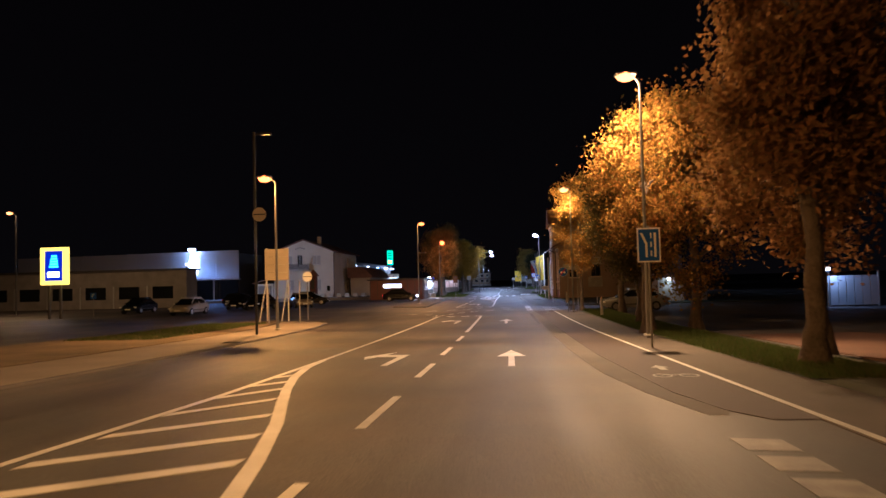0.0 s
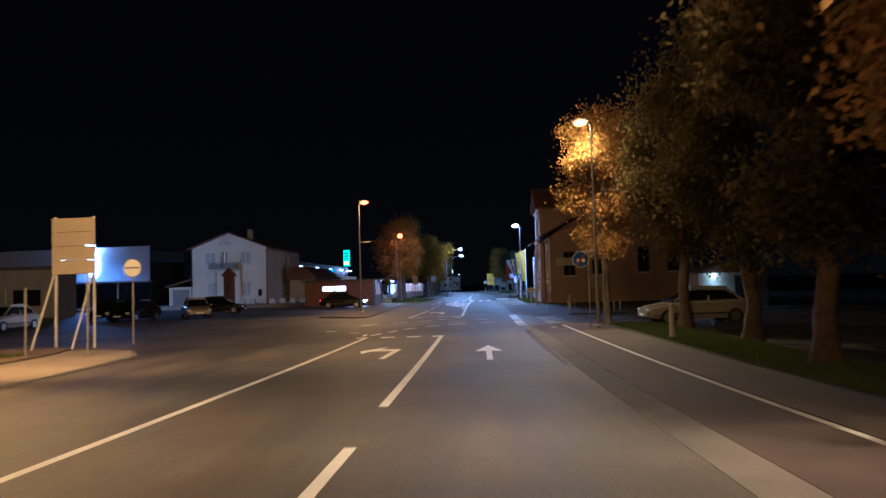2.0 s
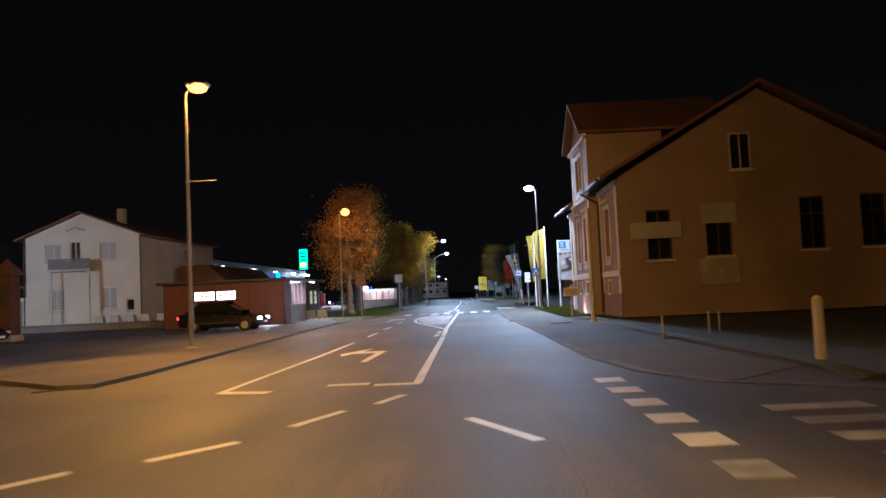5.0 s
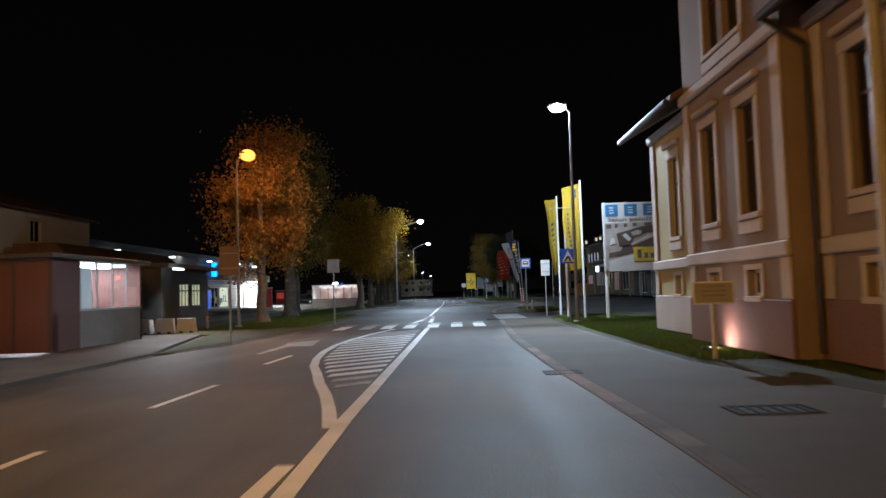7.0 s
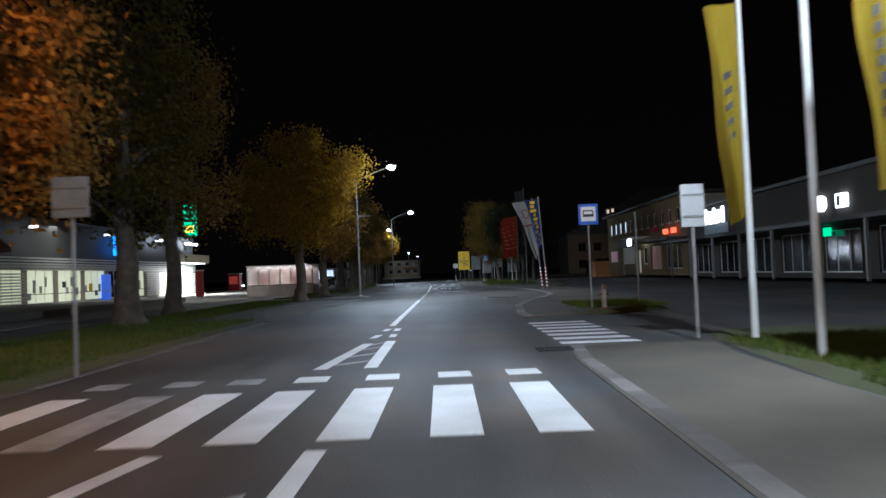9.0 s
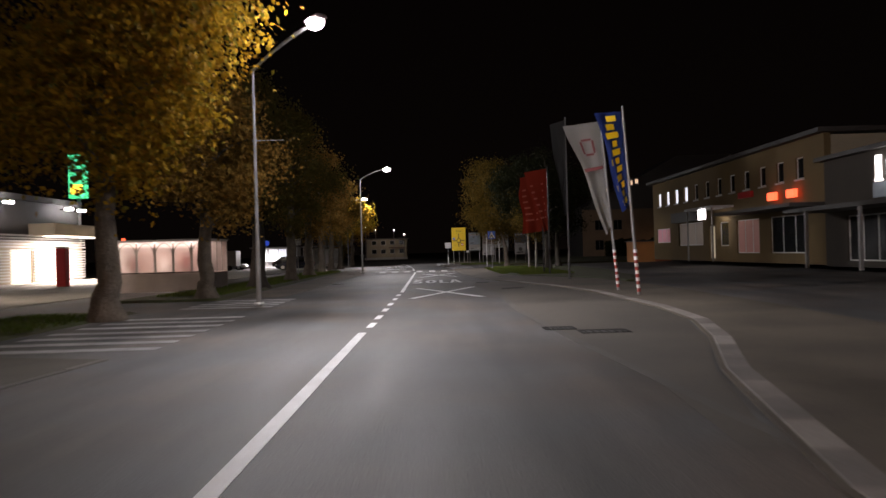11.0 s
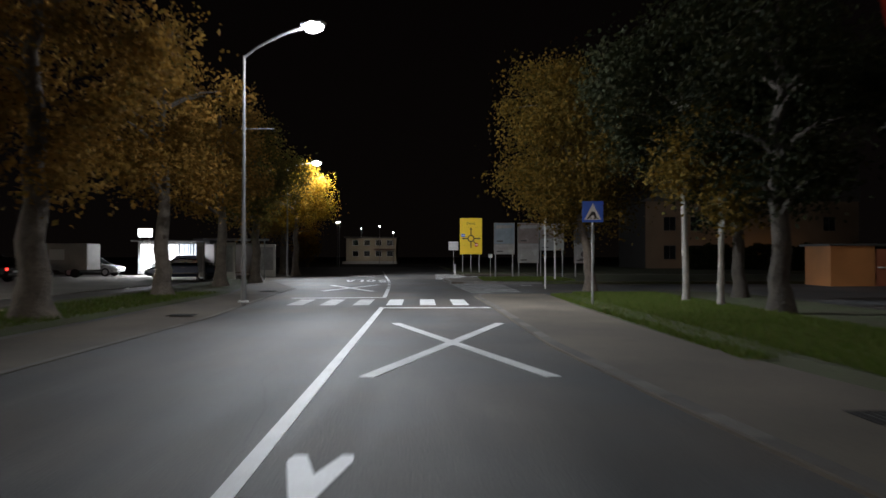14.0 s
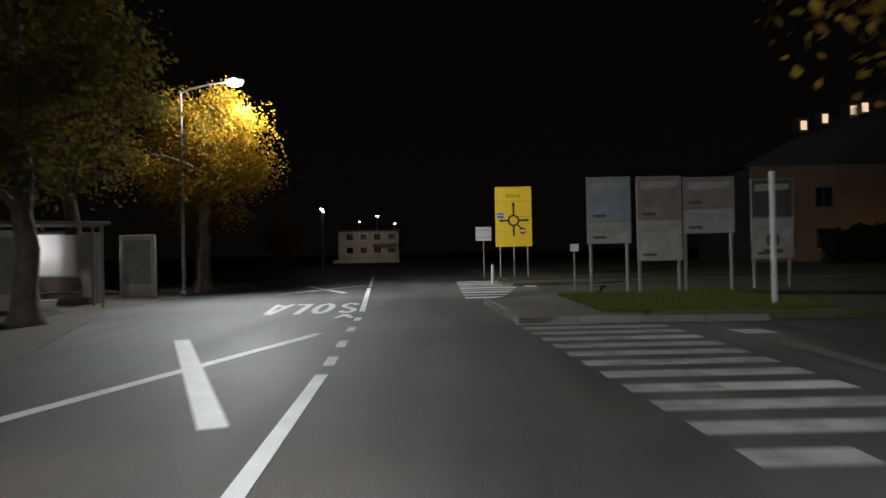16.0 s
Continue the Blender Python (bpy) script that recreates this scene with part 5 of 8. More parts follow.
post(s, 5.35, 0.05, WHITEPOLE)
bm = bmesh.new()
rod(bm, (0, 0, 5.35), (0, 0, 5.4), 0.06, 0.02, 10)
part("cap", bm, WHITEPOLE, s)
for fx, fy, fs, ft in ((8.0, 166.6, 3, 0.85), (7.9, 163.6, 8, 0.15)):
    banner(fx, fy, 6.15, 1.35, 3.5, FLAG_R, "broad orange-red flag on a thin dark mast", 0.13, sway=0.4, seed=fs, mast=DARK, bars=(surface("pale_red_print", (0.5, 0.12, 0.08), 0.7, bump=0), [(0.22 + 0.11 * i, 0.2, 0.85, 0.03) for i in range(6)]), taper=ft)
banner(7.9, 157.4, 7.9, 0.75, 4.6, FLAG_G, "grey folded flag hanging on a grey mast", 0.03, seed=4, taper=0.1, sway=0.2, mast=surface("dull_grey_mast", (0.11, 0.11, 0.11), 0.7, 0.2, var=0.2, big=2, fine=20, bump=0.05))
banner(7.82, 147.4, 6.1, 1.25, 3.7, FLAG_W, "white flag with a red band on a striped mast", 0.03, seed=5, foot=True, bars=(DULL_RED, [(0.42, 0.05, 0.95, 0.03), (0.17, 0.25, 0.32, 0.12), (0.17, 0.62, 0.69, 0.12), (0.15, 0.32, 0.62, 0.02), (0.29, 0.32, 0.62, 0.02)]), taper=0.1, tilt=-4.5, mast=STEEL)
banner(7.75, 144.5, 5.9, 0.8, 2.9, FLAG_B, "dark blue flag with yellow printing on a striped mast", 0.03, seed=6, foot=True, bars=(YELLOW, [(0.04 + 0.085 * i, 0.25 + 0.12 * (i % 2), 0.62 + 0.12 * (i % 3), 0.06) for i in range(11)]), taper=0.22, tilt=-3.5, mast=STEEL)
for bxx, byy, hh in ((6.1, 190.0, 2.9),):
    s = thing("flagpole", on_road(bxx, byy, 0.15), "bare pale pole in the grass", "pole", "bare poles")
    post(s, hh, 0.04, WHITEPOLE)
    bm = bmesh.new()
    rod(bm, (0, 0, hh), (0, 0, hh + 0.05), 0.045, 0.02, 8)
    part("cap", bm, WHITEPOLE, s)

# yellow route sign before the roundabout
s = sign_base("route_sign", 4.42, 220.3, "tall yellow route sign with a roundabout diagram", 0.15)
for px in (-0.7, 0.0, 0.7):
    post(s, 4.6 if px else 1.9, 0.045, STEEL, px)
for i in range(4):
    bm = bmesh.new()
    box(bm, (-0.93, -0.07, 1.52 + 0.765 * i), (0.93, -0.045, 1.52 + 0.765 * i + 0.758), 0.004)
    part("panel", bm, YELLOW, s)
words("Ormož", 0.72, 0.2, s, BLACK, pose(0.0, -0.075, 4.12, 90))
bm = bmesh.new()
outer, inner = ring(0.0, 2.85, 0.30, 24), ring(0.0, 2.85, 0.21, 24)
for i in range(24):
    j = (i + 1) % 24
    q = [(outer[i], inner[i]), (outer[j], inner[j])]
    prism(bm, [q[0][0], q[1][0], q[1][1], q[0][1]], "y", -0.082, -0.075)
for a, b, w in (((0, 3.12), (0, 3.62), 0.045), ((-0.27, 2.85), (-0.62, 2.85), 0.045), ((0.27, 2.85), (0.66, 2.85), 0.045), ((0, 2.58), (0, 2.05), 0.045), ((0.2, 2.62), (0.42, 2.4), 0.04)):
    d = (Vector(b) - Vector(a)).normalized()
    nx, nz = -d.y * w, d.x * w
    prism(bm, [(a[0] - nx, a[1] - nz), (b[0] - nx, b[1] - nz), (b[0] + nx, b[1] + nz), (a[0] + nx, a[1] + nz)], "y", -0.082, -0.075)
for c in ([(-0.1, 3.6), (0.1, 3.6), (0, 3.8)], [(-0.6, 2.76), (-0.6, 2.94), (-0.78, 2.85)], [(0.64, 2.76), (0.64, 2.94), (0.82, 2.85)]):
    prism(bm, c, "y", -0.082, -0.075)
part("diagram", bm, BLACK, s)
plate(s, -0.82, 2.98, -0.5, 3.24, BLUE, -0.072, "blue_field")
flat(s, [(-0.8, 3.1), (-0.52, 3.1), (-0.52, 3.14), (-0.8, 3.14)], WHITE, -0.088, "writing_bar")
flat(s, ring(0.46, 2.32, 0.17, 18), RED, -0.075, "no_entry_disc")
flat(s, [(0.34, 2.28), (0.58, 2.28), (0.58, 2.36), (0.34, 2.36)], WHITE, -0.083, "no_entry_bar")
sign_back(3.0, 222.5, 0.85, 0.75, 1.9, "back of a small road sign")
s = thing("litter_bin", on_road(2.9, 214.5, 0.12), "short white bollard at the kerb", "bollard")
post(s, 0.75, 0.07, WHITEPOLE)
bm = bmesh.new()
rod(bm, (0, 0, 0.75), (0, 0, 0.8), 0.08, 0.05, 8)
part("cap", bm, DARK, s)

# advertising boards on the lawn
def advert(x0, x1, y, fields, legs, label):
    s = thing("advertising_board", on_road((x0 + x1) / 2, y, 0.14), label, "advertising board", "advertising boards")
    c = (x0 + x1) / 2
    top = max(f[1] for f in fields)
    for lx in legs:
        post(s, top, 0.05, STEEL, lx - c, 0.04)
    for z0, z1, mat in fields:
        plate(s, x0 - c, z0, x1 - c, z1, mat, -0.02, "poster", thick=0.03)
        bm = bmesh.new()
        for a, b in (((x0 - c - 0.03, z0 - 0.03), (x1 - c + 0.03, z0)), ((x0 - c - 0.03, z1), (x1 - c + 0.03, z1 + 0.03)), ((x0 - c - 0.03, z0), (x0 - c, z1)), ((x1 - c, z0), (x1 - c + 0.03, z1))):
            box(bm, (a[0], -0.06, a[1]), (b[0], -0.01, b[1]))
        part("frame", bm, STEEL, s)
        flat(s, [(x0 - c + 0.15, z0 + 0.12), (x0 - c + 0.55, z0 + 0.12), (x0 - c + 0.55, z0 + 0.2), (x0 - c + 0.15, z0 + 0.2)], DARKPRINT, -0.051, "writing_bar")
        flat(s, [(x0 - c + 0.1, z1 - 0.35), (x1 - c - 0.1, z1 - 0.3), (x1 - c - 0.1, z1 - 0.12), (x0 - c + 0.1, z1 - 0.12)], GREYFACE, -0.051, "printed_field")
    return s


POST_BLUE = surface("faded_blue_poster", (0.20, 0.26, 0.31), 0.35, var=0.2, big=1.5, fine=6, bump=0.0)
POST_PINK = surface("faded_pink_poster", (0.24, 0.195, 0.185), 0.25, var=0.2, big=1.5, fine=6, bump=0.0)
POST_PALE = surface("pale_poster", (0.34, 0.34, 0.33), 0.25, var=0.15, big=1.5, fine=6, bump=0.0)
advert(5.12, 6.38, 204.9, [(2.15, 3.45, POST_BLUE), (1.5, 2.1, POST_PALE)], (5.2, 6.3), "tall advertising board with a faded blue poster")
advert(6.65, 7.95, 205.0, [(2.18, 3.45, POST_PINK), (0.95, 2.14, POST_PALE)], (6.7, 7.9), "tall advertising board with a glossy pink poster")
advert(8.05, 9.55, 205.0, [(2.5, 3.4, POST_PINK), (1.75, 2.46, POST_PALE)], (8.1, 9.5), "advertising board with two glossy strips")
b4 = advert(10.37, 11.63, 205.6, [(2.2, 3.35, DARKPRINT), (0.92, 2.14, POST_PALE)], (10.45, 11.55), "advertising board with a dark upper and a pale lower poster")
flat(b4, ring(0.0, 1.48, 0.22, 16), DARKPRINT, -0.058, "picture_mark")
flat(b4, [(-0.3, 1.08), (0.3, 1.08), (0.3, 1.2), (-0.3, 1.2)], DARKPRINT, -0.058, "writing_bar")
s = thing("flagpole", on_road(8.0, 198.9, 0.14), "bare pale pole in the grass before the boards", "pole", "bare poles")
post(s, 2.95, 0.055, WHITEPOLE)
s = sign_base("small_sign", 5.0, 206.6, "small white square sign on a low post", 0.14)
post(s, 1.5, 0.03)
plate(s, -0.14, 1.25, 0.14, 1.5, WHITE, -0.04)


# ---- trees ----
def tree(x, y, h, trunk_h, rx, rz, mat, label, seed, leaves=5200, up=0.13, tr=0.2, size=0.16, lean=0.0, group="roadside trees", clumps=46, bark=None):
    """Tapered trunk, limbs and a crown of single leaves gathered in uneven clumps with gaps."""
    rnd = np.random.RandomState(seed)
    t = thing("tree", on_road(x, y, up), label, "tree", group)
    bm = bmesh.new()
    top = Vector((lean, 0, h * 0.86))
    spine = []
    for i in range(1, 11):
        s = i / 10
        k = 0.09 * min(1.0, (tr / 0.2) ** 2)
        q = Vector((lean * s ** 1.4 + rnd.uniform(-k, k), rnd.uniform(-k, k), top.z * s))
        spine.append((q, tr * (1 - 0.85 * s) + 0.02))
    foot = [(Vector((0, 0, z)), tr * k) for z, k in ((-0.12, 1.75), (0.05, 1.5), (0.25, 1.22), (0.5, 1.08))]
    tube(bm, [a for a, _ in foot] + [a for a, _ in spine], [b for _, b in foot] + [b for _, b in spine], 12)
    part("trunk", bm, bark or BARK, t, smooth=True)
    cz = (trunk_h + h) / 2
    hv = (h - trunk_h) / 2
    centres = []
    while len(centres) < clumps:
        v = rnd.uniform(-1, 1, 3)
        n = np.linalg.norm(v)
        if n > 1 or n < 0.30:
            continue
        shape = 1.0 - 0.30 * max(0, v[2]) if rz == 0 else 1.0
        c = np.array([v[0] * rx * shape * rnd.uniform(0.8, 1.12), v[1] * rx * shape * rnd.uniform(0.8, 1.12), cz + v[2] * hv])
        c[0] += lean * max(0.0, c[2] / h) ** 1.4
        centres.append(c)
    for k in range(0, clumps, 3):
        bm = bmesh.new()
        c = Vector(centres[k])
        s, r = min(spine, key=lambda a: (a[0] - c).length + 0.9 * max(0, a[0].z - c.z + 0.8))
        mid = s.lerp(c, 0.55) + Vector((0, 0, 0.25))
        k0 = min(0.11, r * 0.75)
        tube(bm, [s, s.lerp(mid, 0.5) + Vector((0, 0, 0.1)), mid, mid.lerp(c, 0.6), c], [k0, k0 * 0.75, k0 * 0.5, 0.022, 0.01], 7)
        part("limb", bm, bark or BARK, t, smooth=True)
    size, per = size * 0.78, int(leaves * 1.6) // clumps
    V, F = [], []
    for c in centres:
        rad = rnd.uniform(0.45, 0.95) * (rx / 2.2) ** 0.5
        p = rnd.normal(0, 0.52, (per, 3)) * rad * np.array([1.05, 1.05, 0.85]) + c
        a = rnd.normal(0, 1, (per, 3))
        a /= np.linalg.norm(a, axis=1)[:, None]
        b = np.cross(a, rnd.normal(0, 1, (per, 3)))
        b /= np.linalg.norm(b, axis=1)[:, None]
        n = np.cross(a, b)
        ln = size * rnd.uniform(0.6, 1.25, (per, 1))
        q = np.stack([p - a * ln * 0.6, p + b * ln * 0.42 + n * ln * 0.12, p + a * ln * 0.75, p - b * ln * 0.42 + n * ln * 0.12], 1)
        base = len(V) * 4 * per
        V.append(q.reshape(-1, 3))
        F.append(base + np.arange(per * 4).reshape(-1, 4))
    V, F = np.concatenate(V), np.concatenate(F)
    me = bpy.data.meshes.new("crown")
    me.from_pydata(V.tolist(), [], F.tolist())
    me.materials.append(mat)
    ob = new("crown", me)
    ob.parent = t
    return t


# a darker copy of the bark for a few trunks
DARK_BARK = surface("dark_bark", (0.045, 0.037, 0.028), 0.95, var=0.5, big=3, fine=14, bump=1.0, dist=0.04)
GOLD_T = "roadside tree with golden autumn leaves"
DARK_T = "tall dimly lit roadside tree with thinning leaves"
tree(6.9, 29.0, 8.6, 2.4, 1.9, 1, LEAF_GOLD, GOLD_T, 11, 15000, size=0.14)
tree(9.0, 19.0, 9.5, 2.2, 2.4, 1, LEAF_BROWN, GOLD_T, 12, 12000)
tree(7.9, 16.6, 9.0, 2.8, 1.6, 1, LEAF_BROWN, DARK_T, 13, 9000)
tree(7.9, 36.0, 9.6, 1.9, 2.0, 1, LEAF_SHADED, GOLD_T, 14, 14000)
tree(9.0, 42.8, 10.2, 1.8, 2.4, 1, LEAF_SHADED, DARK_T, 15, 15000)
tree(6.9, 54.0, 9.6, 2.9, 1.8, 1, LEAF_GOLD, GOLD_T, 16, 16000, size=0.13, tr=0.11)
tree(9.0, 49.5, 9.0, 2.2, 2.0, 1, LEAF_SHADED, DARK_T, 17, 11000)
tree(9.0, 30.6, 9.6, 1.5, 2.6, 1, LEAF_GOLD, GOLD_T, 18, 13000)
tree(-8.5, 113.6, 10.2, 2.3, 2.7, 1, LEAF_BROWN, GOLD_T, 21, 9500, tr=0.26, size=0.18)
tree(-9.0, 122.2, 11.5, 2.6, 3.2, 1, LEAF_SHADED, DARK_T, 22, 8500, tr=0.38)
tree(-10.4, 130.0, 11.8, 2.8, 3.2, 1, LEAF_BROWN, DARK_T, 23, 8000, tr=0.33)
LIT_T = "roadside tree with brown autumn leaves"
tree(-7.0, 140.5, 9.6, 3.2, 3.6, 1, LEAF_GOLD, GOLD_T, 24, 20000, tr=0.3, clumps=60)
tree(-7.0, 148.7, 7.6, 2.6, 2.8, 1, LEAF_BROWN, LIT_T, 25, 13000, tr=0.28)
tree(-7.1, 157.0, 10.5, 2.9, 2.9, 1, LEAF_SHADED, DARK_T, 26, 9000, tr=0.36, bark=DARK_BARK)
tree(-7.2, 165.5, 10.5, 2.9, 2.8, 1, LEAF_SHADED, DARK_T, 27, 9000, tr=0.3)
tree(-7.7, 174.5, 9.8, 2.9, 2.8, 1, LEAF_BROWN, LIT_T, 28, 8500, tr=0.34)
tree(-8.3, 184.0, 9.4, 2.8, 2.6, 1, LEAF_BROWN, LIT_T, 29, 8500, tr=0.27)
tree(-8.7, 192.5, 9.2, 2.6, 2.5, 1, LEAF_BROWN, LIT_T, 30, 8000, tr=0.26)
tree(-8.7, 199.3, 9.2, 2.8, 2.5, 1, LEAF_SHADED, DARK_T, 31, 7500, tr=0.26)
tree(-11.2, 206.4, 9.6, 2.9, 2.7, 1, LEAF_SHADED, DARK_T, 32, 6500, tr=0.28)
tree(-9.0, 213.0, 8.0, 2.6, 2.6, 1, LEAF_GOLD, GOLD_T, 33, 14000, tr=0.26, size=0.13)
tree(-11.2, 219.5, 9.4, 2.5, 2.6, 1, LEAF_BROWN, DARK_T, 34, 5500, tr=0.3)
tree(7.9, 189.2, 9.6, 2.3, 3.1, 1, LEAF_OLIVE, "broad roadside tree with yellow-brown autumn leaves", 41, 26000, tr=0.2, lean=-1.5, up=0.10, size=0.15, clumps=80)
PALE_BARK = surface("pale_smooth_bark", (0.22, 0.205, 0.175), 0.85, var=0.35, big=3, fine=16, bump=0.6, dist=0.02)
tree(8.75, 179.8, 9.4, 3.8, 2.6, 1, LEAF_GREEN_UNLIT, "slender roadside tree with a pale trunk and green leaves", 46, 15000, tr=0.085, lean=-0.2, up=0.10, size=0.16, bark=PALE_BARK)
tree(9.05, 177.9, 5.4, 2.2, 1.5, 1, LEAF_OLIVE, "young roadside tree with a pale thin trunk", 47, 5000, tr=0.075, up=0.10, size=0.14, clumps=24, bark=PALE_BARK)
tree(9.6, 175.6, 8.8, 2.6, 2.9, 1, LEAF_GREEN_UNLIT, "unlit green roadside tree on the verge", 42, 8500, tr=0.24, up=0.10, bark=DARK_BARK)
tree(11.5, 182.5, 9.0, 2.0, 2.8, 1, LEAF_GREEN_UNLIT, "unlit green roadside tree on the verge", 43, 6000, up=0.10, bark=DARK_BARK)
tree(-17.5, 268, 5.5, 1.0, 1.9, 1, LEAF_GOLD, "small yellow tree far down the road", 44, 2200, size=0.3, up=0, group="")


def blades(name, spots, n, label, seed, lo=0.05, hi=0.14):
    """Grass blades over (x0, x1, y0, y1, height) fields."""
    rnd = np.random.RandomState(seed)
    V, F = [], []
    tot = sum((b - a) * (d - c) for a, b, c, d, _ in spots)
    for a, b, c, d, z in spots:
        k = int(n * (b - a) * (d - c) / tot)
        px, py = rnd.uniform(a, b, k), rnd.uniform(c, d, k)
        keep = np.array([noise.noise((u * 0.7, v * 0.7, 3.1)) > -0.62 for u, v in zip(px, py)])
        px, py = px[keep], py[keep]
        k = len(px)
        ang, hh, w = rnd.uniform(0, 6.28, k), rnd.uniform(lo, hi, k), rnd.uniform(0.008, 0.018, k)
        lx, ly = rnd.normal(0, 0.04, k), rnd.normal(0, 0.04, k)
        zz = np.array([gz(v) for v in py]) + z
        tri = np.stack([np.stack([px - np.cos(ang) * w, py - np.sin(ang) * w, zz], 1), np.stack([px + np.cos(ang) * w, py + np.sin(ang) * w, zz], 1), np.stack([px + lx, py + ly, zz + hh], 1)], 1)
        off = sum(len(v) for v in V)
        V.append(tri.reshape(-1, 3))
        F.append(off + np.arange(3 * k).reshape(-1, 3))
    me = bpy.data.meshes.new(name)
    me.from_pydata(np.concatenate(V).tolist(), [], np.concatenate(F).tolist())
    me.materials.append(BLADE)
    return tagged(new(name, me), label, "grass", kind="stuff")


blades("grass", [(6.9, 7.3, 84, 88, 0.05), (5.75, 6.9, 88.5, 92, 0.05), (5.7, 7.2, 91, 100, 0.05), (5.75, 9.5, 98, 106, 0.05), (6.0, 8.8, 106, 110.5, 0.05), (5.4, 8.0, 120, 124, 0.13), (6.3, 9.4, 164, 185, 0.10), (5.5, 6.3, 168, 185, 0.04), (6.8, 8.6, 14, 53, 0.06), (4.0, 9.0, 198, 204, 0.14)], 150000, "short patchy autumn grass on the verges", 5)
blades("grass", [(-9.5, -4.8, 106, 122, 0.06), (-10, -7.3, 122, 142, 0.06), (-9.5, -6.9, 150, 186, 0.09), (-16.5, -12.5, 30, 44, 0.07)], 50000, "short patchy autumn grass under the trees", 6)


# ---- buildings ----
def wall(bm, length, height, thick, holes=(), z0=0.0, m=None):
    """One sheet of wall along x with its outer face on y = 0, pierced by holes (u0, z0, u1, z1)."""
    us = sorted({0.0, length, *[h[0] for h in holes], *[h[2] for h in holes]})
    zs = sorted({z0, height, *[h[1] for h in holes], *[h[3] for h in holes]})
    m = m or Matrix()
    verts = {}

    def corner(i, j, k):
        if (i, j, k) not in verts:
            verts[i, j, k] = bm.verts.new(m @ Vector((us[i], thick * k, zs[j])))
        return verts[i, j, k]

    def solid(i, j):
        if not (0 <= i < len(us) - 1 and 0 <= j < len(zs) - 1):
            return False
        u, z = (us[i] + us[i + 1]) / 2, (zs[j] + zs[j + 1]) / 2
        return not any(h[0] < u < h[2] and h[1] < z < h[3] for h in holes)

    for i in range(len(us) - 1):
        for j in range(len(zs) - 1):
            if not solid(i, j):
                continue
            for k in (0, 1):
                bm.faces.new([corner(i, j, k), corner(i + 1, j, k), corner(i + 1, j + 1, k), corner(i, j + 1, k)])
            for di, dj, a, b in ((-1, 0, (0, 0), (0, 1)), (1, 0, (1, 0), (1, 1)), (0, -1, (0, 0), (1, 0)), (0, 1, (0, 1), (1, 1))):
                if not solid(i + di, j + dj):
                    p, q = (i + a[0], j + a[1]), (i + b[0], j + b[1])
                    bm.faces.new([corner(*p, 0), corner(*q, 0), corner(*q, 1), corner(*p, 1)])


def window(parent, u0, z0, u1, z1, m=None, pane=None, frame=None, cols=2, rows=1, sill=None, recess=0.12, name="window"):
    """A window set into its opening: frame with bars, single panes, a sill."""
    m = m or Matrix()
    f = 0.06
    bm = bmesh.new()
    lights = []
    cut = [0.0] + [(z1 - z0) * (0.68 if rows == 2 else q / rows) for q in range(1, rows)] + [z1 - z0]
    for i in range(cols):
        for za, zb in zip(cut, cut[1:]):
            a, b = (u1 - u0) * i / cols, (u1 - u0) * (i + 1) / cols
            lights.append((a + (0.025 if i else f), za + (0.025 if za else f), b - (0.025 if i < cols - 1 else f), zb - (0.025 if zb < z1 - z0 else f)))
    wall(bm, u1 - u0, z1 - z0, 0.06, lights, m=m @ Matrix.Translation((u0, recess, z0)))
    w = part(name, bm, frame or FRAME, parent)
    for i in range(cols):
        a, b = u0 + (u1 - u0) * i / cols, u0 + (u1 - u0) * (i + 1) / cols
        bm = bmesh.new()
        box(bm, (a + 0.03, recess + 0.02, z0 + 0.03), (b - 0.03, recess + 0.035, z1 - 0.03))
        bm.transform(m)
        part("pane", bm, pane or PANE, w)
    if sill:
        bm = bmesh.new()
        box(bm, (u0 - 0.08, -0.08, z0 - 0.10), (u1 + 0.08, recess + 0.02, z0), 0.012)
        bm.transform(m)
        part("sill", bm, sill, w)
    return w


def slab(parent, a, b, mat, name, m=None, bevel=0.0, label=""):
    bm = bmesh.new()
    box(bm, a, b, bevel)
    if m is not None:
        bm.transform(m)
    return part(name, bm, mat, parent, label)


# old villa beside the pavement
v = thing("villa", (7.35, 97.2, 0.13), "old two-storey villa in brownish pink render with pale stucco trim", "house", turn=-90)
FW = [(1.7, 2.5, 2.5, 4.6), (1.85, 1.0, 2.4, 1.48)]
NW = [(10.8, 2.55, 11.8, 4.6), (11.0, 1.0, 11.6, 1.48)]
BW = [(5.72, 2.5, 6.52, 4.55), (7.75, 2.5, 8.55, 4.55), (5.82, 1.0, 6.42, 1.48), (7.85, 1.0, 8.45, 1.48), (6.2, 6.0, 7.05, 7.6), (7.25, 6.0, 8.1, 7.6)]
bm = bmesh.new()
wall(bm, 4.6, 5.6, 0.4, FW)
part("wall", bm, VILLA_YELLOW, v, "yellowish rendered wing wall")
bm = bmesh.new()
wall(bm, 4.0, 5.6, 0.4, [(a - 9.7, b, c - 9.7, d) for a, b, c, d in NW], m=Matrix.Translation((9.7, 0, 0)))
part("wall", bm, VILLA_WALL, v)
BAY = Matrix.Translation((0, -0.45, 0))
bm = bmesh.new()
wall(bm, 5.1, 8.3, 0.4, [(a - 4.6, b, c - 4.6, d) for a, b, c, d in BW], m=BAY @ Matrix.Translation((4.6, 0, 0)))
part("wall", bm, VILLA_WALL, v)
for u in (4.6, 9.36):
    slab(v, (u, -0.05, 0), (u + 0.34, 3.0, 8.3), VILLA_WALL, "wall")
SOUTH = pose(13.705, 0, 0, 0, 0, 90)
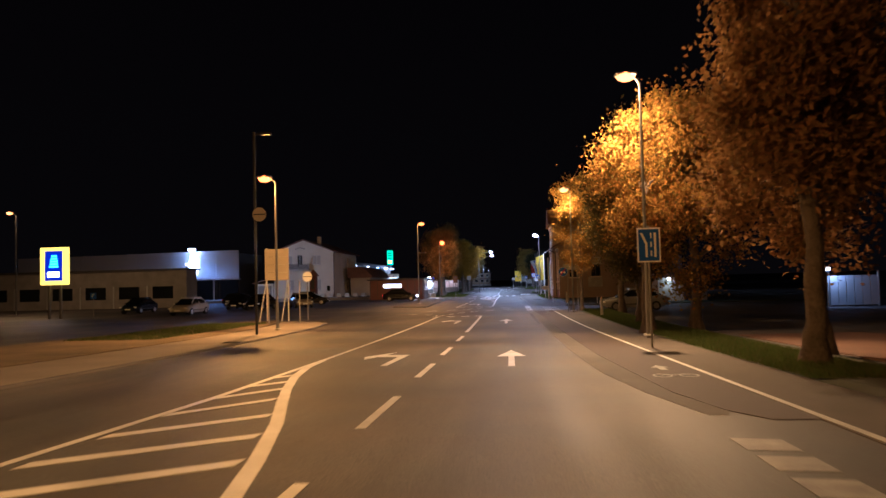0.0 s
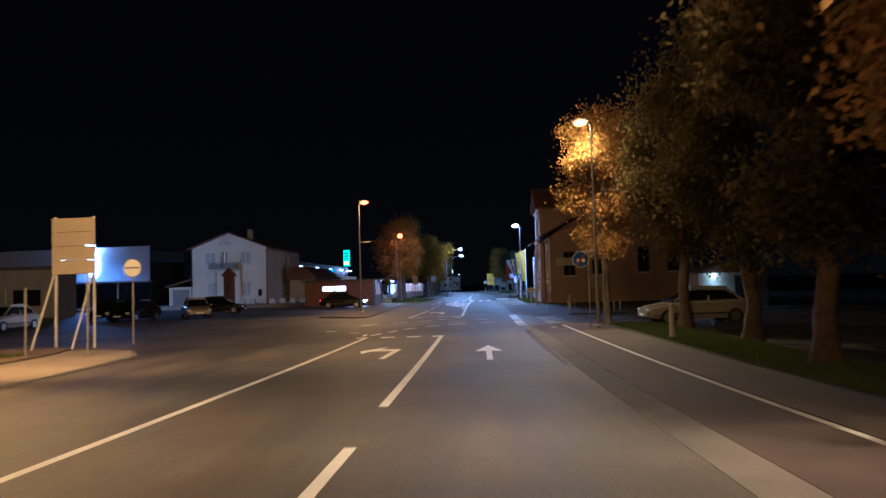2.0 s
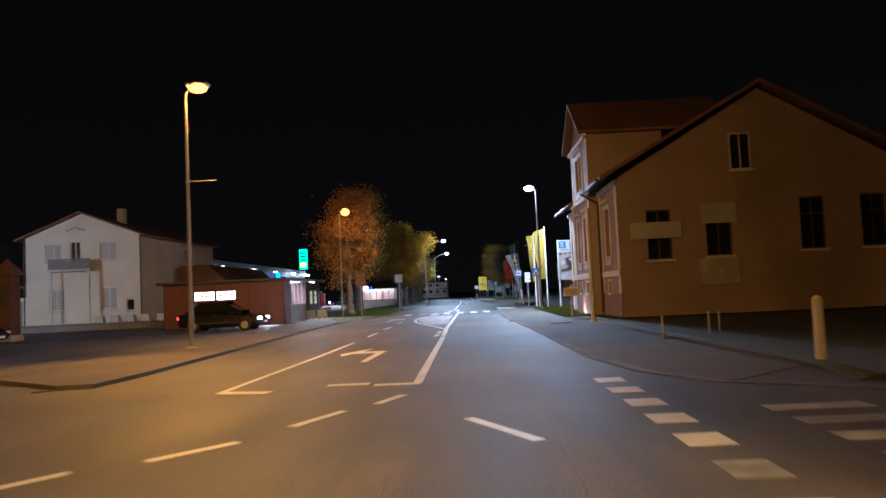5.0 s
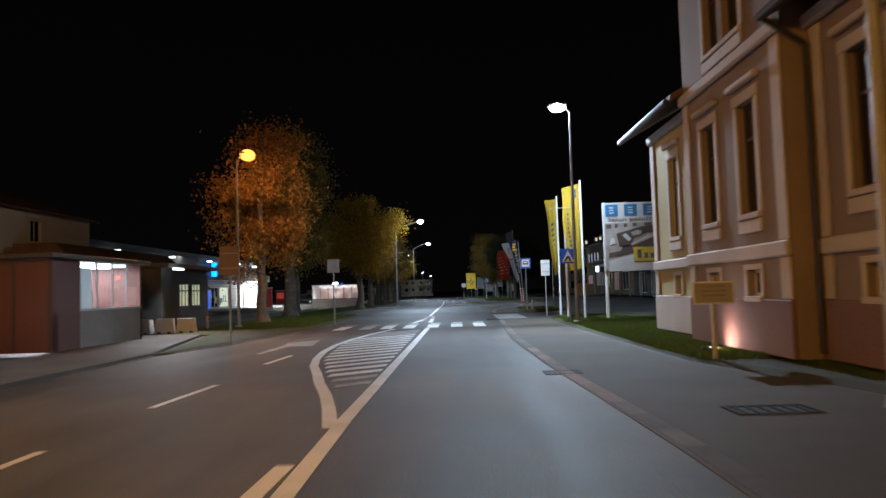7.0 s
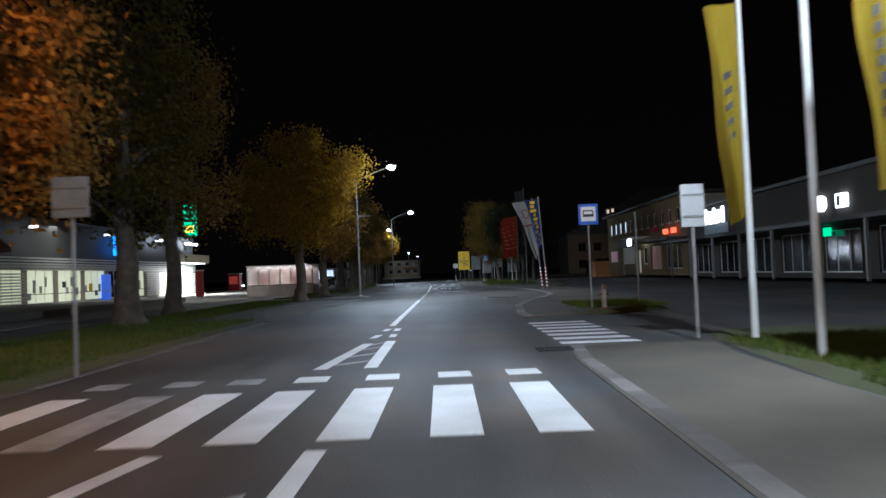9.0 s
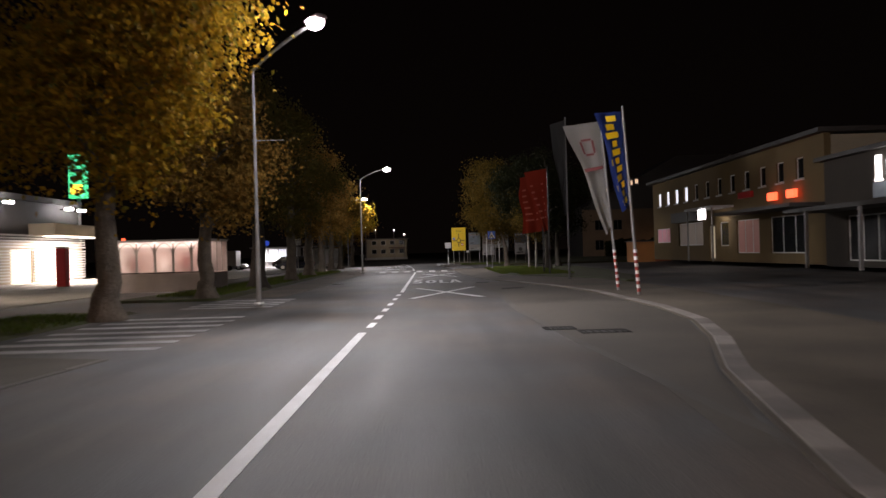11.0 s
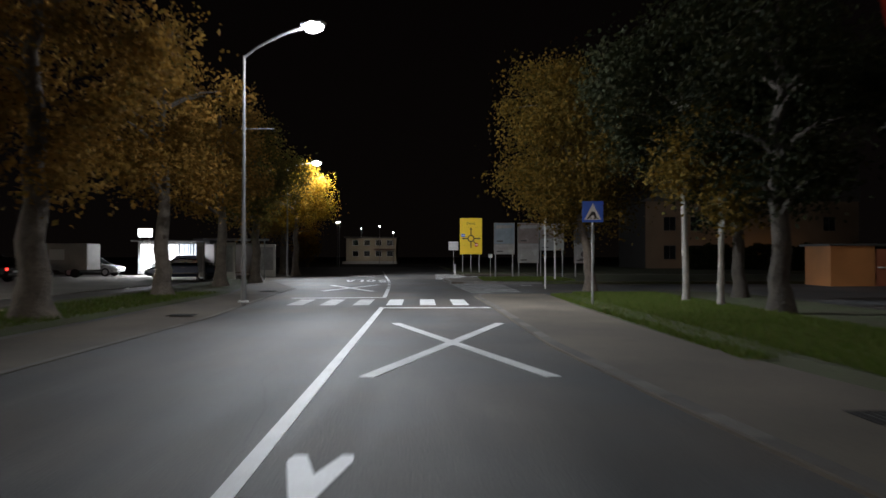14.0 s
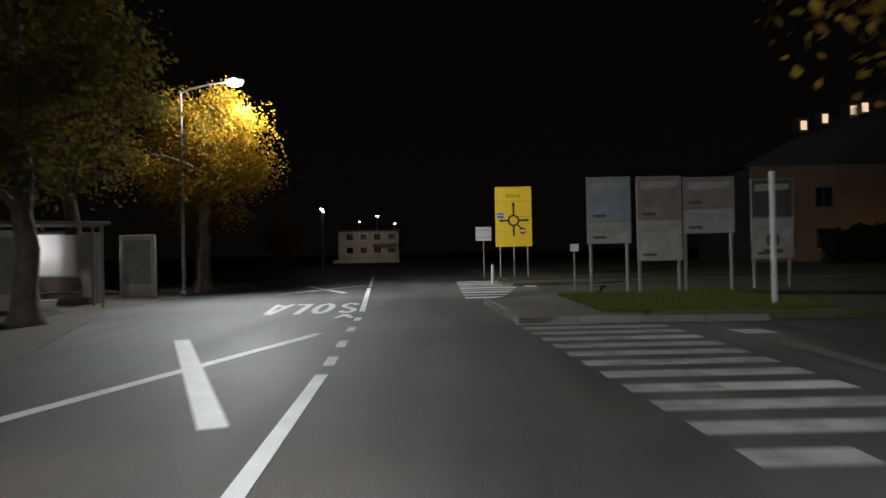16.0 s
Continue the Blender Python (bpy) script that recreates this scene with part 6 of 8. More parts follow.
SW = [(1.1, 2.25, 2.1, 4.25), (3.45, 2.3, 4.5, 4.3), (7.2, 2.4, 8.2, 4.5), (9.6, 2.4, 10.6, 4.5)]
bm = bmesh.new()
wall(bm, 11.7, 5.6, 0.4, SW, m=SOUTH)
part("wall", bm, VILLA_WALL, v)
bm = bmesh.new()
wall(bm, 11.7, 5.6, 0.4, (), m=pose(-0.005, 0, 0, 0, 0, 90) @ Matrix.Translation((0, -0.4, 0)))
part("wall", bm, VILLA_WALL, v)
bm = bmesh.new()
wall(bm, 13.7, 5.6, 0.4, (), m=Matrix.Translation((0, 11.3, 0)))
part("wall", bm, VILLA_WALL, v)
bm = bmesh.new()
prism(bm, [(0.0, 5.6), (11.7, 5.6), (5.85, 9.0)], "x", 13.32, 13.7)
part("gable", bm, VILLA_WALL, v)
bm = bmesh.new()
prism(bm, [(0.0, 5.6), (11.7, 5.6), (5.85, 9.0)], "x", 0.0, 0.38)
part("gable", bm, VILLA_WALL, v)
for a, b, c, d in FW + NW:
    big = d - b > 1
    window(v, a, b, c, d, None, PANE if a > 9 or not big else BLIND, VILLA_TRIM if not big else DFRAME, 2 if big else 1, 2 if big else 1, VILLA_TRIM)
for a, b, c, d in BW:
    big = d - b > 1
    window(v, a, b, c, d, BAY, PANE, DFRAME if big else VILLA_TRIM, 2 if big else 1, 2 if big else 1, VILLA_TRIM)
for a, b, c, d in SW:
    window(v, a, b, c, d, SOUTH, PANE, DFRAME, 2, 2, VILLA_TRIM)
window(v, 4.55, 5.7, 5.4, 7.2, SOUTH @ Matrix.Translation((0, -0.19, 0)), PANE, VILLA_TRIM, 2, 1, VILLA_TRIM)
# stucco: plinth, belt, cornices, corner strips, window hoods
for (a, b), off in (((0, 4.6), 0), ((9.7, 13.7), 0), ((4.6, 9.7), -0.45)):
    slab(v, (a, off - 0.07, 0), (b, off - 0.003, 0.95), VILLA_BASE if off or a > 5 else VILLA_TRIM, "plinth", bevel=0.02)
    slab(v, (a, off - 0.10, 1.66), (b, off - 0.003, 1.92), VILLA_TRIM, "belt", bevel=0.03)
    slab(v, (a, off - 0.14, 5.32), (b, off - 0.003, 5.56), VILLA_TRIM, "cornice", bevel=0.04)
slab(v, (4.6, -0.6, 8.1), (9.7, -0.453, 8.3), VILLA_TRIM, "cornice", bevel=0.03)
for u, off, top in ((0.0, 0, 5.3), (4.62, -0.45, 8.1), (9.32, -0.45, 8.1), (13.3, 0, 5.3), (9.75, 0, 5.3)):
    slab(v, (u, off - 0.05, 0.96), (u + 0.36, off - 0.003, 1.65), VILLA_TRIM, "corner_strip", bevel=0.015)
    slab(v, (u, off - 0.05, 1.93), (u + 0.36, off - 0.003, min(5.31, top)), VILLA_TRIM, "corner_strip", bevel=0.015)
for a, b, c, d in FW + NW + BW:
    if d - b > 1:
        off = -0.45 if 4.6 < a < 9.6 else 0.0
        for x0, x1, z0, z1 in ((a - 0.16, a, b, d), (c, c + 0.16, b, d)):
            slab(v, (x0, off - 0.04, z0), (x1, off - 0.003, z1), VILLA_TRIM, "window_surround", bevel=0.01)
        slab(v, (a - 0.18, off - 0.05, d), (c + 0.18, off - 0.003, d + 0.2), VILLA_TRIM, "window_surround", bevel=0.01)
        slab(v, (a - 0.26, off - 0.14, d + 0.3), (c + 0.26, off - 0.003, d + 0.42), VILLA_TRIM, "window_hood", bevel=0.03)
        slab(v, (a - 0.12, off - 0.06, b - 0.36), (c + 0.12, off - 0.003, b - 0.12), VILLA_TRIM, "apron", bevel=0.02)
    else:
        off = -0.45 if 4.6 < a < 9.6 else 0.0
        for x0, x1 in ((a - 0.12, a), (c, c + 0.12)):
            slab(v, (x0, off - 0.035, b), (x1, off - 0.003, d), VILLA_TRIM, "window_surround", bevel=0.008)
        slab(v, (a - 0.14, off - 0.035, d), (c + 0.14, off - 0.003, d + 0.1), VILLA_TRIM, "window_surround", bevel=0.008)
# roofs with eaves and gutters
bm = bmesh.new()
prism(bm, [(-0.75, 5.50), (5.85, 9.16), (12.45, 5.50), (12.45, 5.66), (5.85, 9.34), (-0.75, 5.66)], "x", -0.35, 4.58)
prism(bm, [(2.2, 7.15), (5.85, 9.16), (12.45, 5.50), (12.45, 5.66), (5.85, 9.34), (2.2, 7.32)], "x", 4.58, 9.72)
prism(bm, [(-0.75, 5.50), (5.85, 9.16), (12.45, 5.50), (12.45, 5.66), (5.85, 9.34), (-0.75, 5.66)], "x", 9.72, 14.05)
part("roof", bm, TILE, v, "brown tiled roof")
bm = bmesh.new()
prism(bm, [(4.25, 8.28), (7.15, 10.2), (10.05, 8.28), (10.05, 8.42), (7.15, 10.38), (4.25, 8.42)], "y", -0.85, 6.2)
part("bay_roof", bm, TILE, v, "brown tiled cross gable roof")
bm = bmesh.new()
prism(bm, [(4.6, 8.3), (9.7, 8.3), (7.15, 10.1)], "y", -0.44, -0.1)
part("gable", bm, VILLA_WALL, v)
for a, b in ((-0.35, 4.5), (9.8, 14.05)):
    bm = bmesh.new()
    rod(bm, (a, -0.82, 5.52), (b, -0.82, 5.52), 0.075, n=8)
    part("gutter", bm, DARK, v)
bm = bmesh.new()
rod(bm, (9.85, -0.82, 5.5), (9.85, -0.12, 5.05), 0.05, n=8)
rod(bm, (9.85, -0.12, 5.05), (9.85, -0.12, 0.1), 0.05, n=8)
part("downpipe", bm, DARK, v)
bm = bmesh.new()
rod(bm, (4.75, -0.5, 8.4), (4.35, -0.6, 9.5), 0.03, 0.01, 6)
part("spike", bm, DARK, v)
for (a, b, c, d), mat, label in (((0.45, 3.1, 2.45, 3.75), BOARD, "grey sign board on the wall"), ((3.3, 3.6, 4.65, 4.4), BOARD, "grey notice panel"), ((3.1, 1.15, 4.65, 2.2), POST_PALE, "pale notice panel")):
    slab(v, (a, -0.09, b), (c, -0.003, d), mat, "wall_sign", SOUTH, 0.01, label)
# lamp at the foot of the villa
g = thing("ground_spotlight", (6.34, 90.2, 0.06), "small black ground spotlight shining on the villa", "spotlight")
bm = bmesh.new()
box(bm, (-0.08, -0.06, 0), (0.08, 0.06, 0.1), 0.02)
part("case", bm, DARK, g)
bm = bmesh.new()
box(bm, (0.08, -0.045, 0.03), (0.09, 0.045, 0.09))
part("lens", bm, glow("pinkish_lens", (1.0, 0.62, 0.45), 6), g)
spot("villa_uplight", (6.46, 90.2, 0.14), (6.95, 90.0, 0.3), 42, (1.0, 0.62, 0.48), 165, 0.9, 0.08)

# white house with a balcony
h = thing("white_house", (-34.0, 111.3, 0.3), "white two-storey gabled house with balcony and blinds", "house")
h.scale = (0.925, 1, 1.03)
HW = [(1.7, 4.9, 3.1, 6.3), (3.9, 4.45, 4.8, 6.4), (6.5, 4.9, 7.9, 6.3), (6.6, 1.1, 7.9, 2.75), (2.0, 1.1, 3.3, 2.75), (8.75, 0.9, 9.4, 1.8)]
bm = bmesh.new()
wall(bm, 10, 6.8, 0.35, HW)
part("wall", bm, HOUSE_WHITE, h)
bm = bmesh.new()
prism(bm, [(0, 6.8), (10, 6.8), (5, 8.55)], "y", 0.0, 0.35)
part("gable", bm, HOUSE_WHITE, h)
bm = bmesh.new()
wall(bm, 16, 6.8, 0.35, [(9.0, 1.0, 10.2, 2.4), (9.0, 4.8, 10.2, 6.1)], m=pose(10, 0.36, 0, 0, 0, 90))
part("wall", bm, HOUSE_WHITE, h)
bm = bmesh.new()
wall(bm, 16, 6.8, 0.35, (), m=pose(0.35, 0.36, 0, 0, 0, 90))
part("wall", bm, HOUSE_WHITE, h)
bm = bmesh.new()
wall(bm, 10, 6.8, 0.35, (), m=pose(0, 16.37, 0))
part("wall", bm, HOUSE_WHITE, h)
for i, (a, b, c, d) in enumerate(HW):
    window(h, a, b, c, d, None, BLIND if i in (0, 2, 3, 4) else PANE, FRAME, 2 if c - a > 0.7 else 1, 1, CONCRETE)
for z in (1.0, 4.8):
    window(h, 9.0, z, 10.2, z + 1.35, pose(10, 0.36, 0, 0, 0, 90), PANE, FRAME, 2, 1, CONCRETE)
bm = bmesh.new()
prism(bm, [(-0.7, 6.56), (5, 8.56), (10.7, 6.56), (10.7, 6.68), (5, 8.7), (-0.7, 6.68)], "y", -0.55, 16.9)
part("roof", bm, TILE, h, "dark tiled gable roof")
slab(h, (2.6, -1.1, 4.05), (6.2, -0.003, 4.2), CONCRETE, "balcony_floor")
for u in np.linspace(2.62, 6.16, 22):
    slab(h, (u, -1.08, 4.2), (u + 0.03, -1.05, 4.95), DARK, "railing_bar")
slab(h, (2.6, -1.1, 4.95), (6.2, -1.03, 5.0), DARK, "handrail")
for a in (2.65, 4.45):
    slab(h, (a, -1.04, 4.25), (a + 1.7, -1.01, 4.9), GREY_PANEL, "balcony_screen")
for u in (2.7, 5.95):
    slab(h, (u, -1.05, 0.0), (u + 0.16, -0.89, 4.047), HOUSE_WHITE, "balcony_post")
for u in (10.08, -0.08):
    bm = bmesh.new()
    rod(bm, (u, -0.12, 0), (u, -0.12, 6.6), 0.05, n=8)
    part("downpipe", bm, DARK, h)
bm = bmesh.new()
box(bm, (6.5, 3.0, 7.6), (7.1, 3.6, 9.2))
part("chimney", bm, CONCRETE, h)
bm = bmesh.new()
for i in range(5):
    box(bm, (3.6 + 0.35 * i, -0.03, 7.2 + 0.1 * (2 - abs(i - 2))), (3.85 + 0.35 * i, -0.004, 7.36 + 0.1 * (2 - abs(i - 2))))
part("wall_writing", bm, GREYFACE, h)
a = thing("garage_annex", (-37.2, 111.8, 0.3), "low white annex beside the white house", "annex")
slab(a, (0, 0, 0), (3.18, 6, 2.3), HOUSE_WHITE, "wall")
bm = bmesh.new()
prism(bm, [(-0.3, 2.3), (3.18, 3.2), (3.18, 3.38), (-0.3, 2.46)], "y", -0.3, 6.2)
part("roof", bm, TILE, a)
slab(a, (0.5, -0.04, 0), (2.6, -0.003, 2.0), GREY_PANEL, "door")
# dark wing behind the house
a = thing("rear_wing", (-23.6, 118, 0.3), "low cream rear building with a dark sloping roof", "outbuilding")
slab(a, (0, 0, 0), (3.2, 16, 3.0), CREAM, "wall")
bm = bmesh.new()
prism(bm, [(-0.4, 2.9), (3.6, 2.9), (3.6, 3.1), (2.0, 4.6), (-0.4, 4.6)], "y", -0.4, 16.4)
part("roof", bm, TILE, a)

# wayside shrine
s = thing("wayside_shrine", on_road(-22.3, 90.6, 0.0), "slim red-brown wayside shrine with a pyramid roof", "shrine")
s.scale = (0.62, 0.62, 1.03)
slab(s, (-0.8, -0.8, 0), (0.8, 0.8, 0.3), CONCRETE, "step", bevel=0.02)
slab(s, (-0.65, -0.65, 0.3), (0.65, 0.65, 3.25), KIOSK, "shaft", bevel=0.02)
bm = bmesh.new()
p = [bm.verts.new((x, y, 3.25)) for x, y in ((-0.95, -0.95), (0.95, -0.95), (0.95, 0.95), (-0.95, 0.95))]
q = [bm.verts.new((x, y, 3.32)) for x, y in ((-0.95, -0.95), (0.95, -0.95), (0.95, 0.95), (-0.95, 0.95))]
t = bm.verts.new((0, 0, 4.1))
bm.faces.new(p[::-1])
for i in range(4):
    bm.faces.new((p[i], p[(i + 1) % 4], q[(i + 1) % 4], q[i]))
    bm.faces.new((q[i], q[(i + 1) % 4], t))
part("roof", bm, TILE, s)
slab(s, (-0.35, -0.67, 1.7), (0.35, -0.653, 2.8), DARK_PANEL, "niche")

# concrete barrier blocks
def barrier(x, y, turn=0.0, up=0.12, mat=CONCRETE):
    b = thing("barrier_block", on_road(x, y, up), "white tapered concrete barrier block", "barrier block", "barrier blocks", turn)
    bm = bmesh.new()
    prism(bm, [(-0.37, 0.0), (0.37, 0.0), (0.30, 0.56), (-0.30, 0.56)], "y", -0.22, 0.22)
    bmesh.ops.bevel(bm, geom=bm.edges[:], offset=0.02, segments=1, affect="EDGES")
    part("block", bm, CONCRETE, b)
    for dx in (-0.18, 0.18):
        bm = bmesh.new()
        box(bm, (dx - 0.07, -0.235, 0.0), (dx + 0.07, -0.21, 0.07))
        part("slot", bm, DARK, b)
    return b


first = barrier(-10.3, 103.2)
for i in (-1, 1, 2):
    copy_thing(first, pose(-10.3 + 0.8 * i * 0.9, 103.2 + 0.3 * i, gz(103) + 0.12, 0, 0, 12))
for i in range(8):
    copy_thing(first, pose(-27.2 + 1.25 * i, 109.6 - 0.1 * i, 0.35, 0, 0, -4) @ Matrix.Scale(1.0, 4))

# red-brown kiosk with a lit glass booth
k = thing("kiosk", (-16.1, 95.0, 0.1), "flat-roofed red-brown kiosk with a brightly lit glass booth", "kiosk")
bm = bmesh.new()
wall(bm, 6.9, 2.5, 0.12, [(1.8, 1.55, 2.95, 2.0), (3.05, 1.55, 4.1, 2.0)])
part("wall", bm, KIOSK, k)
for u in np.linspace(0.0, 6.8, 8):
    slab(k, (u, -0.03, 0.0), (u + 0.06, -0.003, 2.5), DARK_PANEL, "panel_joint")
for a, b in ((1.8, 2.95), (3.05, 4.1)):
    slab(k, (a, 0.02, 1.55), (b, 0.06, 2.0), L_WHITE, "light_panel", label="glowing white panel")
    for i in range(4):
        bm = bmesh.new()
        box(bm, (a + 0.12 + 0.22 * i, 0.012, 1.7), (a + 0.26 + 0.22 * i, 0.018, 1.86))
        part("writing_bar", bm, RED, k)
for lg, px in ((1.3, 6.9), (5.4, 0.12)):
    bm = bmesh.new()
    wall(bm, lg, 2.5, 0.12, (), m=pose(px, 0.13, 0, 0, 0, 90))
    part("wall", bm, KIOSK, k)
slab(k, (-0.3, -0.35, 2.5), (7.1, 5.9, 2.64), DARK_PANEL, "roof", bevel=0.02)
slab(k, (0.13, 5.42, 0.0), (6.9, 5.54, 2.5), KIOSK, "wall")
EAST = pose(6.9, 1.45, 0, 0, 0, 90)
slab(k, (0, 0.0, 0.0), (4.1, 0.08, 1.05), WARM_GREY, "parapet", EAST, label="grey panel under the glass")
for u in (0.0, 1.0, 2.0, 3.0, 4.05):
    slab(k, (u, 0.0, 1.05), (u + 0.04, 0.07, 2.5), GREY_PANEL, "mullion", EAST)
slab(k, (0, -0.01, 1.05), (4.1, 0.09, 1.11), ALU, "rail", EAST)
for u in (0.0, 1.0, 2.0, 3.0):
    pn = slab(k, (u + 0.08, 0.03, 1.12), (u + 0.99, 0.042, 2.48), CLEAR, "pane", EAST)
    pn.visible_shadow = False
    for yy in (0.35, 1.35):
        bm = bmesh.new()
        rod(bm, (u + 0.52, yy + 0.18, 2.42), (u + 0.52, yy + 0.18, 2.495), 0.27, n=16)
        bm.transform(EAST)
        part("ceiling_light", bm, L_SHOP, k)
slab(k, (0.06, 0.1, 1.06), (0.86, 0.16, 2.3), WHITE, "display_panel", EAST, label="white display panel behind the glass")
for u in (1.3, 2.2, 3.1):
    slab(k, (u, 1.3, 0.96), (u + 0.25, 1.55, 1.5 + 0.2 * (u > 2)), RED if u < 2 else DARKPRINT, "goods", EAST)
slab(k, (0.02, 2.6, 0.02), (4.1, 2.68, 2.48), surface("pale_kiosk_interior", (0.55, 0.48, 0.46), 0.7, bump=0.05), "back_wall", EAST)
slab(k, (0.1, 0.5, 0.0), (3.6, 1.0, 0.95), surface("counter_front", (0.34, 0.20, 0.18), 0.5, bump=0.05), "counter", EAST)
for i in range(4):
    slab(k, (0.3 + 0.9 * i, 2.3, 1.2), (0.9 + 0.9 * i, 2.59, 2.1), RED if i % 2 else WHITE, "poster", EAST)
area("kiosk_light", (-10.6, 98.4, 2.5), (-10.6, 98.4, 0), 240, (1.0, 0.95, 0.92), 1.4, 3.4)
# dark kiosk behind it
# glow in the panes stands in for the supermarket's light seen through them
SHOP_SEEN_THROUGH = glow("shop_light_through_panes", (0.93, 0.90, 0.52), 0.22)
k = thing("dark_kiosk", (-10.4, 105.2, 0.1), "dark flat-roofed kiosk, shop light from beyond showing in its panes", "kiosk", turn=90)
bm = bmesh.new()
wall(bm, 5.6, 2.6, 0.12, [(2.0, 0.95, 3.2, 2.0), (3.5, 0.95, 4.7, 2.0)])
part("wall", bm, DARK_PANEL, k)
bm = bmesh.new()
wall(bm, 3.0, 2.6, 0.12, [(0.4, 0.95, 1.6, 2.0)], m=pose(0.0, 0.0, 0, 0, 0, 90) @ Matrix.Translation((0.13, -0.12, 0)))
part("wall", bm, DARK_PANEL, k)
bm = bmesh.new()
wall(bm, 3.0, 2.6, 0.12, (), m=pose(5.6, 0.13, 0, 0, 0, 90))
part("wall", bm, DARK_PANEL, k)
slab(k, (-0.3, -0.4, 2.6), (5.9, 3.4, 2.78), DARK_PANEL, "roof", bevel=0.02)
for a in (2.0, 3.5):
    window(k, a, 0.95, a + 1.2, 2.0, None, SHOP_SEEN_THROUGH, DFRAME, 3, 2, None, 0.05)

bm = bmesh.new()
box(bm, (0.1, -0.62, 2.5), (0.9, -0.42, 2.58), 0.02)
part("eave_lamp", bm, L_SHOP, k, "glowing white lamp under the eave")
spot("eave_light", (-9.85, 104.9, 2.5), (-9.6, 102.6, 0.0), 380, (1.0, 0.97, 0.9), 150, 0.7, 0.1)

# pale hall with blue-white light, west of the junction
b = thing("pale_hall", (-77.0, 113.5, 0.0), "long pale metal-clad hall lit blue-white from above", "hall")
b.scale = (1.22, 1.22, 1.24)
for i in range(10):
    slab(b, (3.0 * i, 0.0, 2.9), (3.0 * i + 2.98, 0.15, 6.2 + 0.03 * i), PALE_PANEL, "cladding_panel")
# the hall's unlit east side is shown by a dark body colour
slab(b, (0, 0.2, 0), (30, 9, 6.1), DARK_PANEL, "body")
for i in range(10):
    slab(b, (3.0 * i + 0.1, 0.05, 0.1), (3.0 * i + 2.9, 0.19, 2.7), PANE, "shop_window")
    slab(b, (3.0 * i - 0.08, -0.9, 0.0), (3.0 * i + 0.08, -0.74, 2.9), ALU, "column")
slab(b, (-0.3, -1.2, 2.75), (30.3, -0.003, 2.9), PALE_PANEL, "canopy")
bm = bmesh.new()
prism(bm, ring(24.1, 4.7, 1.15, 24), "y", -0.22, -0.03)
for vv in bm.verts:
    vv.co.x = 24.1 + (vv.co.x - 24.1) * 0.55
    vv.co.z = 4.7 + (vv.co.z - 4.7) * 1.25
part("oval_sign", bm, glow("lit_blue_white_sign", (0.62, 0.75, 1.0), 6.0), b, "glowing white oval sign")
bm = bmesh.new()
box(bm, (23.7, -0.9, 6.5), (24.4, -0.3, 6.8), 0.04)
part("floodlight", bm, glow("floodlight_lens", (0.6, 0.75, 1.0), 40), b, "glowing blue-white floodlight")
spot("flood", (-47.6, 112.0, 7.9), (-46.5, 105.0, 0.0), 1300, (0.36, 0.56, 1.0), 165, 0.5, 0.2)
# dark food shop
b = thing("food_shop", (-82, 88.0, 0.0), "long low dark food shop with a flat roof", "shop")
slab(b, (0, 0, 0), (44.6, 3.0, 4.5), WARM_GREY, "body")
slab(b, (-0.3, -0.3, 4.5), (44.9, 3.3, 4.75), DARK_PANEL, "roof")
# added floodlight and stand; the source lighting the white house is unseen
slab(b, (43.4, 2.6, 4.75), (43.5, 2.7, 5.1), DARK, "added_light_stand")
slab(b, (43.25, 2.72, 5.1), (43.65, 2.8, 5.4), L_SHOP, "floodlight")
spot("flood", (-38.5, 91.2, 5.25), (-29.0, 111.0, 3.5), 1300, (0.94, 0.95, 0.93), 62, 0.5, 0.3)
for i in range(10):
    slab(b, (1.6 + 4.3 * i, -0.05, 1.1), (4.2 + 4.3 * i, -0.003, 2.6), PANE, "shop_window")
    slab(b, (0.85 + 4.3 * i, -0.09, 0.0), (0.99 + 4.3 * i, -0.003, 2.7), ALU, "mullion")

# supermarket behind the trees: slatted front, bright entrance
b = thing("supermarket", (-27.0, 128.0, 0.03), "supermarket with a horizontally slatted front and bright windows", "supermarket", turn=90)
shop_rnd = random.Random(4)
BLUE_DIM = glow("dim_blue_panel", (0.03, 0.10, 0.55), 0.5)
SHOP_LIGHT = glow("greenish_shop_light", (0.93, 0.92, 0.60), 0.34)
bm = bmesh.new()
WIN = [(4 + 4.0 * i, 0.3, 7.4 + 4.0 * i, 2.7) for i in range(9)] + [(43.0, 0.1, 45.6, 2.5)]
wall(bm, 53, 3.0, 0.2, WIN)
part("wall", bm, CREAM, b)
# dark cladding colour stands in for the lack of light above the slats
slab(b, (0, 0.25, 3.0), (53, 14, 6.0), DARK_PANEL, "unlit_upper_wall")
slab(b, (-0.2, 0.0, 5.9), (53.2, 14.2, 6.3), DARK_PANEL, "roof_edge")
slab(b, (0, 4.0, 0), (53, 4.2, 3.0), CREAM, "back_wall")
for j in range(5):
    slab(b, (0, -0.16, 2.6 + 0.2 * j), (53.2, -0.06, 2.71 + 0.2 * j), WHITEPOLE, "slat")
for j in range(11):
    slab(b, (12.2, -0.16, 0.3 + 0.2 * j), (19.4, -0.06, 0.41 + 0.2 * j), WHITEPOLE, "slat")
slab(b, (3.6, -0.5, 0.92), (39.4, -0.44, 0.98), STEEL, "trolley_rail")
slab(b, (0, -1.2, 0.0), (53.2, -0.003, 0.14), CONCRETE, "front_step")
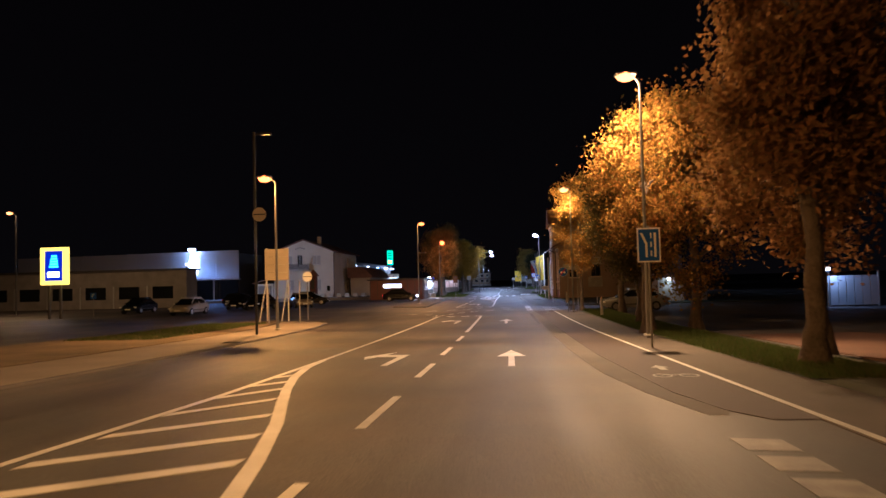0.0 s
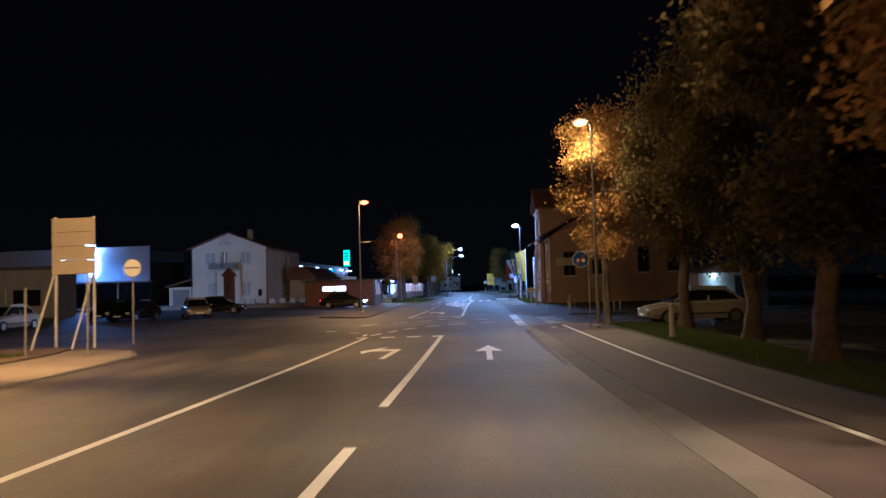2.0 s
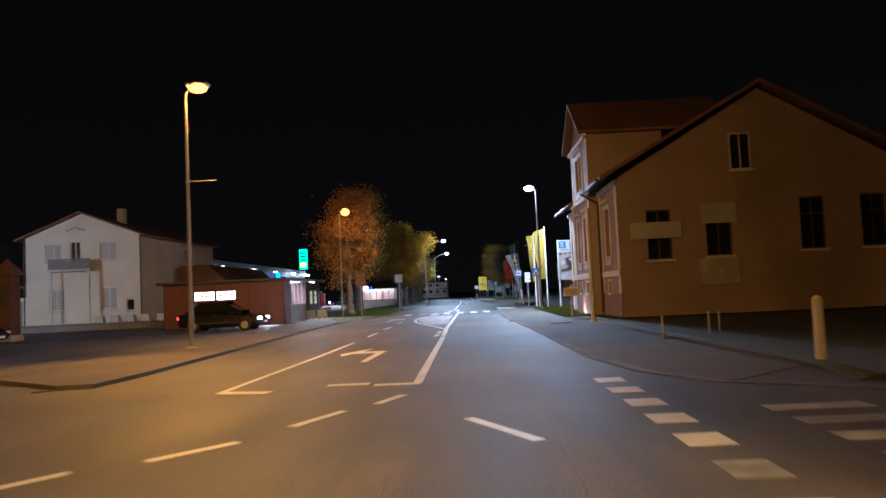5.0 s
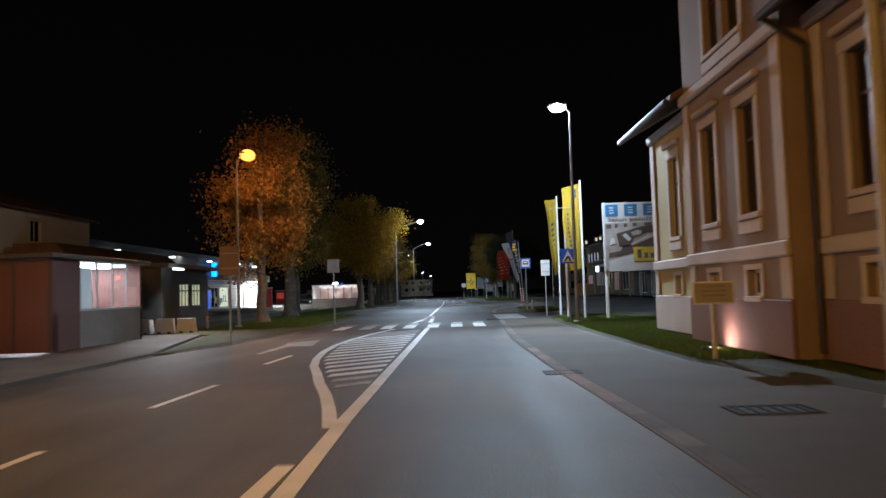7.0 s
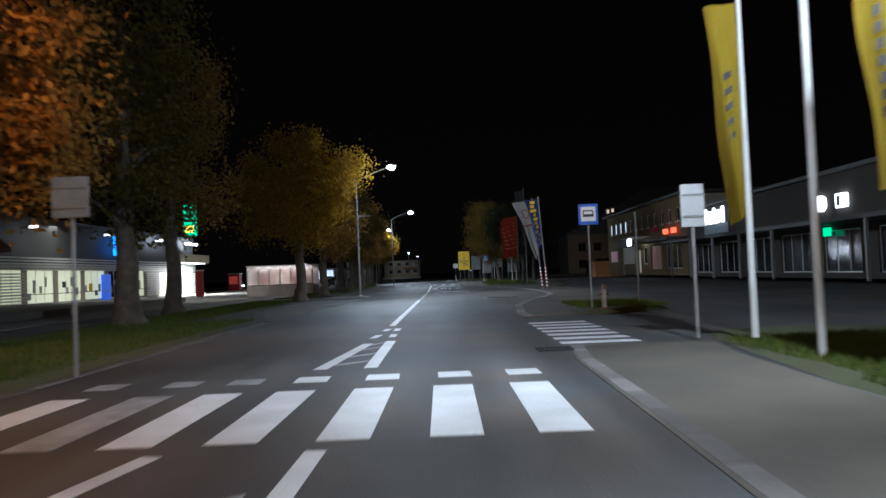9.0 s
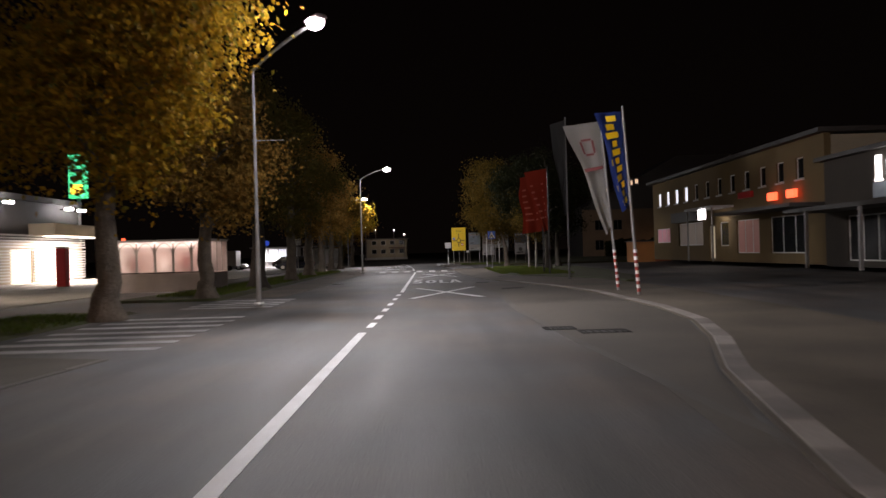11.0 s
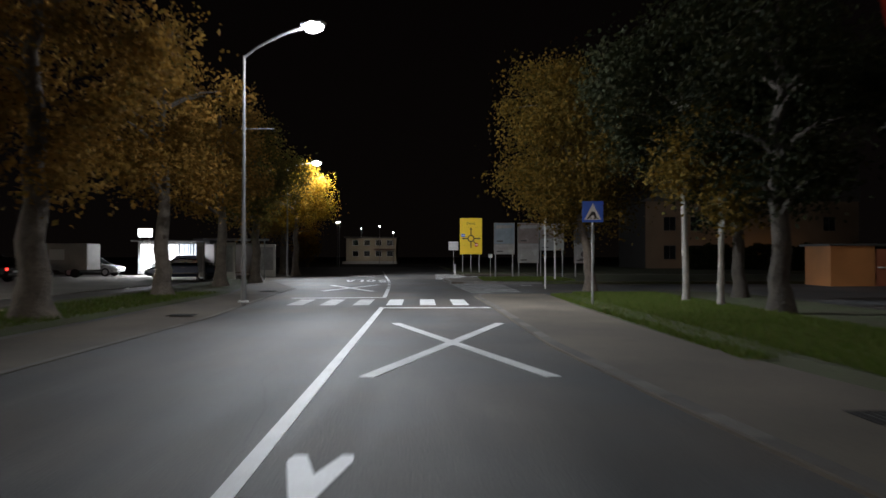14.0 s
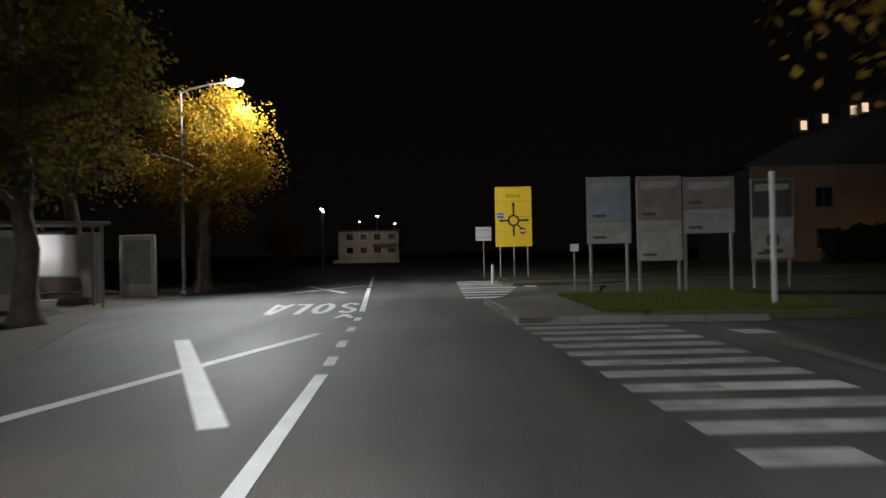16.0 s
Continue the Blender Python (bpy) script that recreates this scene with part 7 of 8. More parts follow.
for j in range(11):
    for u0, u1 in ((39.6, 42.9), (45.7, 53.2)):
        slab(b, (u0, -0.16, 0.3 + 0.2 * j), (u1, -0.06, 0.41 + 0.2 * j), WHITEPOLE, "slat")
for i, (a, z0, c, z1) in enumerate(WIN):
    window(b, a, z0, c, z1, None, SHOP_LIGHT if i in (0, 1, 3, 4, 5, 6, 8, 9) else PANE, FRAME, 3, 1, None, 0.05)
for k in range(26):
    u = 20.2 + 0.72 * k + shop_rnd.uniform(-0.2, 0.2)
    z = shop_rnd.uniform(0.45, 1.5)
    if (u - 4) % 4.0 < 2.6 and u < 39:
        slab(b, (u, 0.03, z), (u + shop_rnd.uniform(0.25, 0.6), 0.045, z + shop_rnd.uniform(0.4, 0.9)), shop_rnd.choice((GREYFACE, DARKPRINT, BOARD, YELLOW, DARKPRINT)), "poster")
slab(b, (30.5, -0.4, 0.2), (31.6, -0.1, 2.3), BLUE_DIM, "light_box", label="glowing blue panel")
for u in (8, 20, 31, 42, 50, 52):
    slab(b, (u, -0.7, 5.5), (u + 0.35, -0.2, 5.65), L_COOL if u > 40 else L_SHOP, "floodlight")
    slab(b, (u + 0.12, -0.25, 5.52), (u + 0.22, 0.26, 5.58), DARK, "bracket")
slab(b, (45.6, -1.7, 3.45), (53.3, 0.2, 4.3), CREAM, "entrance_canopy", bevel=0.03)
for u in (46.4, 48.2, 50.0, 51.8):
    slab(b, (u, -1.4, 3.38), (u + 1.0, -0.4, 3.447), L_SHOP, "entrance_light", label="glowing light under the canopy")
slab(b, (32.6, -0.5, 3.9), (33.6, -0.2, 5.5), L_BLUE, "light_box", label="glowing blue sign")
area("entrance_glow", (-25.0, 176.5, 3.2), (-25.0, 176.5, 0), 1500, (1.0, 0.93, 0.86), 1.6, 5.0)
area("front_glow", (-25.2, 152.0, 5.6), (-26.0, 152.0, 0), 420, (1.0, 0.94, 0.82), 1.0, 24.0)
# green pylon of the supermarket
s = thing("green_pylon", on_road(-27.4, 181.5, 0.0), "tall pylon with a glowing green sign and yellow marks", "pylon")
post(s, 6.8, 0.15, STEEL)
for y in (-0.18, 0.18):
    slab(s, (-0.66, y - 0.14, 6.7), (0.66, y + 0.14, 10.2), L_GREEN, "light_box", label="glowing green panel")
slab(s, (-0.5, -0.345, 7.0), (0.5, -0.323, 7.8), L_YEL, "yellow_mark")
for z in (8.2, 8.8, 9.4):
    slab(s, (-0.5, -0.345, z), (0.45, -0.323, z + 0.25), DARK_PANEL, "writing_bar")
# glass terrace
s = thing("glass_terrace", on_road(-9.1, 156.0, 0.03), "arched glass terrace glowing pinkish inside, with a pale parapet", "terrace")
TGL = glass("hazy_glass", (0.85, 0.78, 0.75), 0.3)
for i in range(7):
    u = -5.1 + 0.85 * i
    slab(s, (u - 0.05, -0.03, 0.0), (u + 0.05, 0.05, 2.05), WHITEPOLE, "rib")
for i in range(6):
    u = -5.1 + 0.85 * i
    bm = bmesh.new()
    pts = [(u + 0.06, 0.93), (u + 0.79, 0.93), (u + 0.79, 1.75)] + [(u + 0.425 + 0.365 * math.cos(a), 1.75 + 0.5 * math.sin(a)) for a in (math.pi * q / 8 for q in range(1, 8))] + [(u + 0.06, 1.75)]
    prism(bm, pts, "y", 0.0, 0.012)
    gp = part("pane", bm, TGL, s)
    gp.visible_shadow = False
    bm = bmesh.new()
    arch = [(u + 0.425 + 0.385 * math.cos(a), 1.75 + 0.52 * math.sin(a)) for a in (math.pi * q / 8 for q in range(9))]
    prism(bm, [(u + 0.81, 2.35)] + arch + [(u + 0.04, 2.35)], "y", -0.01, 0.03)
    part("arch", bm, TGL, s).visible_shadow = False
    bm = bmesh.new()
    for p, q in zip(arch, arch[1:]):
        rod(bm, (p[0], -0.02, p[1]), (q[0], -0.02, q[1]), 0.018, n=5)
    part("arch_rib", bm, WHITEPOLE, s)
PARAPET = surface("pinkish_parapet", (0.46, 0.39, 0.36), 0.6, bump=0.05)
slab(s, (-5.15, -0.04, 0.0), (0.05, 0.06, 0.86), PARAPET, "parapet")
slab(s, (-5.17, -0.07, 0.87), (0.07, 0.09, 0.92), DARK, "rail")
slab(s, (-5.15, 2.6, 0.0), (0.05, 2.66, 2.4), surface("red_back_wall", (0.52, 0.41, 0.38), 0.6, bump=0.05, var=0.4, big=0.8), "back_wall")
slab(s, (-5.2, -0.1, 2.36), (0.1, 2.7, 2.44), PALE_PANEL, "roof")
for u in (-5.17, 0.03):
    slab(s, (u, 0.07, 0.0), (u + 0.04, 2.59, 0.86), PARAPET, "parapet")
    for k in range(3):
        gp = slab(s, (u + 0.012, 0.10 + 0.84 * k, 0.9), (u + 0.024, 0.86 + 0.84 * k, 2.33), TGL, "side_pane")
        gp.visible_shadow = False
        slab(s, (u, 0.87 + 0.84 * k, 0.87), (u + 0.04, 0.93 + 0.84 * k, 2.35), WHITEPOLE, "rib")
slab(s, (-4.6, 1.25, 2.31), (-0.5, 1.33, 2.355), L_SHOP, "light_tube")
for u, w, z0, z1, m in ((-4.7, 0.4, 1.1, 1.6, DULL_RED), (-3.3, 0.5, 0.95, 1.6, WHITE), (-2.2, 0.5, 1.1, 1.7, DULL_RED), (-1.1, 0.5, 0.95, 1.5, DARKPRINT)):
    slab(s, (u, 2.4, z0), (u + w, 2.57, z1), m, "wall_poster")
for u in (-4.2, -2.9, -1.6):
    slab(s, (u - 0.4, 1.1, 0.70), (u + 0.4, 1.9, 0.75), DARK_PANEL, "table")
    slab(s, (u - 0.05, 1.45, 0.0), (u + 0.05, 1.55, 0.70), DARK, "table_leg")
area("terrace_glow", (-11.6, 157.3, 2.3), (-11.6, 157.3, 0), 75, (1.0, 0.88, 0.82), 4.6, 1.8)
# red sales column and hut by the entrance
s = thing("sales_column", on_road(-22.0, 168.0, 0.03), "slim red advertising column by the shop entrance", "column")
slab(s, (-0.3, -0.3, 0), (0.3, 0.3, 2.4), RED, "body", bevel=0.05)
slab(s, (-0.36, -0.36, 2.4), (0.36, 0.36, 2.5), WHITE, "cap", bevel=0.02)
s = thing("sales_hut", on_road(-29.5, 205.8, 0.03), "small glowing red sales hut", "hut")
slab(s, (-0.8, -0.7, 0), (0.8, 0.7, 2.3), RED, "body", bevel=0.02)
slab(s, (-0.9, -0.8, 2.3), (0.9, 0.8, 2.42), WHITE, "roof", bevel=0.02)
slab(s, (-0.6, -0.74, 0.9), (0.6, -0.703, 2.0), glow("dim_red_hatch", (0.55, 0.07, 0.05), 0.22), "hatch")
s = thing("lit_column", on_road(-69.0, 288.0, 0.0), "tall glowing orange-red sign column far off", "sign column")
post(s, 3.0, 0.15, DARK)
slab(s, (-0.35, -0.2, 3.0), (0.35, 0.2, 6.6), L_RED, "light_box")
# white trailer and small bright snack kiosk
s = thing("trailer", on_road(-23.6, 208.5, 0.05), "grey box trailer parked by the snack kiosk", "trailer")
slab(s, (-1.7, -1.0, 0.5), (1.7, 1.0, 2.3), WARM_GREY, "box", bevel=0.04)
for x in (-0.9, 0.9):
    bm = bmesh.new()
    rod(bm, (x, -1.02, 0.3), (x, -0.85, 0.3), 0.3, n=16)
    part("wheel", bm, RUBBER, s)
slab(s, (-0.8, -1.03, 1.2), (0.2, -1.003, 1.9), BLIND, "window")
s = thing("snack_kiosk", on_road(-20.8, 217.0, 0.05), "small brightly lit white snack kiosk with a glazed side", "kiosk")
slab(s, (-1.5, 0.0, 0.0), (4.2, 2.5, 2.6), PALE_PANEL, "body", bevel=0.02)
L_FRONT = glow("lit_kiosk_front", (0.92, 0.96, 1.0), 1.1)
for a, c, z0, m in ((-1.25, -0.45, 0.3, L_SHOP), (-0.35, 0.35, 0.95, L_FRONT), (0.6, 1.7, 0.95, L_FRONT), (1.85, 2.85, 0.95, L_ROOM), (3.0, 4.0, 0.95, L_ROOM)):
    slab(s, (a, -0.03, z0), (c, -0.003, 2.4), m, "lit_window", label="glowing white window")
    for q in (0.33, 0.66):
        slab(s, (a + (c - a) * q - 0.025, -0.05, z0), (a + (c - a) * q + 0.025, -0.031, 2.4), STEEL, "window_bar")
slab(s, (-0.4, -0.35, 0.88), (4.1, -0.003, 0.94), WHITE, "counter")
for a in (0.5, 1.75, 2.95, 4.1):
    slab(s, (a, -0.9, 0.0), (a + 0.07, -0.83, 2.6), WHITEPOLE, "canopy_post")
slab(s, (-1.7, -0.95, 2.6), (4.5, 2.7, 2.72), GREY_PANEL, "roof", bevel=0.02)
slab(s, (-1.45, -0.1, 3.0), (-0.4, 0.1, 3.65), L_WHITE, "roof_sign", label="glowing white roof sign")
bm = bmesh.new()
prism(bm, ring(0.3, 3.25, 0.34, 18), "y", -0.1, 0.1)
part("roof_sign", bm, glow("dim_blue_sign", (0.03, 0.09, 0.6), 0.35), s, "dim glowing blue roof sign")
for x in (-1.3, -0.6, 0.3):
    post(s, 3.1, 0.03, STEEL, x, 0.0, "stay", 2.7)
area("snack_glow", (-20.6, 215.6, 2.5), (-20.6, 214.4, 0), 420, (0.92, 0.96, 1.0), 3.0, 0.8)
SHELTER_PALE = surface("pale_shelter_panel", (0.50, 0.47, 0.42), 0.5, var=0.2, big=1.2, fine=8, bump=0.0)
# white upright panels behind the bus bay
for i in range(3):
    s = thing("poster_column", on_road(-11.6 + 0.55 * i, 203.5 + 3.2 * i, 0.03), "white upright advertising panel in a row", "panel", "advertising panels")
    slab(s, (-0.65, -0.07, 0.0), (0.65, 0.07, 2.3), SHELTER_PALE, "board", bevel=0.02)
    slab(s, (-0.5, -0.09, 0.5), (0.5, -0.073, 2.1), GREYFACE, "poster")
# bus shelter
s = thing("bus_shelter", on_road(-11.0, 203.6, 0.03), "glazed bus shelter with a poster case", "bus shelter", turn=35)
for x, y in ((-1.9, 0), (0, 0), (1.9, 0), (-1.9, 1.4), (1.9, 1.4)):
    post(s, 2.45, 0.045, STEEL, x, y)
slab(s, (-2.1, -0.3, 2.45), (2.1, 1.6, 2.55), GREY_PANEL, "roof", bevel=0.02)
for a, c in ((-1.85, -0.05), (0.05, 1.85)):
    gp = slab(s, (a, 1.39, 0.25), (c, 1.40, 2.2), TGL, "pane")
    gp.visible_shadow = False
slab(s, (-1.94, 0.05, 0.2), (-1.86, 1.35, 2.3), SHELTER_PALE, "poster_case")
slab(s, (-1.975, 0.2, 0.5), (-1.945, 1.2, 2.05), GREYFACE, "poster")
slab(s, (-1.85, 1.41, 0.25), (1.85, 1.43, 0.95), SHELTER_PALE, "back_panel")
slab(s, (-1.5, 0.95, 0.42), (1.5, 1.3, 0.47), surface("bench_wood", (0.22, 0.13, 0.07), 0.6, bump=0.1), "bench")

# long two-storey shopping row east of the bus bay
b = thing("shopping_row", (21.8, 190.3, 0.3), "long two-storey ochre building with shops below", "building", turn=-90)
UW = [(1.55 + 2.35 * i, 4.75, 2.45 + 2.35 * i, 5.95) for i in range(12)]
GW = [(0.9, 1.5, 4.8, 2.75), (7.0, 1.2, 12.7, 3.0), (14.0, 0.2, 15.1, 2.6), (16.0, 1.1, 17.6, 2.8), (19.0, 0.6, 22.5, 2.8), (24.0, 0.6, 28.5, 2.8)]
bm = bmesh.new()
wall(bm, 30.5, 6.9, 0.35, UW + GW)
part("wall", bm, OCHRE, b)
slab(b, (0, 0.36, 0), (30.5, 10, 6.8), CREAM, "body")
slab(b, (-0.4, -0.5, 6.9), (30.9, 10.4, 7.15), DARK_PANEL, "roof")
for i, (a, z0, c, z1) in enumerate(UW):
    window(b, a, z0, c, z1, None, L_ROOM if i in (0, 1, 2, 3) else PANE, FRAME, 1, 1, CONCRETE, 0.1)
for i, (a, z0, c, z1) in enumerate(GW):
    window(b, a, z0, c, z1, None, [glow("pink_lit_shop", (0.75, 0.35, 0.42), 0.05), glow("dim_shop_room", (0.5, 0.42, 0.35), 0.02), glow("dim_warm_room", (1.0, 0.85, 0.6), 0.12), PANE, glow("dim_red_shop_room", (0.6, 0.3, 0.26), 0.02), PANE][i], FRAME, 3 if c - a > 3 else 1, 1, None, 0.1)
slab(b, (6.6, -0.5, 3.1), (13.1, -0.003, 3.9), DARK_PANEL, "awning")
slab(b, (13.3, -1.6, 3.75), (18.6, -0.003, 3.9), PALE_PANEL, "canopy")
slab(b, (16.6, -1.75, 3.0), (17.6, -1.55, 3.7), L_WHITE, "light_box", label="glowing white sign box")
for u in (13.5, 18.4):
    slab(b, (u, -1.5, 0), (u + 0.1, -1.4, 3.75), STEEL, "column")
slab(b, (20.0, -1.9, 3.1), (30.5, -0.003, 3.3), DARK_PANEL, "canopy")
for u in (24.6, 27.0):
    slab(b, (u, -0.4, 3.75), (u + 0.95, -0.2, 4.2), L_RED, "light_box", label="glowing orange-red sign box")
slab(b, (19.8, -0.2, 4.2), (21.8, -0.003, 4.6), RED, "sign_board")
area("row_light", (20.4, 173.2, 3.6), (20.0, 173.2, 0), 15, (0.95, 1.0, 0.95), 1.0, 3.0)
s = thing("orange_hut", on_road(22.4, 194.0, 0.0), "small orange and red market hut", "hut")
slab(s, (-1.6, 0, 0), (0.6, 2.5, 2.0), surface("orange_boards", (0.42, 0.17, 0.05), 0.7, bump=0.1), "body")
slab(s, (0.603, 0.1, 0), (2.2, 2.5, 1.85), surface("rust_boards", (0.36, 0.11, 0.05), 0.7, bump=0.1), "body")
slab(s, (-1.8, -0.3, 2.0), (2.4, 2.7, 2.1), DARK_PANEL, "roof")
slab(s, (0.8, -0.3, 0.9), (2.1, 0.097, 0.96), CONCRETE, "counter")
# lower wing nearer the villa
b = thing("shop_wing", (21.6, 159.5, 0.25), "low dark shop wing with lit signs along its edge", "building", turn=-90)
WW = [(2.0 + 5.0 * i, 0.3, 5.6 + 5.0 * i, 2.5) for i in range(6)]
bm = bmesh.new()
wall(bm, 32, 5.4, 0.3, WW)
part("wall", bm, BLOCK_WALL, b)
slab(b, (0, 0.31, 0), (32, 9, 5.3), GREY_PANEL, "body")
slab(b, (-0.3, -0.4, 5.4), (32.3, 9.3, 5.6), DARK_PANEL, "roof")
slab(b, (0, -2.2, 2.75), (32, -0.003, 2.95), DARK_PANEL, "canopy")
for i, (a, z0, c, z1) in enumerate(WW):
    window(b, a, z0, c, z1, None, PANE, FRAME, 3, 1, None, 0.1)
bm = bmesh.new()
prism(bm, ring(22.2, 3.95, 0.42, 20), "y", -0.25, -0.02)
part("round_sign", bm, L_WHITE, b, "glowing white round sign")
slab(b, (23.8, -0.2, 3.6), (24.7, -0.02, 4.3), L_WHITE, "light_box", label="glowing white sign box")
slab(b, (23.95, -0.23, 3.7), (24.25, -0.203, 4.2), BLACK, "symbol")
slab(b, (22.6, -0.3, 2.2), (23.1, -0.1, 2.65), L_GREEN, "light_box", label="small glowing green sign")
for i in range(5):
    slab(b, (4.7 + 0.85 * i, -0.15, 3.95), (4.95 + 0.85 * i, -0.02, 5.1 - 0.2 * (i % 2)), L_WHITE, "light_tube")
slab(b, (4.4, -0.12, 3.2), (9.2, -0.02, 3.9), POST_BLUE, "sign_board")
for u in (5.2, 6.4, 7.6):
    slab(b, (u, -0.5, 3.9), (u + 0.3, -0.3, 4.0), L_SHOP, "sign_lamp")
    slab(b, (u + 0.1, -0.32, 3.92), (u + 0.16, -0.005, 3.97), DARK, "bracket")
for i in range(7):
    slab(b, (2.0 + 4.6 * i, -2.12, 0.0), (2.14 + 4.6 * i, -1.98, 2.745), STEEL, "column")
# big block with a few lit attic windows
ATTIC = glow("dim_attic_light", (1.0, 0.72, 0.50), 0.45)
b = thing("apartment_block", (25.0, 240, 0.15), "dark tall apartment block with a few lit attic windows", "building")
AW = [(3.7, 10.1, 4.3, 11.0), (5.4, 10.6, 5.95, 11.5), (7.6, 11.2, 8.2, 12.1), (8.5, 11.4, 9.1, 12.3)]
BWN = [(2.0 + 3.0 * i, z, 3.4 + 3.0 * i, z + 1.6) for i in (0, 1, 6) for z in (1.0, 4.2)]
bm = bmesh.new()
wall(bm, 24, 7.5, 0.4, BWN)
part("wall", bm, BLOCK_OCHRE, b)
slab(b, (0, 0.45, 0), (24, 12, 7.4), DARK_PANEL, "body")
for a, z0, c, z1 in BWN:
    window(b, a, z0, c, z1, None, PANE, DFRAME, 2, 1, BLOCK_OCHRE, 0.12)
bm = bmesh.new()
prism(bm, [(-0.5, 7.5), (24.5, 7.5), (24.5, 16.0), (16, 16.0)], "y", 0.6, 12)
part("roof", bm, DARK_PANEL, b, "dark steep roof")
for a, z0, c, z1 in AW:
    slab(b, (a - 0.1, -0.4, z0 - 0.15), (c + 0.1, 0.65, z1 + 0.15), DARK_PANEL, "dormer")
    slab(b, (a + 0.06, -0.43, z0 + 0.1), (c - 0.06, -0.403, z1 - 0.1), ATTIC, "dormer_window")
# two unseen lamps, assumed from the amber light on the block's front
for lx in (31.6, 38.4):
    g = thing("unseen_lamp", (lx, 236.6, 0.0), "unseen amber lamp added behind the hedge", "garden lamp", "garden lamps")
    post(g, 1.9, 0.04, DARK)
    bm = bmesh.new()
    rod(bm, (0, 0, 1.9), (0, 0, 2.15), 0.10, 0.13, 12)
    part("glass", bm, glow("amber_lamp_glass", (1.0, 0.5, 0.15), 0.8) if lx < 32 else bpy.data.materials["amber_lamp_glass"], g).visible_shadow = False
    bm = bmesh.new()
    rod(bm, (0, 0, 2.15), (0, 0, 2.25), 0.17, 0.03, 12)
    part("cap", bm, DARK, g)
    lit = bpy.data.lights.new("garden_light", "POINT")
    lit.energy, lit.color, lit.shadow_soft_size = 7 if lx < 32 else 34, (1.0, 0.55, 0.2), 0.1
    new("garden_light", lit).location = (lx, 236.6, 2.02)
# dark clipped hedge before the apartment block
rnd = np.random.RandomState(77)
hedge_n = 22000
mid = np.stack([rnd.uniform(27, 52, hedge_n), rnd.uniform(232.4, 233.6, hedge_n), rnd.uniform(0.1, 2.55, hedge_n)], 1)
mid[:, 2] *= 1 + 0.09 * np.sin(mid[:, 0] * 1.3) + 0.06 * np.sin(mid[:, 0] * 3.7)
quad = np.stack([mid + rnd.normal(0, 0.10, (hedge_n, 3)) for _ in range(4)], 1).reshape(-1, 3)
me = bpy.data.meshes.new("hedge")
me.from_pydata(quad.tolist(), [], np.arange(4 * hedge_n).reshape(-1, 4).tolist())
me.materials.append(LEAF_GREEN_UNLIT)
tagged(new("hedge", me), "dark clipped hedge before the apartment block", "hedge")
# house far down at the bend
b = thing("far_house", (-15.5, 300, 0.6), "pale two-storey house far down the road", "house")
FWN = [(1.2 + 2.2 * i, z, 2.4 + 2.2 * i, z + 1.1) for i in range(4) for z in (0.9, 3.0)]
bm = bmesh.new()
wall(bm, 9.6, 4.4, 0.3, FWN)
part("wall", bm, CREAM, b)
slab(b, (0, 0.35, 0), (9.6, 8, 4.3), CREAM, "body")
slab(b, (-0.4, -0.4, 4.4), (10, 8.4, 4.65), DARK_PANEL, "roof")
for a, z0, c, z1 in FWN:
    window(b, a, z0, c, z1, None, PANE, FRAME, 1, 1, None, 0.1)
slab(b, (5.4, -1.0, 2.2), (9.4, -0.003, 2.4), KIOSK, "balcony")
slab(b, (0.0, -6, -0.5), (10.0, -0.4, 0.0), CONCRETE, "terrace")
area("far_house_light", (-10.5, 292, 6.5), (-10.5, 300, 2.0), 42, (1.0, 0.93, 0.85), 0.6, 0.6)
for x, y, hh in ((-12.0, 262, 6.3), (-14.5, 279, 7.0), (-17.0, 345, 8.5), (-8.0, 285, 6.6), (-6.0, 292, 5.8)):
    s = thing("far_lamp", (x, y, 0.0), "thin lamp post with a small white light far away", "street lamp", "far lamp posts")
    post(s, hh, 0.06, STEEL)
    slab(s, (-0.12, -0.25, hh), (0.12, 0.25, hh + 0.12), glow("far_lens", (1.0, 0.95, 0.88), 12) if x == -12.0 else bpy.data.materials["far_lens"], "head")


# ---- cars ----
GLASS_DARK = surface("tinted_car_glass", (0.01, 0.011, 0.012), 0.06, var=0.1, bump=0, spec=0.7)
RIM = surface("alloy_rim", (0.5, 0.5, 0.5), 0.3, 0.9, var=0.1, bump=0)


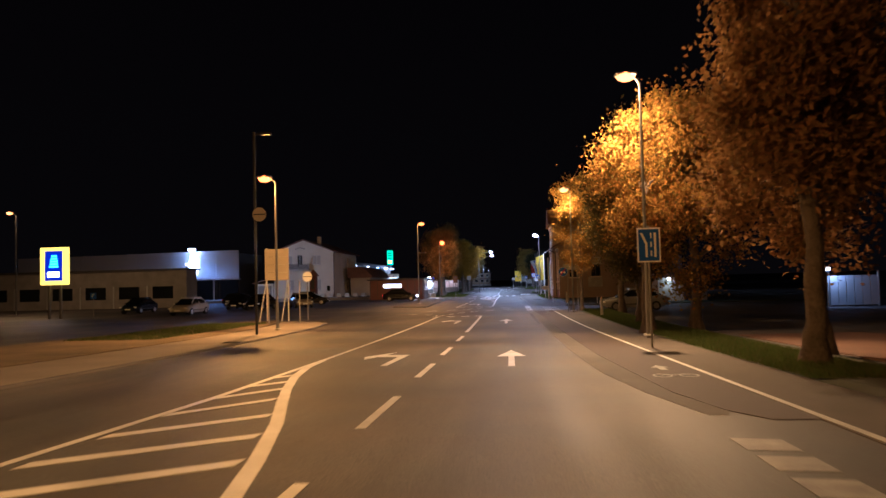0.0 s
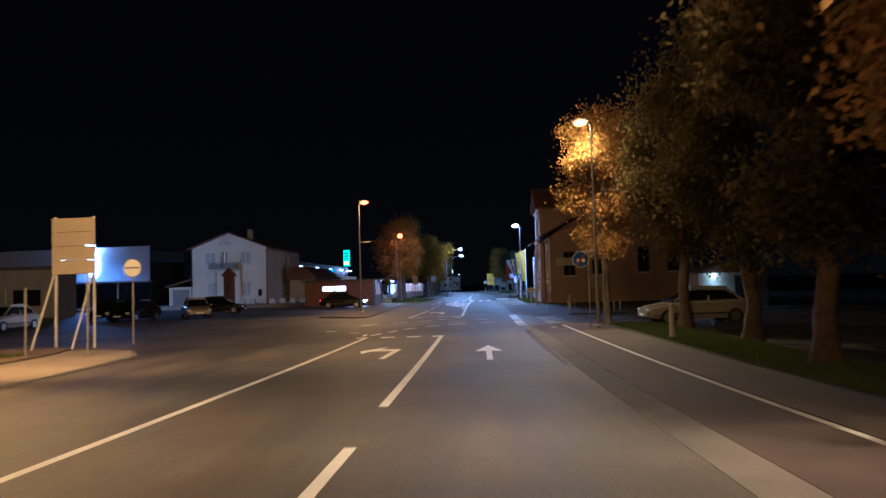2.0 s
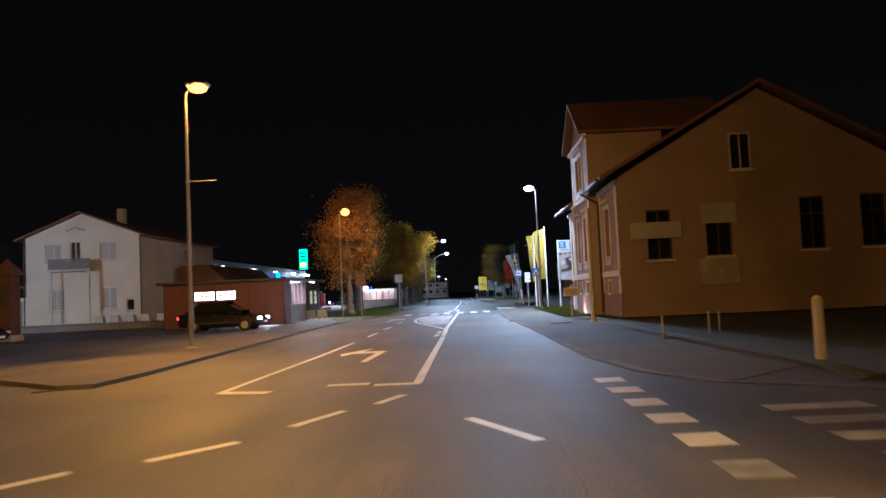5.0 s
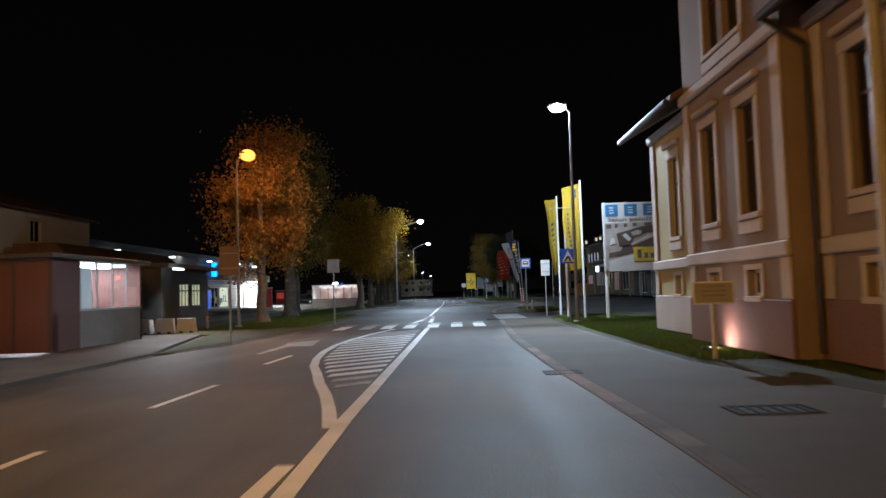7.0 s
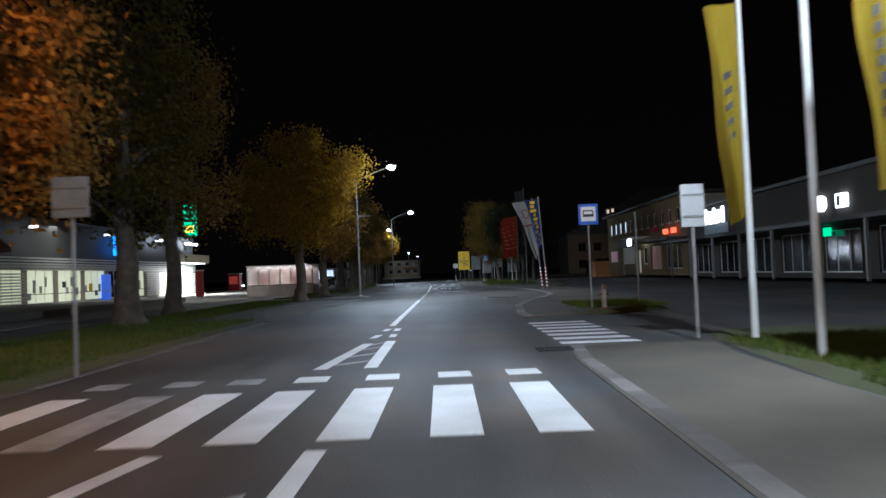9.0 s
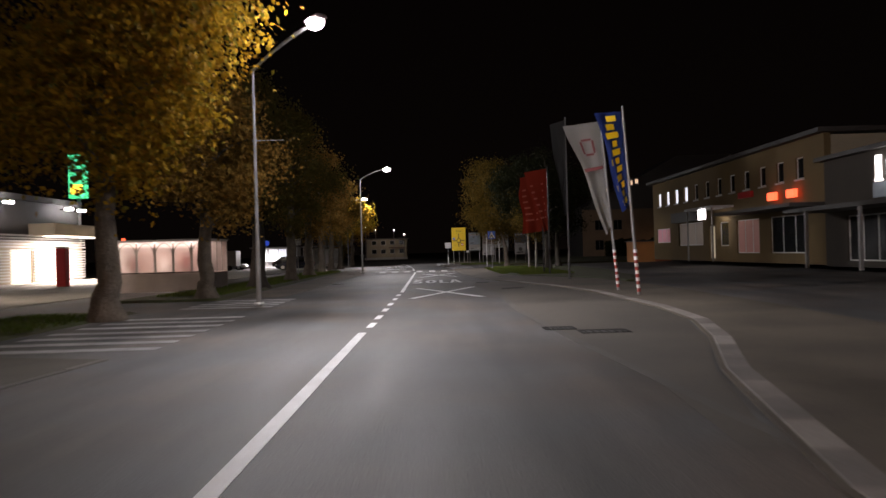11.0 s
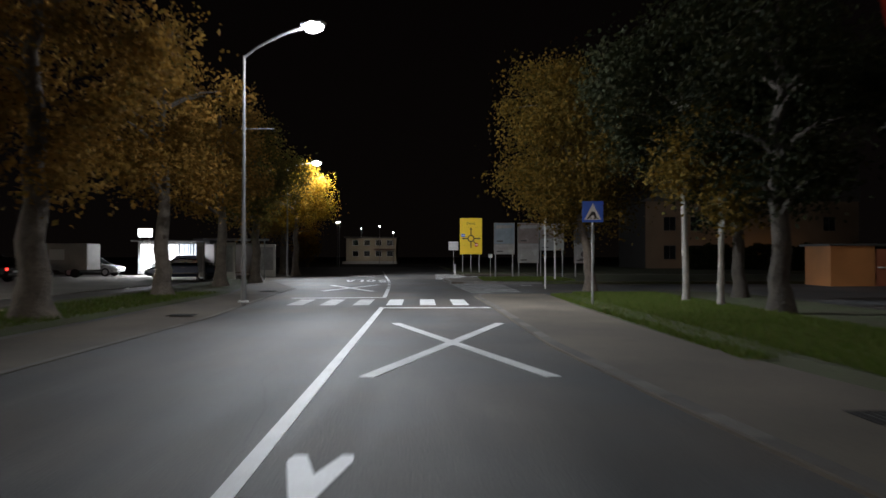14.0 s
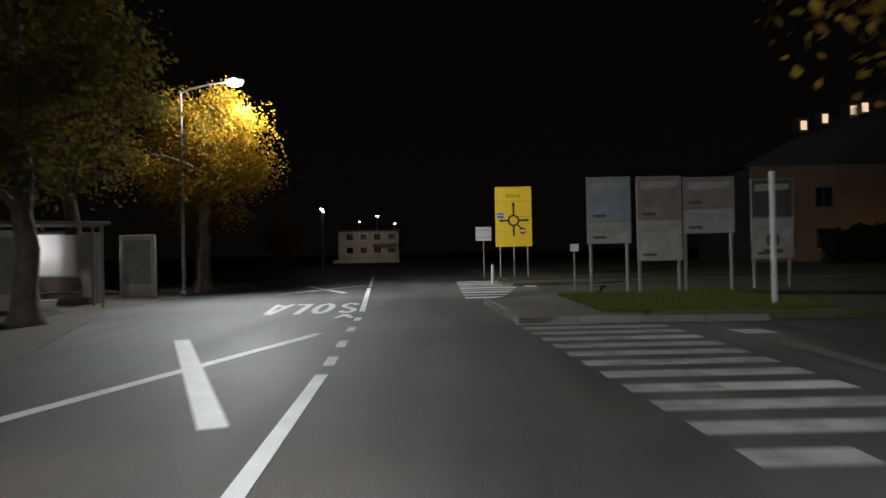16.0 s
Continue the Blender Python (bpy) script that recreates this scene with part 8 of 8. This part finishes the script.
def car(x, y, turn, paint, label, lit=False, up=0.0):
    """A saloon: lofted body and glasshouse, wheels with rims, lamps, plates, mirrors. Its nose points along its own +x."""
    c = thing("car", on_road(x, y, up), label, "car", "parked cars", turn)

    def loft(rows, closed=True):
        bm = bmesh.new()
        rings = []
        for s, zl, zh, hw, top in rows:
            pts = [(-hw * 0.9, zl), (-hw, zl + 0.18), (-hw, zh - 0.12), (-hw * top, zh), (hw * top, zh), (hw, zh - 0.12), (hw, zl + 0.18), (hw * 0.9, zl)]
            rings.append([bm.verts.new((s, a, b)) for a, b in pts])
        for p, q in zip(rings, rings[1:]):
            for i in range(8):
                bm.faces.new((p[i], p[(i + 1) % 8], q[(i + 1) % 8], q[i]))
        bm.faces.new(rings[0][::-1])
        bm.faces.new(rings[-1])
        return bm

    body = [(-2.2, 0.42, 0.78, 0.72, 0.8), (-2.1, 0.3, 0.93, 0.84, 0.86), (-1.5, 0.24, 0.97, 0.88, 0.9), (0.4, 0.22, 0.95, 0.89, 0.92), (1.2, 0.24, 0.88, 0.88, 0.88), (1.9, 0.28, 0.76, 0.84, 0.82), (2.15, 0.36, 0.62, 0.72, 0.8)]
    part("body", loft(body), paint, c, smooth=False)
    part("glasshouse", loft([(-1.75, 0.9, 1.0, 0.72, 0.9), (-1.15, 0.9, 1.36, 0.70, 0.82), (0.0, 0.9, 1.43, 0.70, 0.80), (0.35, 0.9, 1.38, 0.70, 0.80), (1.1, 0.86, 0.98, 0.72, 0.9)]), GLASS_DARK, c)
    part("roof", loft([(-1.15, 1.33, 1.40, 0.60, 0.85), (-0.5, 1.36, 1.45, 0.60, 0.85), (0.3, 1.34, 1.41, 0.60, 0.85)]), paint, c)
    for t in (-1, 1):
        for (xa, xb), w in (((1.05, 0.33), 0.035), ((-0.35, -0.40), 0.045), ((-1.72, -1.12), 0.06)):
            bm = bmesh.new()
            rod(bm, (xa, t * 0.725, 0.94), (xb, t * 0.595, 1.385), w, n=6)
            part("pillar", bm, paint, c)
        slab(c, (-1.5, t * 0.885 - 0.012, 0.42), (1.55, t * 0.885 + 0.012, 0.48), DARK, "side_trim")
    for s in (-1.35, 1.32):
        for t in (-1, 1):
            bm = bmesh.new()
            rod(bm, (s, t * 0.70, 0.31), (s, t * 0.90, 0.31), 0.31, n=18)
            w = part("wheel", bm, RUBBER, c)
            bm = bmesh.new()
            rod(bm, (s, t * 0.88, 0.31), (s, t * 0.915, 0.31), 0.19, n=14)
            part("rim", bm, RIM, w)
    for t in (-1, 1):
        slab(c, (2.0, t * 0.70 - 0.16, 0.56), (2.13, t * 0.70 + 0.10, 0.68), L_COOL if lit else WHITE, "headlight", bevel=0.02)
        slab(c, (-2.19, t * 0.66 - 0.14, 0.66), (-2.06, t * 0.66 + 0.14, 0.80), L_TAIL if lit else RED, "tail_light", bevel=0.02)
        slab(c, (0.62, t * 0.98 - 0.08, 0.92), (0.76, t * 0.98 + 0.08, 1.02), paint, "mirror", bevel=0.02)
        slab(c, (-0.3, t * 0.895 - 0.01, 0.80), (-0.12, t * 0.895 + 0.01, 0.83), DARK, "door_handle")
    slab(c, (2.13, -0.26, 0.38), (2.18, 0.26, 0.48), WHITE, "number_plate")
    slab(c, (-2.235, -0.26, 0.55), (-2.18, 0.26, 0.66), WHITE, "number_plate")
    return c


def paint(name, col):
    return surface(name, col, 0.25, 0.3, var=0.08, big=0.5, fine=8, bump=0, spec=0.6)


P_BLACK, P_SILVER, P_WHITE, P_BEIGE, P_BLUE = paint("black_car_paint", (0.014, 0.014, 0.016)), paint("silver_car_paint", (0.36, 0.37, 0.38)), paint("white_car_paint", (0.62, 0.62, 0.60)), paint("beige_car_paint", (0.40, 0.34, 0.24)), paint("dark_blue_car_paint", (0.02, 0.03, 0.06))
car(-11.6, 91.9, 0, P_BLACK, "black saloon with glowing tail lights beside the kiosk", True, 0.0)
car(10.2, 52.6, 182, P_SILVER, "silver saloon standing behind the roadside trees")
car(-25.7, 62.6, -92, P_WHITE, "white car parked on the dark car park")
car(-22.8, 72.4, -95, P_BLACK, "black car parked on the dark car park")
car(-19.5, 75.2, -62, P_BEIGE, "beige car parked near the junction")
car(-25.8, 75.0, -88, P_BLACK, "black car parked before the shrine")
car(-21.0, 84.5, 6, P_BLACK, "dark car parked before the shrine")
car(-33.8, 69.5, -90, P_BLUE, "dark blue car parked by the pale hall")
car(-31.0, 88.0, 80, P_BLACK, "black car parked by the pale hall")
car(-24.3, 199.4, 180, P_BLACK, "black car with a glowing tail light on the forecourt", True, 0.03)
car(-24.5, 214.0, 0, P_SILVER, "silver car by the snack kiosk", False, 0.0)
car(-14.3, 204.0, 182, P_BLUE, "dark blue car parked behind the trees", False, 0.0)
car(-17.0, 214.8, 0, P_BLACK, "black car by the snack kiosk", False, 0.0)

# pale garden shed with a lamp on its wall
s = thing("garden_shed", on_road(15.0, 68.3, 0.0), "small pale garden shed with a bright wall lamp", "shed")
slab(s, (0, 0, 0), (4.2, 3.2, 2.15), CREAM, "wall")
bm = bmesh.new()
prism(bm, [(-0.2, 2.15), (4.4, 2.15), (4.4, 2.25), (2.1, 2.9), (-0.2, 2.25)], "y", -0.2, 3.4)
part("roof", bm, TILE, s)
slab(s, (2.2, -0.04, 0.0), (3.2, -0.003, 1.95), DARK_PANEL, "door")
bm = bmesh.new()
bmesh.ops.create_icosphere(bm, subdivisions=2, radius=0.13, matrix=Matrix.Translation((0.9, -0.16, 1.98)))
part("wall_lamp", bm, glow("greenish_white_globe", (0.85, 1.0, 0.88), 10), s, "glowing white globe", smooth=True).visible_shadow = False
slab(s, (0.86, -0.1, 1.92), (0.94, -0.003, 2.04), DARK, "lamp_bracket")
spot("garden_light", (15.9, 67.95, 1.95), (15.9, 67.2, 0.2), 22, (0.85, 1.0, 0.9), 165, 0.6, 0.15)

# white gate and lamp east of the first trees
s = thing("white_gate", on_road(24.0, 51.0, 0.0), "white sliding gate lit by a small lamp", "gate")
for i in range(6):
    slab(s, (-1.5 + 0.5 * i, -0.04, 0.1), (-1.04 + 0.5 * i, 0.04, 2.0), PALE_PANEL, "board")
for x in (-1.62, 1.5):
    post(s, 2.3, 0.07, STEEL, x)
slab(s, (-1.7, -0.1, 2.35), (-1.5, 0.1, 2.55), L_WHITE, "lamp")
spot("gate_light", (22.4, 50.4, 2.4), (24.0, 51.0, 0.8), 80, (0.6, 0.75, 1.0), 150, 0.6, 0.1)
